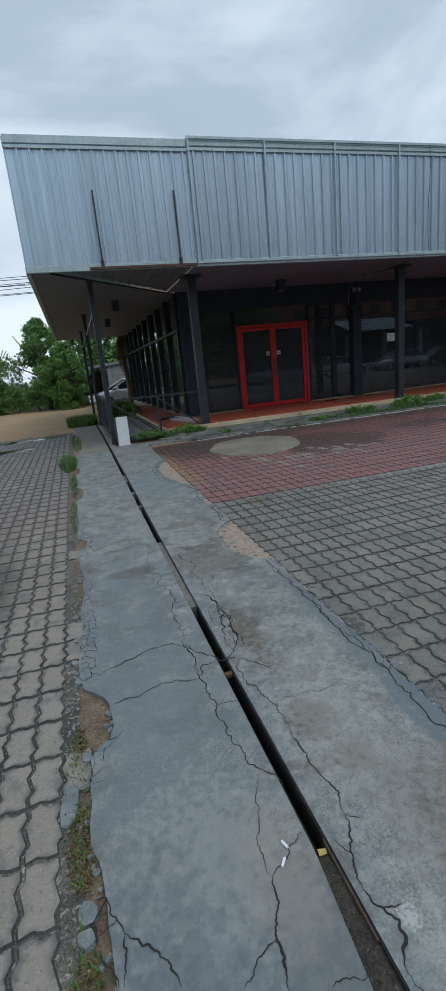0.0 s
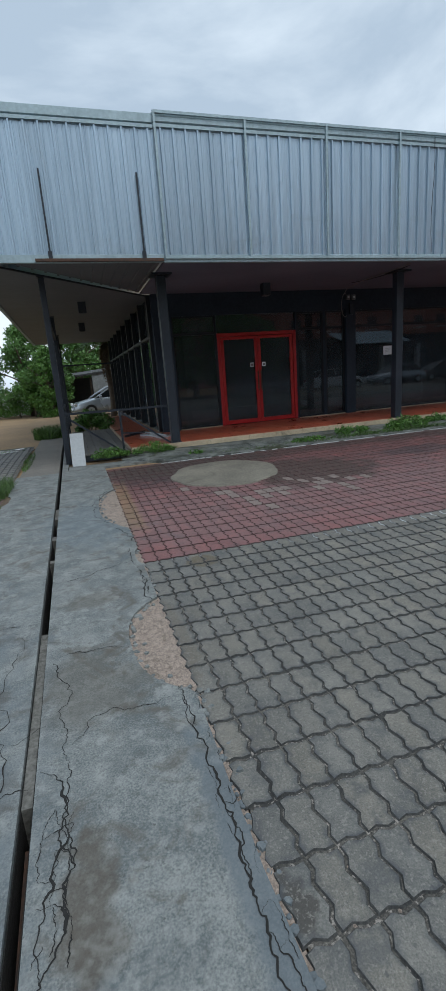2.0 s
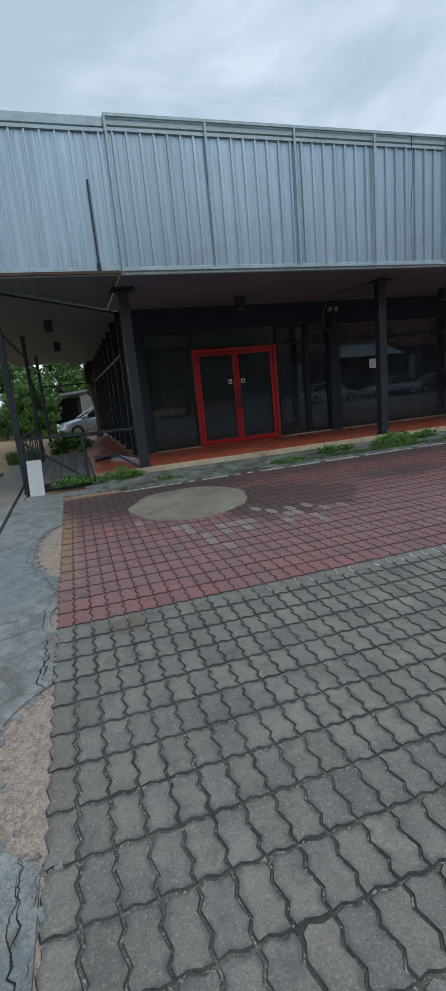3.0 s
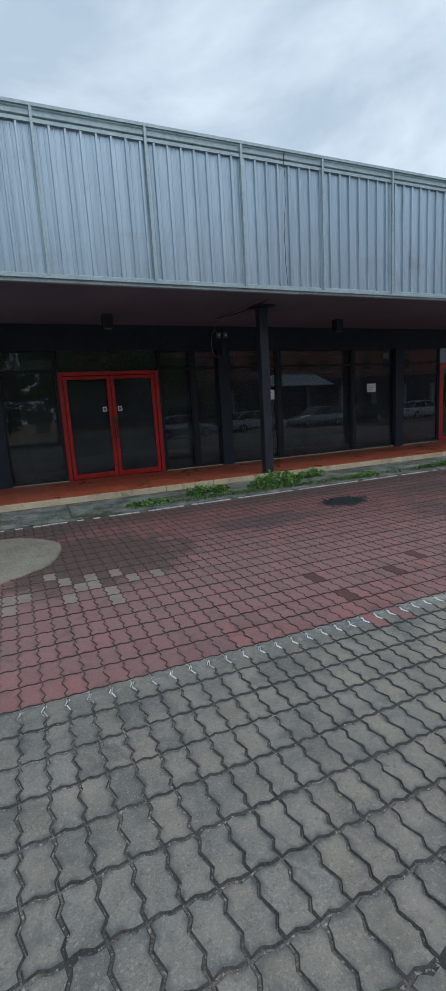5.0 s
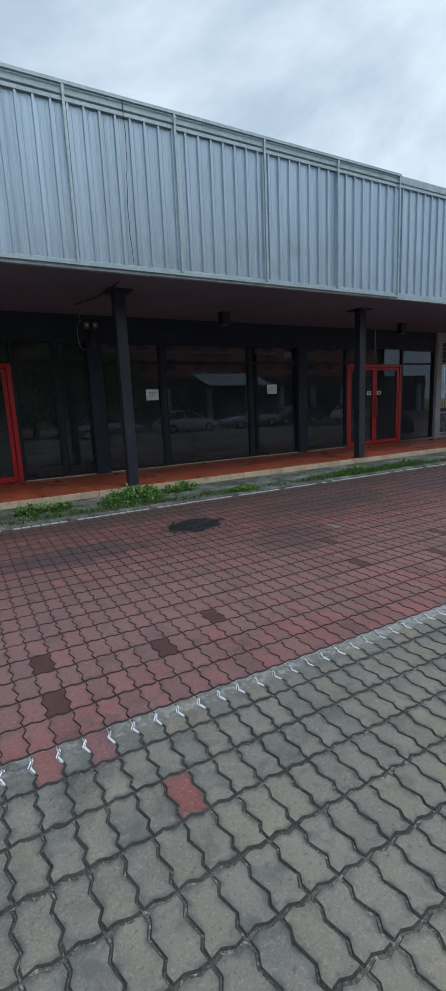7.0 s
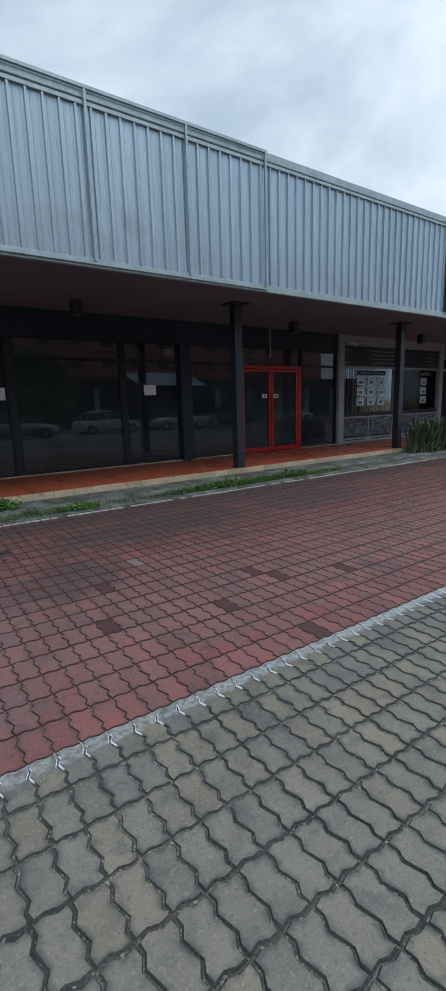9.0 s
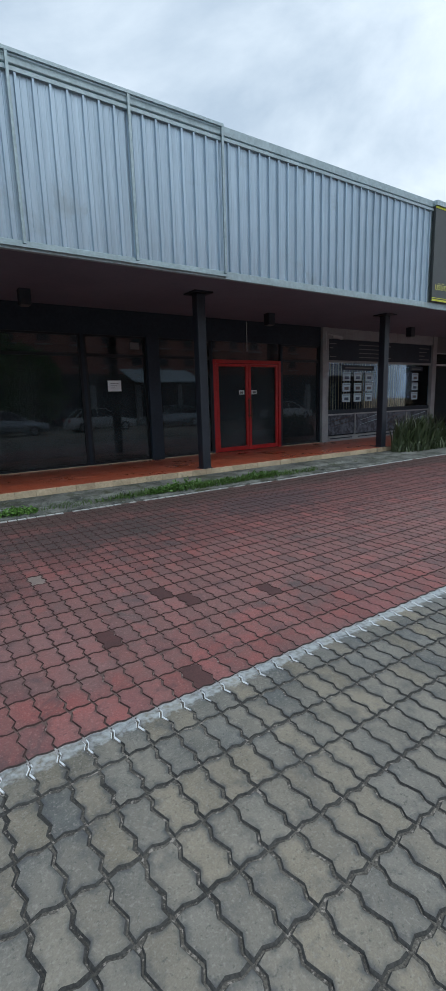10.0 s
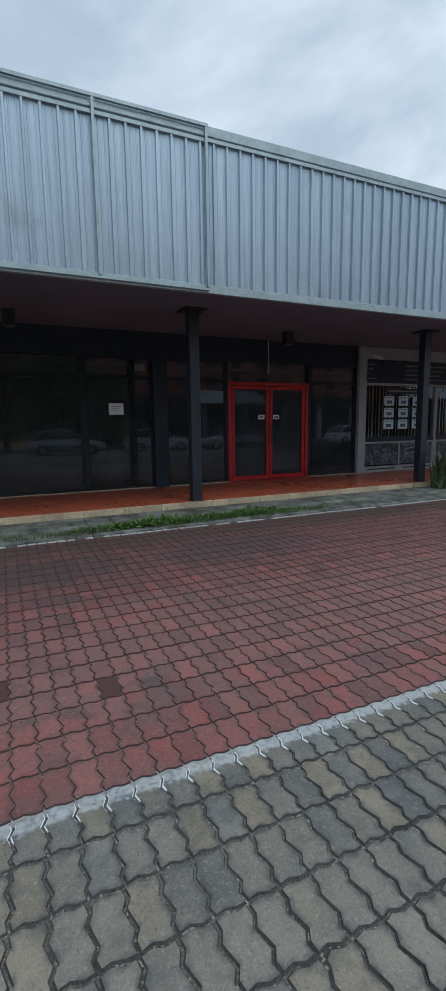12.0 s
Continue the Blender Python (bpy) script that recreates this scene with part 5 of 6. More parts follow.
# ---- cars ----
def car(x, y, turn, paint, label):
    c = thing("car", label, "car", 0, 0, 0)
    L = 4.3
    # side profile: x along, z up, half width
    prof = [(-2.15, 0.42, 0.74), (-2.12, 0.72, 0.80), (-1.95, 0.88, 0.83), (-1.3, 0.95, 0.85), (-0.6, 0.97, 0.86), (0.2, 0.97, 0.86), (0.9, 0.95, 0.86), (1.3, 0.86, 0.84), (1.85, 0.74, 0.80), (2.10, 0.60, 0.74), (2.15, 0.40, 0.70)]
    bm = bmesh.new()
    rings = []
    for px, pz, hw in prof:
        arch = 0.24
        rings.append([bm.verts.new(v) for v in ((px, -hw + 0.05, arch), (px, -hw, 0.45 if pz > 0.5 else 0.34), (px, -hw + 0.03, pz - 0.06), (px, -hw + 0.12, pz), (px, hw - 0.12, pz), (px, hw - 0.03, pz - 0.06), (px, hw, 0.45 if pz > 0.5 else 0.34), (px, hw - 0.05, arch))])
    for a, b in zip(rings, rings[1:]):
        for k in range(8):
            bm.faces.new((a[k], a[(k + 1) % 8], b[(k + 1) % 8], b[k]))
    bm.faces.new(rings[0])
    bm.faces.new(rings[-1][::-1])
    body = part("body", bm, paint, c, smooth=True)
    cab = [(-1.75, 0.93, 0.80, 0.0), (-1.25, 1.36, 0.62, 1.0), (-0.5, 1.46, 0.62, 1.0), (0.15, 1.42, 0.62, 1.0), (1.05, 0.93, 0.78, 0.0)]
    bm = bmesh.new()
    rings = [[bm.verts.new(v) for v in ((px, -0.80, 0.93), (px, -hw, pz), (px, hw, pz), (px, 0.80, 0.93))] for px, pz, hw, k in cab]
    for a, b in zip(rings, rings[1:]):
        for k in range(3):
            bm.faces.new((a[k], a[k + 1], b[k + 1], b[k]))
    part("cabin_glass", bm, M_CARGLASS, body, "dark car windows")
    bm = bmesh.new()
    for s in (-1, 1):
        tube(bm, [(-1.75, s * 0.80, 0.94), (-1.25, s * 0.64, 1.36), (-0.5, s * 0.63, 1.46), (0.15, s * 0.64, 1.42), (1.05, s * 0.79, 0.94)], 0.035, 6)
        tube(bm, [(-0.35, s * 0.81, 0.95), (-0.4, s * 0.645, 1.45)], 0.03, 6)
    pts = [(-1.25, 1.375), (-0.5, 1.478), (0.15, 1.435)]
    vs = [[bm.verts.new((px, s * 0.60, pz)) for px, pz in pts] for s in (-1, 1)]
    for i in range(2):
        bm.faces.new((vs[0][i], vs[0][i + 1], vs[1][i + 1], vs[1][i]))
    part("roof", bm, paint, body, smooth=True)
    for px in (-1.32, 1.32):
        for s in (-1, 1):
            bm = bmesh.new()
            tube(bm, [(px, s * 0.68, 0.31), (px, s * 0.87, 0.31)], 0.31, 18)
            wheel = part("wheel", bm, M_RUBBER, c)
            bm = bmesh.new()
            tube(bm, [(px, s * 0.84, 0.31), (px, s * 0.885, 0.31)], 0.19, 12)
            part("rim", bm, M_ALU, wheel, "silver wheel rim")
    for s in (-1, 1):
        part("headlight", boxes((2.0, 2.12, s * 0.62 - 0.14, s * 0.62 + 0.14, 0.58, 0.72)), M_LAMP, body, "clear headlight", bevel=0.02)
        part("tail_light", boxes((-2.14, -2.05, s * 0.64 - 0.12, s * 0.64 + 0.12, 0.66, 0.84)), M_REDPAINT, body, "red tail light", bevel=0.02)
        part("mirror", boxes((0.72, 0.86, s * 0.93 - 0.09, s * 0.93 + 0.09, 0.93, 1.06)), paint, body, bevel=0.02)
    part("number_plate", boxes((2.15, 2.17, -0.22, 0.22, 0.38, 0.48)), M_PAPER, body, "white number plate")
    c.matrix_basis = pose(x, y, gz(y) - 0.035, 0, 0, turn)
    return c


first_car = car(2.95, 28.2, 188, M_SILVER, "silver hatchback parked behind the side porch")
car(13.6, -6.5, 4, M_SILVER, "silver saloon parked across the lot")
car(19.2, -7.0, 2, M_CARWHITE, "white saloon parked across the lot")
car(24.2, -6.8, 180, M_SILVER, "silver saloon parked in front of the awning")
car(28.6, -7.4, 182, M_CARDARK, "dark saloon parked across the lot")
car(34.8, -6.9, 2, M_CARWHITE, "white saloon parked near the far shop")

# ---- across the street ----
shop = thing("shop_building", "low pale shop building with a blue-grey awning", "building", 26, -20, -0.25)
part("wall", boxes((19, 60, -26, -20, -0.3, 4.2)), M_SHEDROOF, shop)
for i in range(9):
    x = 19.6 + i * 4.4
    wn_ = part("shop_opening", boxes((x, x + 3.4, -19.99, -19.93, -0.2, 2.7)), M_HEADER, shop, "dark shop opening")
    part("pillar", boxes((x + 3.55, x + 4.0, -20.3, -19.6, -0.25, 3.2)), M_PALEWALL, shop)
bm = bmesh.new()
box(bm, -3.5, 3.5, -1.9, 1.9, -0.04, 0.04, pose(29.6, -18.2, 3.95, -20, 0, 0))
part("awning", bm, M_AWNING, shop, "blue-grey sheet awning")
part("sign_band", boxes((33.5, 39, -19.9, -19.7, 2.9, 4.0)), M_HEADER, shop, "black sign band")
apt = thing("apartment_building", "pink rendered apartment block with rows of windows", "building", 40, -45, -0.3)
part("wall", boxes((10, 80, -58, -46, -0.3, 22)), M_PINK, apt)
part("roof", boxes((9.6, 80.4, -58.4, -45.6, 22, 22.5)), M_PALEWALL, apt)
for f in range(7):
    for i in range(14):
        x, z = 12 + i * 4.5, 1.2 + f * 3.0
        wn_ = part("window", boxes((x, x + 1.6, -45.99, -45.9, z, z + 1.5)), M_CARGLASS, apt)
        part("balcony", boxes((x - 0.3, x + 1.9, -45.99, -45.2, z - 0.55, z - 0.4)), M_PALEWALL, apt)
for i, (x, y, h) in enumerate(((2, -14, 8.5), (6.5, -13, 8.0), (-4, -15, 9.0), (10.5, -14, 8.0), (-9, -14, 9.0), (14.5, -15, 7.5), (17.5, -18, 6.5))):
    tree(x, y, h, 3.2, M_LEAF_DARK, 400 + i, "dark green street tree across the lot", count=60, clumps=110, leaf=0.36, base=0.15)
slab("road", boxes((-60, 90, -17, -10.5, -0.32, -0.22)), mat("asphalt", (0.06, 0.06, 0.062), (0.04, 0.04, 0.042), rough=0.85, scale=3, fine=80, bump=0.3), "grey asphalt street across the lot", "road")


# ---- loose things on the side porch ----
bd = tagged(new("board", None), "white painted board leaning on the railing post", "board")
bm = bmesh.new()
box(bm, -0.12, 0.12, -0.012, 0.012, 0, 0.61)
bmesh.ops.bevel(bm, geom=bm.edges[:], offset=0.003, segments=1, affect="EDGES")
bpy.data.objects.remove(bd)
bd = tagged(part("leaning_board", bm, M_WHITEFRAME), "white painted board leaning on the railing post", "board")
bd.matrix_basis = pose(0.86, 10.34, gz(10.3) + 0.003, -14, 0, -8)
for i, (a, b, w) in enumerate((((2.30, 12.5, 0.222), (2.78, 11.6, 0.222), 0.035), ((2.36, 12.6, 0.222), (2.86, 11.75, 0.222), 0.035), ((2.42, 12.75, 0.26), (2.74, 11.62, 0.26), 0.03), ((2.44, 12.4, 0.222), (2.62, 11.5, 0.222), 0.03))):
    bm = bmesh.new()
    bar(bm, a, b, w)
    tagged(part("aluminium_bar", bm, M_ALU), "bare aluminium bar lying on the tiles", "metal bar", "aluminium bars on the porch")
bm = bmesh.new()
bar(bm, (1.95, 12.5, 0.225), (2.5, 13.2, 0.225), 0.045)
bar(bm, (1.98, 13.3, 0.225), (2.4, 12.55, 0.27), 0.035)
tagged(part("steel_frame_scrap", bm, M_BLACK), "black steel frame scrap lying on the porch", "scrap metal")

# ---- concrete strip and drain ----
def wob(y, seed, amp):
    return amp * noise.fractal((y * 2.1, seed, 0.3), 0.9, 2.1, 4)


def bite(y, c, half, depth):
    u = abs(y - c) / half
    return depth * (1 - u ** 3) if u < 1 else 0.0


def left_edge(y):
    return -0.17 + wob(y, 1.7, 0.035) + bite(y, 2.13, 0.22, 0.11) + bite(y, 1.2, 0.3, 0.05) + bite(y, 4.55, 0.18, 0.07) + bite(y, 6.6, 0.4, 0.11) + bite(y, 8.2, 0.3, 0.06)


def right_edge(y):
    return 1.283 + wob(y, 5.2, 0.009) - bite(y, 3.9, 0.55, 0.245) - bite(y, 7.1, 0.95, 0.25) - bite(y, 5.3, 0.2, 0.04)


D0, D1 = 0.508, 0.562
conc = thing("concrete_strip", "cracked pale grey concrete strip along the drain slot", "paving", 0.5, 4, 0, kind="structure")


def strip(name, xa, xb, y0, y1, step=0.035):
    """A slab between two edges, with its rim going down."""
    bm = bmesh.new()
    n = int((y1 - y0) / step)
    cols = 6
    top, rim = [], []
    for i in range(n + 1):
        y = y0 + (y1 - y0) * i / n
        a, b = xa(y), xb(y)
        row = []
        for k in range(cols + 1):
            x = a + (b - a) * k / cols
            row.append(bm.verts.new((x, y, gz(y) + 0.008 + 0.004 * noise.noise((x * 1.5, y * 1.5, 2)))))
        top.append(row)
        rim.append((bm.verts.new((a - 0.004, y, -0.45)), bm.verts.new((b + 0.004, y, -0.45))))
    for i in range(n):
        for k in range(cols):
            bm.faces.new((top[i][k], top[i][k + 1], top[i + 1][k + 1], top[i + 1][k]))
        bm.faces.new((rim[i][0], top[i][0], top[i + 1][0], rim[i + 1][0]))
        bm.faces.new((top[i][-1], rim[i][1], rim[i + 1][1], top[i + 1][-1]))
    return part(name, bm, M_CONC, conc)


strip("slab", left_edge, lambda y: D0 - 0.03 * min(max((1.22 - y) / 0.37, 0.0), 1.0), -1.5, 9.86)
strip("slab", lambda y: D1, right_edge, -1.5, 9.98)
ob = strip("path_slab", lambda y: -0.13 + wob(y, 8, 0.02), lambda y: D0, 9.87, 16.2)
ob.data.materials[0] = mat("brown_grey_concrete", (0.22, 0.20, 0.175), (0.14, 0.13, 0.115), rough=0.8, scale=1.5, fine=40, bump=0.25)
strip("drain_kerb", lambda y: D1, lambda y: 0.66 + wob(y, 3, 0.01), 9.99, 16.2)
part("end_slab", boxes((0.67, 2.2, 9.985, 10.36, -0.3, gz(10.1) + 0.004)), M_CONC, conc)
# thin near-black sheets on the slot's walls: the shade of its depth, as colour
part("slot_shade_lining", boxes((D0 + 0.0045, D0 + 0.0065, 1.22, 16.0, -0.4, -0.075), (D1 - 0.0065, D1 - 0.0045, -1.5, 16.0, -0.4, -0.075)), M_SLOT_BLACK, conc)
part("drain_bed", boxes((D0 - 0.02, D1 + 0.02, -1.5, 16.0, -0.42, -0.34), (D0 - 0.02, D1 + 0.02, 16.0, 16.15, -0.42, -0.03), (D0 - 0.02, D1 + 0.02, -1.65, -1.5, -0.42, -0.1)), M_SLOT_BLACK, conc)
bm = bmesh.new()
for y0, y1, d in ((2.95, 4.28, 0.008), (6.2, 6.32, 0.02), (7.0, 7.5, 0.03), (5.55, 5.62, 0.02)):
    box(bm, D0 + 0.007, D1 - 0.007, y0, y1, -0.3, gz(y0) - d)
part("drain_fill", bm, mat("drain_mortar", (0.20, 0.195, 0.175), (0.09, 0.085, 0.075), rough=0.9, scale=14, fine=60, bump=0.6), conc, "mortar filling the slot")
part("drain_silt", boxes((D0 - 0.04, D1 - 0.007, -1.5, 1.22, -0.3, gz(0) - 0.001)), M_SILT, conc, "black silt filling the slot")
bm = bmesh.new()
box(bm, D1 - 0.012, D1 - 0.008, 0.95, 1.25, gz(0) - 0.04, gz(1) + 0.006)
box(bm, D0 + 0.002, D1 - 0.002, 2.19, 2.22, gz(2.2) - 0.03, gz(2.2) - 0.012)
bar(bm, (0.54, 2.25, -0.16), (0.53, 2.85, -0.16), 0.012)
part("drain_steel", bm, M_RUST, conc, "rusted steel strip in the slot")

# cracks in the slabs: forking paths, wandering between their ends; flat ribbons coloured dark for grit and for the
# shade of a gap
bm = bmesh.new()


def crack(points, width, seed):
    rnd = random.Random(seed)
    width *= 1.9
    pts = [Vector((x, y, 0)) for x, y in points]
    for k in range(4):
        out = [pts[0]]
        for a, b in zip(pts, pts[1:]):
            d = b - a
            m = (a + b) / 2 + Vector((-d.y, d.x, 0)) * rnd.uniform(-0.11, 0.11) * (1 + 0.5 * k)
            out += [m, b]
        pts = out
    prev = None
    n = len(pts)
    for i, p in enumerate(pts):
        way = (pts[min(i + 1, n - 1)] - pts[max(i - 1, 0)]).normalized()
        side = Vector((-way.y, way.x, 0)) * width * (0.35 + 0.65 * abs(noise.noise((p.x * 9, p.y * 9, seed)) * 1.7)) * min(1, 0.25 + 4 * min(i, n - 1 - i) / n) / 2
        z = gz(p.y) + 0.0085 + 0.004 * noise.noise((p.x * 1.5, p.y * 1.5, 2)) + 0.0012
        cur = (bm.verts.new((p.x + side.x, p.y + side.y, z)), bm.verts.new((p.x - side.x, p.y - side.y, z)))
        if prev:
            bm.faces.new((prev[0], prev[1], cur[1], cur[0]))
        prev = cur


def crazing(x0, x1, y0, y1, cell, width, seed, keep=0.8):
    """A net of fine cracks: the edges of uneven cells."""
    rnd = random.Random(seed)
    nx, ny = max(1, round((x1(y0) - x0(y0)) / cell)), max(1, round((y1 - y0) / (cell * 1.5)))
    g = []
    for j in range(ny + 1):
        y = y0 + (y1 - y0) * j / ny
        g.append([(x0(y) + (x1(y) - x0(y)) * i / nx + rnd.uniform(-0.35, 0.35) * cell, y + (0.5 * (i % 2) + rnd.uniform(-0.4, 0.4)) * cell) for i in range(nx + 1)])
    for j in range(ny + 1):
        for i in range(nx + 1):
            for a, b in ((i + 1, j), (i, j + 1)):
                if a <= nx and b <= ny and rnd.random() < keep:
                    crack([g[j][i], g[b][a]], width * rnd.uniform(0.5, 1.2), seed * 100 + j * 10 + i)


crazing(lambda y: left_edge(y) + 0.012, lambda y: left_edge(y) + 0.085, 2.42, 3.2, 0.035, 0.0028, 5)
crazing(lambda y: left_edge(y) + 0.010, lambda y: left_edge(y) + 0.05, 1.75, 2.0, 0.03, 0.003, 6)
crazing(lambda y: left_edge(y) + 0.012, lambda y: left_edge(y) + 0.06, 3.3, 4.4, 0.04, 0.003, 7, 0.6)
crazing(lambda y: 0.60, lambda y: 0.70, 2.38, 2.85, 0.05, 0.003, 8, 0.6)
crazing(lambda y: right_edge(y) - 0.055, lambda y: right_edge(y) - 0.012, 1.9, 3.3, 0.04, 0.0016, 9, 0.3)
crack([(-0.088, 2.472), (0.063, 2.516), (0.272, 2.567), (0.381, 2.528)], 0.0045, 1)
crack([(-0.048, 2.189), (0.066, 2.191), (0.292, 2.221), (0.386, 2.205)], 0.0045, 2)
crack([(0.402, 4.249), (0.414, 3.497), (0.405, 2.992), (0.387, 2.785), (0.394, 2.585)], 0.0035, 3)
crack([(0.394, 2.585), (0.397, 2.397), (0.388, 2.215), (0.410, 1.987), (0.392, 1.895)], 0.0045, 4)
crack([(0.392, 1.895), (0.405, 1.741), (0.443, 1.606), (0.516, 1.472)], 0.004, 5)
crack([(0.405, 2.992), (0.456, 3.032), (0.536, 3.019)], 0.003, 6)
crack([(0.439, 3.298), (0.588, 3.378)], 0.003, 7)
crack([(0.381, 2.528), (0.443, 2.413), (0.515, 2.305), (0.602, 2.301)], 0.004, 8)
crack([(0.386, 2.205), (0.428, 2.304), (0.512, 2.294)], 0.0035, 9)
crack([(0.410, 1.987), (0.503, 1.969)], 0.0025, 10)
crack([(-0.170, 1.327), (-0.141, 1.326), (-0.112, 1.248), (-0.092, 1.209)], 0.005, 11)
crack([(-0.092, 1.209), (-0.032, 1.156), (0.003, 1.110), (0.035, 1.030)], 0.0045, 12)
crack([(-0.092, 1.209), (-0.094, 1.145), (-0.105, 1.086)], 0.003, 13)
crack([(-0.206, 1.273), (-0.173, 1.266), (-0.169, 1.226), (-0.164, 1.201)], 0.0045, 14)
crack([(-0.173, 1.266), (-0.154, 1.291), (-0.139, 1.326)], 0.0035, 15)
crack([(-0.169, 1.226), (-0.111, 1.249)], 0.003, 16)
crack([(-0.171, 1.192), (-0.142, 1.144), (-0.116, 1.086)], 0.004, 17)
crack([(0.463, 1.563), (0.384, 1.394), (0.351, 1.321), (0.352, 1.194)], 0.0022, 18)
crack([(0.352, 1.194), (0.326, 1.105), (0.302, 1.055), (0.303, 1.002), (0.286, 0.939)], 0.0065, 19)
crack([(0.352, 1.194), (0.393, 1.220), (0.514, 1.307)], 0.003, 20)
crack([(0.298, 1.046), (0.247, 1.023), (0.181, 0.978)], 0.0035, 21)
crack([(0.518, 0.899), (0.443, 0.905), (0.387, 0.906)], 0.0022, 22)
crack([(0.577, 3.097), (0.666, 3.011), (0.653, 2.760), (0.706, 2.643), (0.681, 2.489), (0.619, 2.349), (0.537, 2.283)], 0.006, 23)
crack([(0.577, 3.900), (0.651, 3.695), (0.667, 3.324), (0.693, 3.109)], 0.0035, 24)
crack([(0.693, 3.109), (0.681, 2.897), (0.649, 2.695), (0.606, 2.504), (0.619, 2.349)], 0.005, 25)
crack([(0.638, 2.794), (0.703, 2.813), (0.706, 2.643)], 0.0035, 26)
crack([(0.614, 2.580), (0.674, 2.596), (0.681, 2.489)], 0.0035, 27)
crack([(0.613, 2.290), (0.625, 2.024), (0.656, 1.878), (0.653, 1.729)], 0.004, 28)
crack([(0.653, 1.729), (0.649, 1.552), (0.675, 1.410), (0.662, 1.299)], 0.0042, 29)
crack([(0.662, 1.299), (0.633, 1.209), (0.595, 1.135), (0.584, 1.071)], 0.0042, 30)
crack([(0.584, 1.071), (0.609, 1.010), (0.632, 0.971), (0.582, 0.858)], 0.006, 31)
crack([(0.660, 1.295), (0.711, 1.265)], 0.002, 32)
crack([(0.574, 1.233), (0.610, 1.173), (0.595, 1.135)], 0.003, 33)
crack([(0.609, 1.010), (0.666, 0.995)], 0.003, 34)
crack([(0.661, 1.889), (0.863, 1.883), (1.054, 1.885)], 0.0018, 35)
crack([(0.613, 2.290), (0.697, 2.185), (0.736, 2.110)], 0.0025, 36)
crack([(0.537, 2.283), (0.613, 2.290)], 0.004, 37)
crack([(-0.102, 5.423), (-0.091, 4.849), (-0.028, 4.235)], 0.005, 38)
crack([(0.286, 0.939), (0.27, 0.6), (0.25, 0.2)], 0.006, 91)
crack([(0.582, 0.858), (0.60, 0.6), (0.59, 0.2)], 0.005, 92)
crack([(0.70, 3.2), (0.87, 3.365), (1.16, 3.345)], 0.0035, 22)
crack([(0.64, 3.92), (0.85, 3.93), (1.02, 3.88)], 0.003, 23)
crack([(-0.10, 4.3), (0.15, 4.42), (0.40, 4.4)], 0.0035, 16)
crack([(-0.08, 7.3), (0.2, 7.4), (0.5, 7.55)], 0.007, 17)
crack([(0.57, 5.0), (0.9, 5.1), (1.22, 5.2)], 0.005, 18)
crack([(0.57, 7.2), (0.8, 7.35), (0.95, 7.2)], 0.004, 19)
# the long crack along the outer edge, with its loops
crack([(1.243, 4.83), (1.24, 4.35)], 0.006, 60)
crack([(1.215, 3.40), (1.24, 2.99), (1.228, 2.70), (1.218, 2.48), (1.23, 2.3), (1.228, 2.1), (1.24, 1.7), (1.23, 1.2), (1.24, 0.7)], 0.0065, 61)
crack([(1.205, 3.42), (1.225, 3.28), (1.205, 3.14), (1.225, 3.06)], 0.0045, 62)
crack([(1.225, 2.66), (1.25, 2.58), (1.235, 2.46), (1.222, 2.40)], 0.004, 63)
crack([(1.222, 2.27), (1.245, 2.2), (1.262, 2.12), (1.235, 2.05)], 0.004, 64)
crack([(1.228, 2.70), (1.26, 2.68), (1.283, 2.7)], 0.003, 65)
crack([(1.23, 1.95), (1.26, 1.88), (1.28, 1.9)], 0.003, 66)
for i in range(6):
    y = 4.5 + i * 0.6
    crack([(right_edge(y) - 0.05 - 0.03 * math.sin(i * 2), y), (right_edge(y + 0.3) - 0.04, y + 0.28), (right_edge(y + 0.55) - 0.06, y + 0.55)], 0.006, 80 + i)
tagged(part("cracks", bm, M_CRACK, conc), kind="stuff")


# broken rubble beds beside the strip
def bed(name, x0, x1, y0, y1, dz, material, label):
    bm = bmesh.new()
    nx, ny = max(4, int((x1 - x0) / 0.03)), int((y1 - y0) / 0.03)
    g = [[bm.verts.new((x0 + (x1 - x0) * i / nx, y0 + (y1 - y0) * j / ny, gz(y0 + (y1 - y0) * j / ny) + dz + 0.008 * noise.fractal(((x0 + (x1 - x0) * i / nx) * 9, (y0 + (y1 - y0) * j / ny) * 9, 1), 0.8, 2, 4))) for i in range(nx + 1)] for j in range(ny + 1)]
    for j in range(ny):
        for i in range(nx):
            bm.faces.new((g[j][i], g[j][i + 1], g[j + 1][i + 1], g[j + 1][i]))
    slab(name, bm, material, label, "rubble")


bed("rubble_bed_right", 0.90, 1.305, -0.9, 9.6, -0.007, M_RUBBLE, "crumbled gritty mortar beside the concrete strip")
bed("rubble_bed_left", -0.46, 0.0, 0.0, 9.8, -0.011, M_EARTH, "crumbled gritty earth beside the concrete strip")


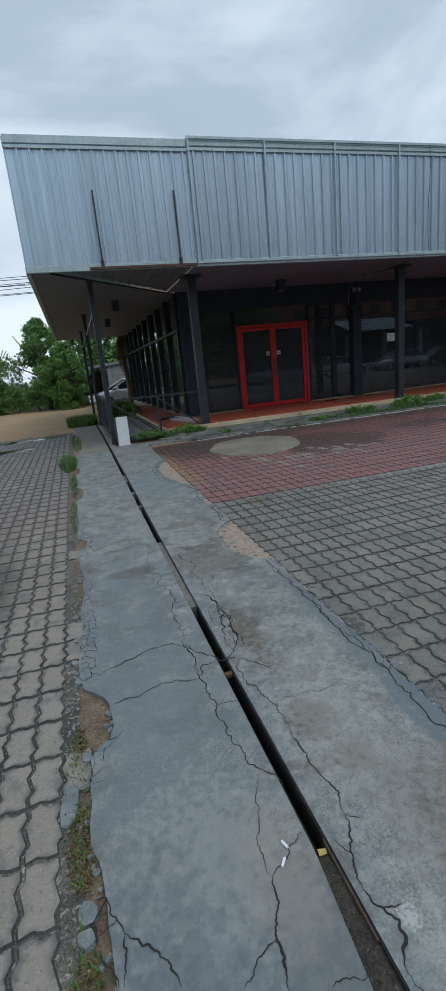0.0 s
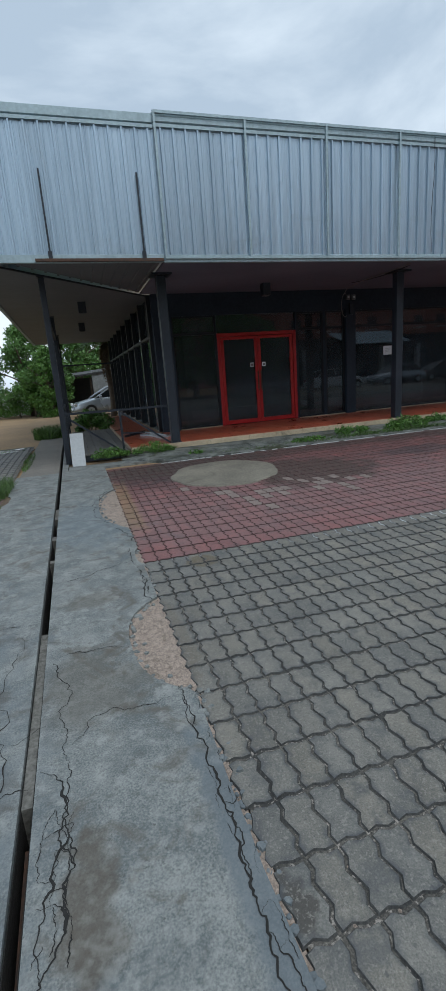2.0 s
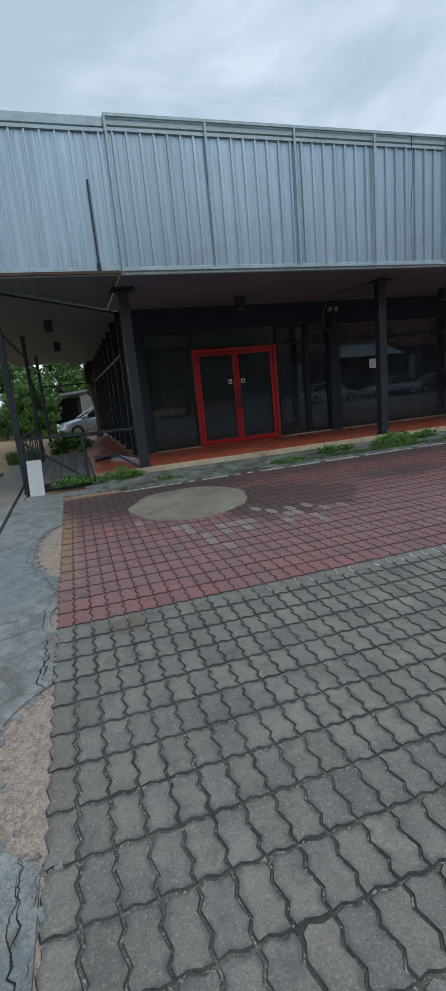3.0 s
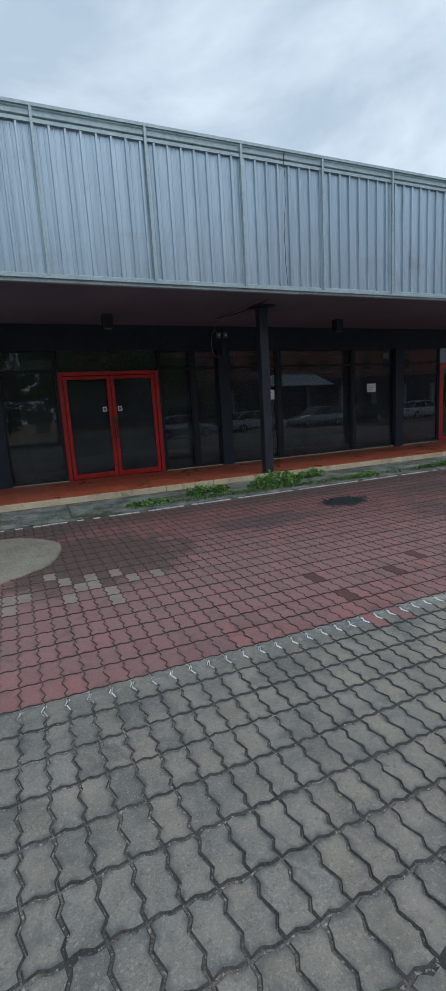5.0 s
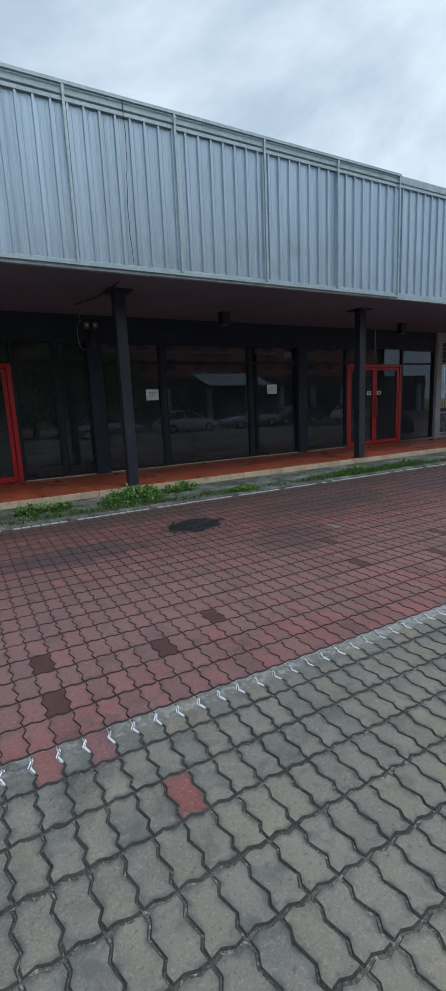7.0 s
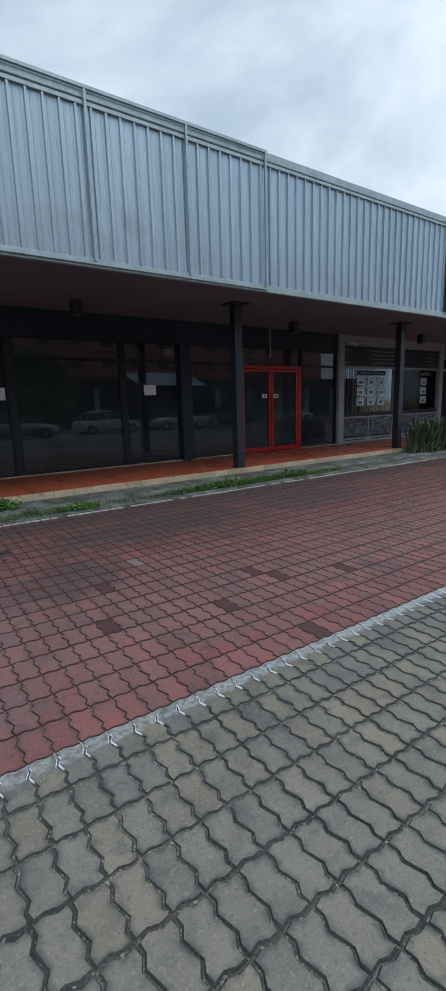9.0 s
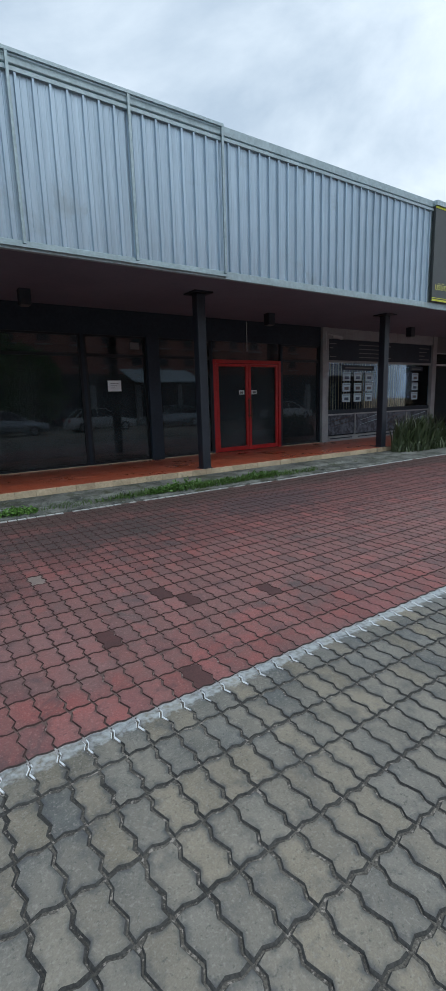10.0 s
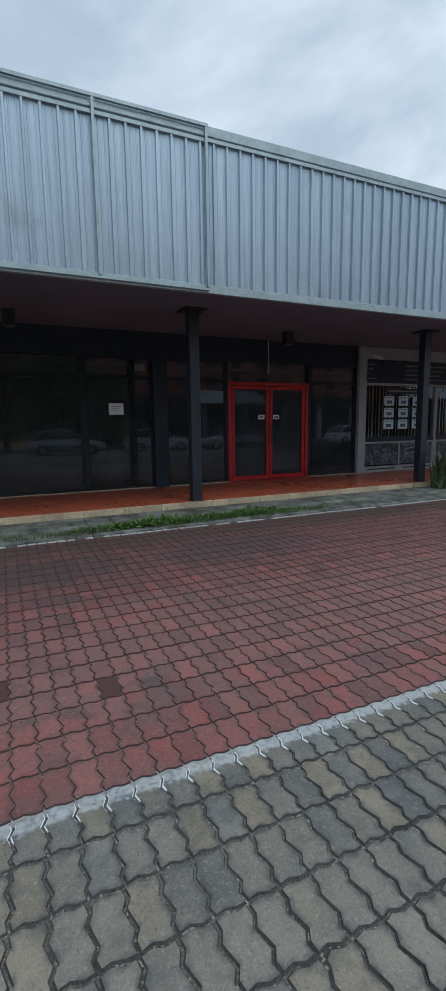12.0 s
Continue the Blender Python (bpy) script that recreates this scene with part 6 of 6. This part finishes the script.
def stones(name, n, xf, y0, y1, size, seed, material, label):
    """Loose chips of broken concrete."""
    rnd = random.Random(seed)
    vs, fs = [], []
    for _ in range(n):
        y = rnd.uniform(y0, y1)
        x, z, s = xf(y, rnd), gz(y) - 0.008, size * rnd.uniform(0.3, 1.0) ** 1.5
        k = rnd.choice((5, 6, 7))
        a0 = rnd.uniform(0, 6)
        b = len(vs)
        rad = [s * rnd.uniform(0.6, 1.1) for _ in range(k)]
        h = s * rnd.uniform(0.25, 0.6)
        for q, f in ((0, 1.0), (h, 0.75)):
            for i in range(k):
                a = a0 + 2 * math.pi * i / k
                vs.append((x + rad[i] * f * math.cos(a), y + rad[i] * f * math.sin(a), z + q + rnd.uniform(-0.1, 0.1) * s))
        fs.append(tuple(range(b + k, b + 2 * k)))
        for i in range(k):
            j = (i + 1) % k
            fs.append((b + i, b + j, b + k + j, b + k + i))
    me = bpy.data.meshes.new(name)
    me.from_pydata(vs, [], fs)
    me.materials.append(material)
    tagged(new(name, me), label, "rubble", kind="stuff")


stones("concrete_chips_left", 300, lambda y, r: left_edge(y) - abs(r.gauss(0.0, 0.03)), 0.5, 7.5, 0.02, 5, M_CONC, "broken chips of grey concrete along the strip")
stones("concrete_chips_right", 420, lambda y, r: right_edge(y) + abs(r.gauss(0.0, 0.03)), 0.8, 8.8, 0.024, 6, M_CONC, "broken chips of grey concrete along the strip")
stones("grit", 900, lambda y, r: (right_edge(y) + abs(r.gauss(0, 0.1))) if r.random() < 0.6 else left_edge(y) - abs(r.gauss(0, 0.07)), 0.5, 8.5, 0.008, 7, M_RUBBLE, "loose grit along the broken edges")


def slab_piece(x, y, rx, ry, turn, seed):
    """A flat broken piece of the slab with a chipped outline."""
    rnd = random.Random(seed)
    bm = bmesh.new()
    n = 9
    rad = [rnd.uniform(0.8, 1.08) for _ in range(n)]
    rings = []
    for f, z in ((1.0, -0.02), (1.0, 0.006), (0.94, 0.011)):
        rings.append([bm.verts.new((f * rad[i] * rx * math.cos(2 * math.pi * i / n), f * rad[i] * ry * math.sin(2 * math.pi * i / n), z)) for i in range(n)])
    for a, b in zip(rings, rings[1:]):
        for i in range(n):
            bm.faces.new((a[i], a[(i + 1) % n], b[(i + 1) % n], b[i]))
    bm.faces.new(rings[-1])
    ob = tagged(part("broken_slab_piece", bm, M_CONC), "flat broken piece of blue-grey concrete beside the strip", "rubble", "broken slab pieces")
    ob.matrix_basis = pose(x, y, gz(y) - 0.002, rnd.uniform(-2, 2), rnd.uniform(-2, 2), turn)


for i, (x, y, rx, ry, a) in enumerate(((-0.243, 1.705, 0.036, 0.095, -8), (-0.190, 1.300, 0.032, 0.040, 20), (-0.196, 1.235, 0.026, 0.030, 60), (-0.175, 1.905, 0.022, 0.03, 15), (-0.20, 2.45, 0.022, 0.035, 5), (-0.215, 2.62, 0.02, 0.03, 30), (-0.20, 2.85, 0.025, 0.03, 80), (-0.21, 3.15, 0.022, 0.035, 10), (-0.19, 0.95, 0.035, 0.05, 10))):
    slab_piece(x, y, rx, ry, a, 60 + i)
moss = scatter(420, -0.205, 1.52, 0.045, 0.16, gz(1.5) - 0.012, 61) + scatter(200, -0.20, 1.98, 0.03, 0.12, gz(2) - 0.012, 62) + scatter(260, -0.20, 1.08, 0.04, 0.12, gz(1) - 0.012, 63)
tagged(blades("dry_moss", moss, M_MOSS, 0.026, 0.005, lean=1.3, seed=64), "brown and olive moss between block and slab", "moss", kind="stuff")
for i, (x, y, a) in enumerate(((0.427, 1.272, 20), (0.40, 1.222, -40))):
    bm = bmesh.new()
    tube(bm, [(0, -0.014, 0), (0, 0.014, 0)], 0.0045, 8)
    ob = tagged(part("cigarette_end", bm, M_PAPER), "white cigarette end lying on the concrete", "litter", "cigarette ends")
    ob.matrix_basis = pose(x, y, gz(y) + 0.0135, 0, 0, a)
bm = bmesh.new()
bm.faces.new([bm.verts.new(v) for v in ((0.515, 1.205, gz(1) + 0.004), (0.54, 1.202, gz(1) + 0.008), (0.545, 1.22, gz(1) + 0.005), (0.518, 1.225, gz(1) + 0.009))])
tagged(part("fallen_leaf", bm, mat("yellow_leaf", (0.42, 0.33, 0.10), (0.3, 0.22, 0.06), rough=0.7, scale=30, fine=90)), "dry yellow leaf across the drain slot", "leaf")


# round concrete patch and asphalt patch on the paving
def blob(name, cx, cy, rx, ry, turn, h, material, label, category, seed, amp=0.08, n=48):
    bm = bmesh.new()
    rings = []
    for f, z in ((1.0, -0.01), (0.985, h * 0.7), (0.9, h), (0.5, h * 1.1)):
        ring = []
        for i in range(n):
            a = 2 * math.pi * i / n
            k = 1 + amp * noise.fractal((math.cos(a) * 1.6, math.sin(a) * 1.6, seed), 0.8, 2, 4)
            u, v = rx * k * f * math.cos(a), ry * k * f * math.sin(a)
            x, y = cx + u * math.cos(turn) - v * math.sin(turn), cy + u * math.sin(turn) + v * math.cos(turn)
            ring.append(bm.verts.new((x, y, gz(y) + z)))
        rings.append(ring)
    for a, b in zip(rings, rings[1:]):
        for i in range(n):
            bm.faces.new((a[i], a[(i + 1) % n], b[(i + 1) % n], b[i]))
    bm.faces.new(rings[-1])
    return tagged(part(name, bm, material), label, category, kind="structure")


M_PATCH = mat("pale_patch_concrete", (0.255, 0.232, 0.185), (0.13, 0.118, 0.095), rough=0.75, scale=2.2, fine=40, bump=0.2, stain=(0.10, 0.088, 0.068), stain_scale=1.6, stain_at=0.62)
blob("concrete_patch", 2.98, 8.2, 0.84, 0.90, -0.3, 0.022, M_PATCH, "round pale concrete patch over the red paving", "concrete patch", 3.3, amp=0.07, n=72)
blob("asphalt_patch", 7.95, 8.35, 0.36, 0.27, 0.3, 0.006, mat("black_asphalt_patch", (0.022, 0.025, 0.03), (0.008, 0.009, 0.011), rough=0.5, scale=25, fine=90, bump=1.0), "lumpy black asphalt patch on the red paving", "asphalt patch", 6.1, amp=0.25)
stones("asphalt_lumps", 520, lambda y, r: 7.95 + r.gauss(0, 0.17), 8.10, 8.58, 0.05, 17, bpy.data.materials["black_asphalt_patch"], "loose black asphalt lumps on the patch")
for i, (x, y, rx, ry) in enumerate(((-1.40, 13.75, 0.75, 0.28), (-1.65, 11.75, 0.75, 0.25), (-0.75, 14.2, 0.40, 0.14))):
    blob("puddle", x, y, rx, ry, 0.1 * i, 0.004, M_WATER, "shallow puddle of rain water on the paving", "puddle", 9.0 + i, amp=0.4)

# ---- white kerb line ----
line = thing("kerb_line", "broken white painted line along the kerb", "painted line", 10, 9.64, 0, kind="structure")
shared = None
rnd = random.Random(21)
x = 2.25
while x < 23:
    if x < 2.9 or rnd.random() > (0.18 if x < 8 else 0.06):
        if shared is None:
            ob = part("painted_block", boxes((0, 0.100, -0.025, 0.025, -0.03, 0.006)), M_WHITE, line)
            shared = ob.data
        else:
            ob = new("painted_block", shared)
            ob.parent = line
            ob.matrix_parent_inverse = Matrix.Translation(-line.location)
        y = 9.625 + 0.004 * math.sin(x * 3) - (0.12 * max(0, 3.4 - x) ** 1.5 * 0.25)
        ob.matrix_basis = pose(x, y, gz(y) + 0.002, 0, 0, rnd.uniform(-2, 2) + (4 if x < 3.2 else 0))
    x += 0.119

# ---- porch tiles and step tiles ----
porch_tiles = thing("porch_floor", "terracotta tiles of the porch floor", "tiled floor", 10, 11.5, PORCH_Z, kind="structure")


def tile_mesh(name, w, d, h, material):
    bm = bmesh.new()
    c = 0.002
    lo = [bm.verts.new(v) for v in ((0, 0, -h), (w, 0, -h), (w, d, -h), (0, d, -h))]
    up = [bm.verts.new(v) for v in ((0, 0, -c), (w, 0, -c), (w, d, -c), (0, d, -c))]
    tp = [bm.verts.new(v) for v in ((c, c, 0), (w - c, c, 0), (w - c, d - c, 0), (c, d - c, 0))]
    for a, b in ((lo, up), (up, tp)):
        for i in range(4):
            bm.faces.new((a[i], a[(i + 1) % 4], b[(i + 1) % 4], b[i]))
    bm.faces.new(tp)
    me = bpy.data.meshes.new(name)
    bm.to_mesh(me)
    bm.free()
    me.materials.append(material)
    return me


T = 0.305
tm = tile_mesh("tile", T - 0.004, T - 0.004, 0.011, M_TILE)
rest = []
count = 0
for j in range(7):
    for i in range(80):
        x, y = 1.87 + i * T, 10.635 + j * T
        if x + T > 25.9:
            continue
        if count < 300 and x < 14.8:
            ob = new("tile", tm)
            ob.parent = porch_tiles
            ob.matrix_parent_inverse = Matrix.Translation(-porch_tiles.location)
            ob.location = (x, y, PORCH_Z + random.Random(i * 9 + j).uniform(-0.0006, 0.0006))
            count += 1
        else:
            rest.append((x, y))
for j in range(24):
    for i in range(3):
        rest.append((1.87 + i * T, 10.635 + (7 + j) * T))


def joined(name, mesh, places, material, parent):
    """Many copies of a small mesh, as one."""
    v0 = np.empty(len(mesh.vertices) * 3)
    mesh.vertices.foreach_get("co", v0)
    v0 = v0.reshape(-1, 3)
    f0 = [tuple(p.vertices) for p in mesh.polygons]
    vs = np.concatenate([v0 + np.array(p) for p in places])
    fs = [tuple(i + k * len(v0) for i in f) for k in range(len(places)) for f in f0]
    me = bpy.data.meshes.new(name)
    me.from_pydata(vs.tolist(), [], fs)
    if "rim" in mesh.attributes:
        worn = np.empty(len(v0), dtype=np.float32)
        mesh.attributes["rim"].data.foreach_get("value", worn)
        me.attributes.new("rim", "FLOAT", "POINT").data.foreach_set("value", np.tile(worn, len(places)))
    for m in material:
        me.materials.append(m)
    if len(material) > 1:
        slots = [p.material_index for p in mesh.polygons] * len(places)
        me.polygons.foreach_set("material_index", slots)
    ob = new(name, me)
    if parent:
        ob.parent = parent
        ob.matrix_parent_inverse = Matrix.Translation(-parent.location)
    return tagged(ob, kind="stuff")


joined("tiles", tm, [(x, y, PORCH_Z) for x, y in rest], [M_TILE], porch_tiles)
step = thing("step", "stained cream tiles on the porch step", "step", 10, 10.62, 0.1, kind="structure")
sm = tile_mesh("tile", T - 0.005, 0.102, 0.02, M_CREAM)
for i in range(79):
    ob = new("step_tile", sm)
    ob.parent = step
    ob.matrix_parent_inverse = Matrix.Translation(-step.location)
    ob.matrix_basis = pose(1.87 + i * T, 10.613, 0.097, 90, 0, 0)

# ---- paving of zigzag blocks ----
PX, PY = 0.1202, 0.2255


def paver_mesh(name, top, rim, seed=0, gap=0.0185, drop=0.0095):
    """One zigzag paving block, its corner at the origin."""
    long_side = ((0, 0), (-0.008, 0.036), (0.013, 0.072), (-0.012, 0.151), (0.008, 0.190), (0, PY))
    cross = ((0, 0), (0.04, 0.011), (0.082, -0.004), (PX, 0))
    pts = [(x, y) for x, y in cross[:-1]] + [(PX + x, y) for x, y in long_side[:-1]] + [(x, PY + y) for x, y in cross[:0:-1]] + [(x, y) for x, y in long_side[:0:-1]]
    cx, cy = PX / 2, PY / 2
    rnd = random.Random(seed)
    pts = [(x + rnd.uniform(-0.0022, 0.0022), y + rnd.uniform(-0.0022, 0.0022)) for x, y in pts]
    if seed % 3 == 2:
        k = rnd.randrange(len(pts))
        x, y = pts[k]
        pts[k] = (x + (cx - x) * 0.16, y + (cy - y) * 0.08)

    def ring(bm, gap, z):
        fx, fy = (PX - gap) / PX, (PY - gap) / PY
        return [bm.verts.new((cx + (x - cx) * fx, cy + (y - cy) * fy, z)) for x, y in pts]

    bm = bmesh.new()
    a, b = ring(bm, 0.0055, -drop), ring(bm, gap, 0.0)
    for i in range(len(pts)):
        j = (i + 1) % len(pts)
        bm.faces.new((a[i], a[j], b[j], b[i])).material_index = 1
    c = ring(bm, 0.058, 0.0004)
    for i in range(len(pts)):
        j = (i + 1) % len(pts)
        bm.faces.new((b[i], b[j], c[j], c[i]))
    bm.faces.new(c)
    me = bpy.data.meshes.new(name)
    bm.to_mesh(me)
    bm.free()
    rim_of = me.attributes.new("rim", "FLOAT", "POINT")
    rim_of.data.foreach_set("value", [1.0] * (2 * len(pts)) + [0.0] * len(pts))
    me.materials.append(top)
    me.materials.append(rim)
    return me


def lattice(x0, x1, y0, y1, keep=lambda x, y: True):
    out = []
    for k in range(int((y0 - 5.11) / PY) - 1, int((y1 - 5.11) / PY) + 1):
        for i in range(int((x0 - 9.565) / PX) - 1, int((x1 - 9.565) / PX) + 1):
            x = 9.565 + i * PX
            x += float(np.interp(x, (1.4, 3.8, 4.5, 5.4, 6.2, 7.5, 9.0, 9.6, 12.0), (0.02, -0.008, -0.022, -0.04, -0.062, -0.078, -0.09, -0.085, -0.1)))
            y = 5.11 + k * PY - 0.002 * (x - 9.8)
            x -= 0.034 * float(np.interp(y, (4.3, 4.95), (1.0, 0.0)) * np.interp(x, (1.4, 3.5, 9.0), (0.0, 0.6, 1.0)))
            if x0 <= x and x + PX <= x1 and y0 <= y + 0.1 and y + 0.1 <= y1 and keep(x, y):
                out.append((x, y))
    return out


def height(x, y):
    return gz(y + 0.12) + 0.0025 * noise.noise((x * 3.1, y * 3.1, 5)) + 0.003 * noise.noise((x * 0.5, y * 0.5, 9))


def paving(name, label, places, near, m_one, m_rest, special=(), gap=0.0185):
    holder = thing(name, label, "paving", places[0][0], places[0][1], 0, kind="structure")
    kinds = [paver_mesh("paving_block", m_one, M_EDGE, k, gap) for k in range(8)]
    other = {m: paver_mesh("paving_block", m, M_EDGE, 3, gap) for _, m in special}
    rest, count = [[] for _ in kinds], 0
    for x, y in places:
        rnd = random.Random(int(x * 1000) * 7919 + int(y * 1000))
        k = rnd.randrange(len(kinds))
        mesh, odd = kinds[k], False
        for (sx, sy), m in special:
            if abs(sx - x - PX / 2) < PX / 2 and abs(sy - y - PY / 2) < PY / 2:
                mesh, odd = other[m], True
        if odd or (count < 285 and near(x, y)):
            ob = new("paving_block", mesh)
            ob.parent = holder
            ob.matrix_parent_inverse = Matrix.Translation(-holder.location)
            ob.matrix_basis = pose(x, y, height(x, y), rnd.uniform(-0.5, 0.5), rnd.uniform(-0.6, 0.6), 0)
            count += 1
        else:
            rest[k].append((x, y, height(x, y)))
    for mesh, spots in zip(kinds, rest):
        joined("paving_blocks", mesh, spots, [m_rest, M_EDGE], holder)


def sheet(name, x0, x1, y0, y1, dz, material, label):
    bm = bmesh.new()
    ys = [y for y in (y0, 12.0, y1) if y0 <= y <= y1]
    vs = [[bm.verts.new((x, y, gz(y) + dz)) for x in (x0, x1)] for y in sorted(set(ys))]
    for a, b in zip(vs, vs[1:]):
        bm.faces.new((a[0], a[1], b[1], b[0]))
    slab(name, bm, material, label, "paving")


sheet("paving_bed_front", 1.31, 24.0, -0.9, 9.68, -0.0072, M_JOINT, "gritty dark joint sand under the paving")
sheet("paving_bed_left", -4.2, -0.2, -0.9, 14.6, -0.0072, M_JOINT, "gritty dark joint sand under the paving")
sheet("paving_far_right", 24.0, 60.0, -10.5, 9.6, -0.004, M_RED, "red paving seen from far off")
sheet("paving_behind", -40.0, 60.0, -10.5, -0.9, -0.004, M_GREY, "grey paving of the lot")
sheet("paving_far_left", -40.0, -4.2, -0.9, 14.6, -0.004, M_GREY, "grey paving of the lot's far side")

MR = M_MAROON
reds = [((x, y), M_RED) for x, y in ((5.855, 4.99), (6.08, 4.56), (5.58, 4.99))]
dark = [((x, y), MR) for x, y in ((6.43, 5.71), (5.74, 5.93), (5.74, 5.5), (6.91, 5.89), (9.39, 5.92), (8.57, 6.09), (10.12, 6.19), (9.61, 5.23), (10.72, 5.96), (8.85, 6.9), (10.04, 6.37))]
dark += [((x, y), M_DUSTY) for x, y in ((2.15, 7.48), (2.49, 7.1), (2.62, 7.1), (2.71, 6.85), (2.74, 6.62), (2.99, 6.89), (3.0, 6.6), (3.12, 6.85), (3.24, 6.85), (3.36, 6.85), (3.2, 6.62), (3.66, 7.29), (3.74, 6.96), (3.71, 6.69), (3.87, 6.79), (4.02, 6.86), (4.06, 6.62), (3.95, 7.1), (4.2, 6.95), (4.32, 6.8), (2.89, 6.15), (2.75, 6.39), (4.11, 6.39), (4.5, 6.7), (9.24, 7.31))]
edge = lambda x, y: x > 1.23
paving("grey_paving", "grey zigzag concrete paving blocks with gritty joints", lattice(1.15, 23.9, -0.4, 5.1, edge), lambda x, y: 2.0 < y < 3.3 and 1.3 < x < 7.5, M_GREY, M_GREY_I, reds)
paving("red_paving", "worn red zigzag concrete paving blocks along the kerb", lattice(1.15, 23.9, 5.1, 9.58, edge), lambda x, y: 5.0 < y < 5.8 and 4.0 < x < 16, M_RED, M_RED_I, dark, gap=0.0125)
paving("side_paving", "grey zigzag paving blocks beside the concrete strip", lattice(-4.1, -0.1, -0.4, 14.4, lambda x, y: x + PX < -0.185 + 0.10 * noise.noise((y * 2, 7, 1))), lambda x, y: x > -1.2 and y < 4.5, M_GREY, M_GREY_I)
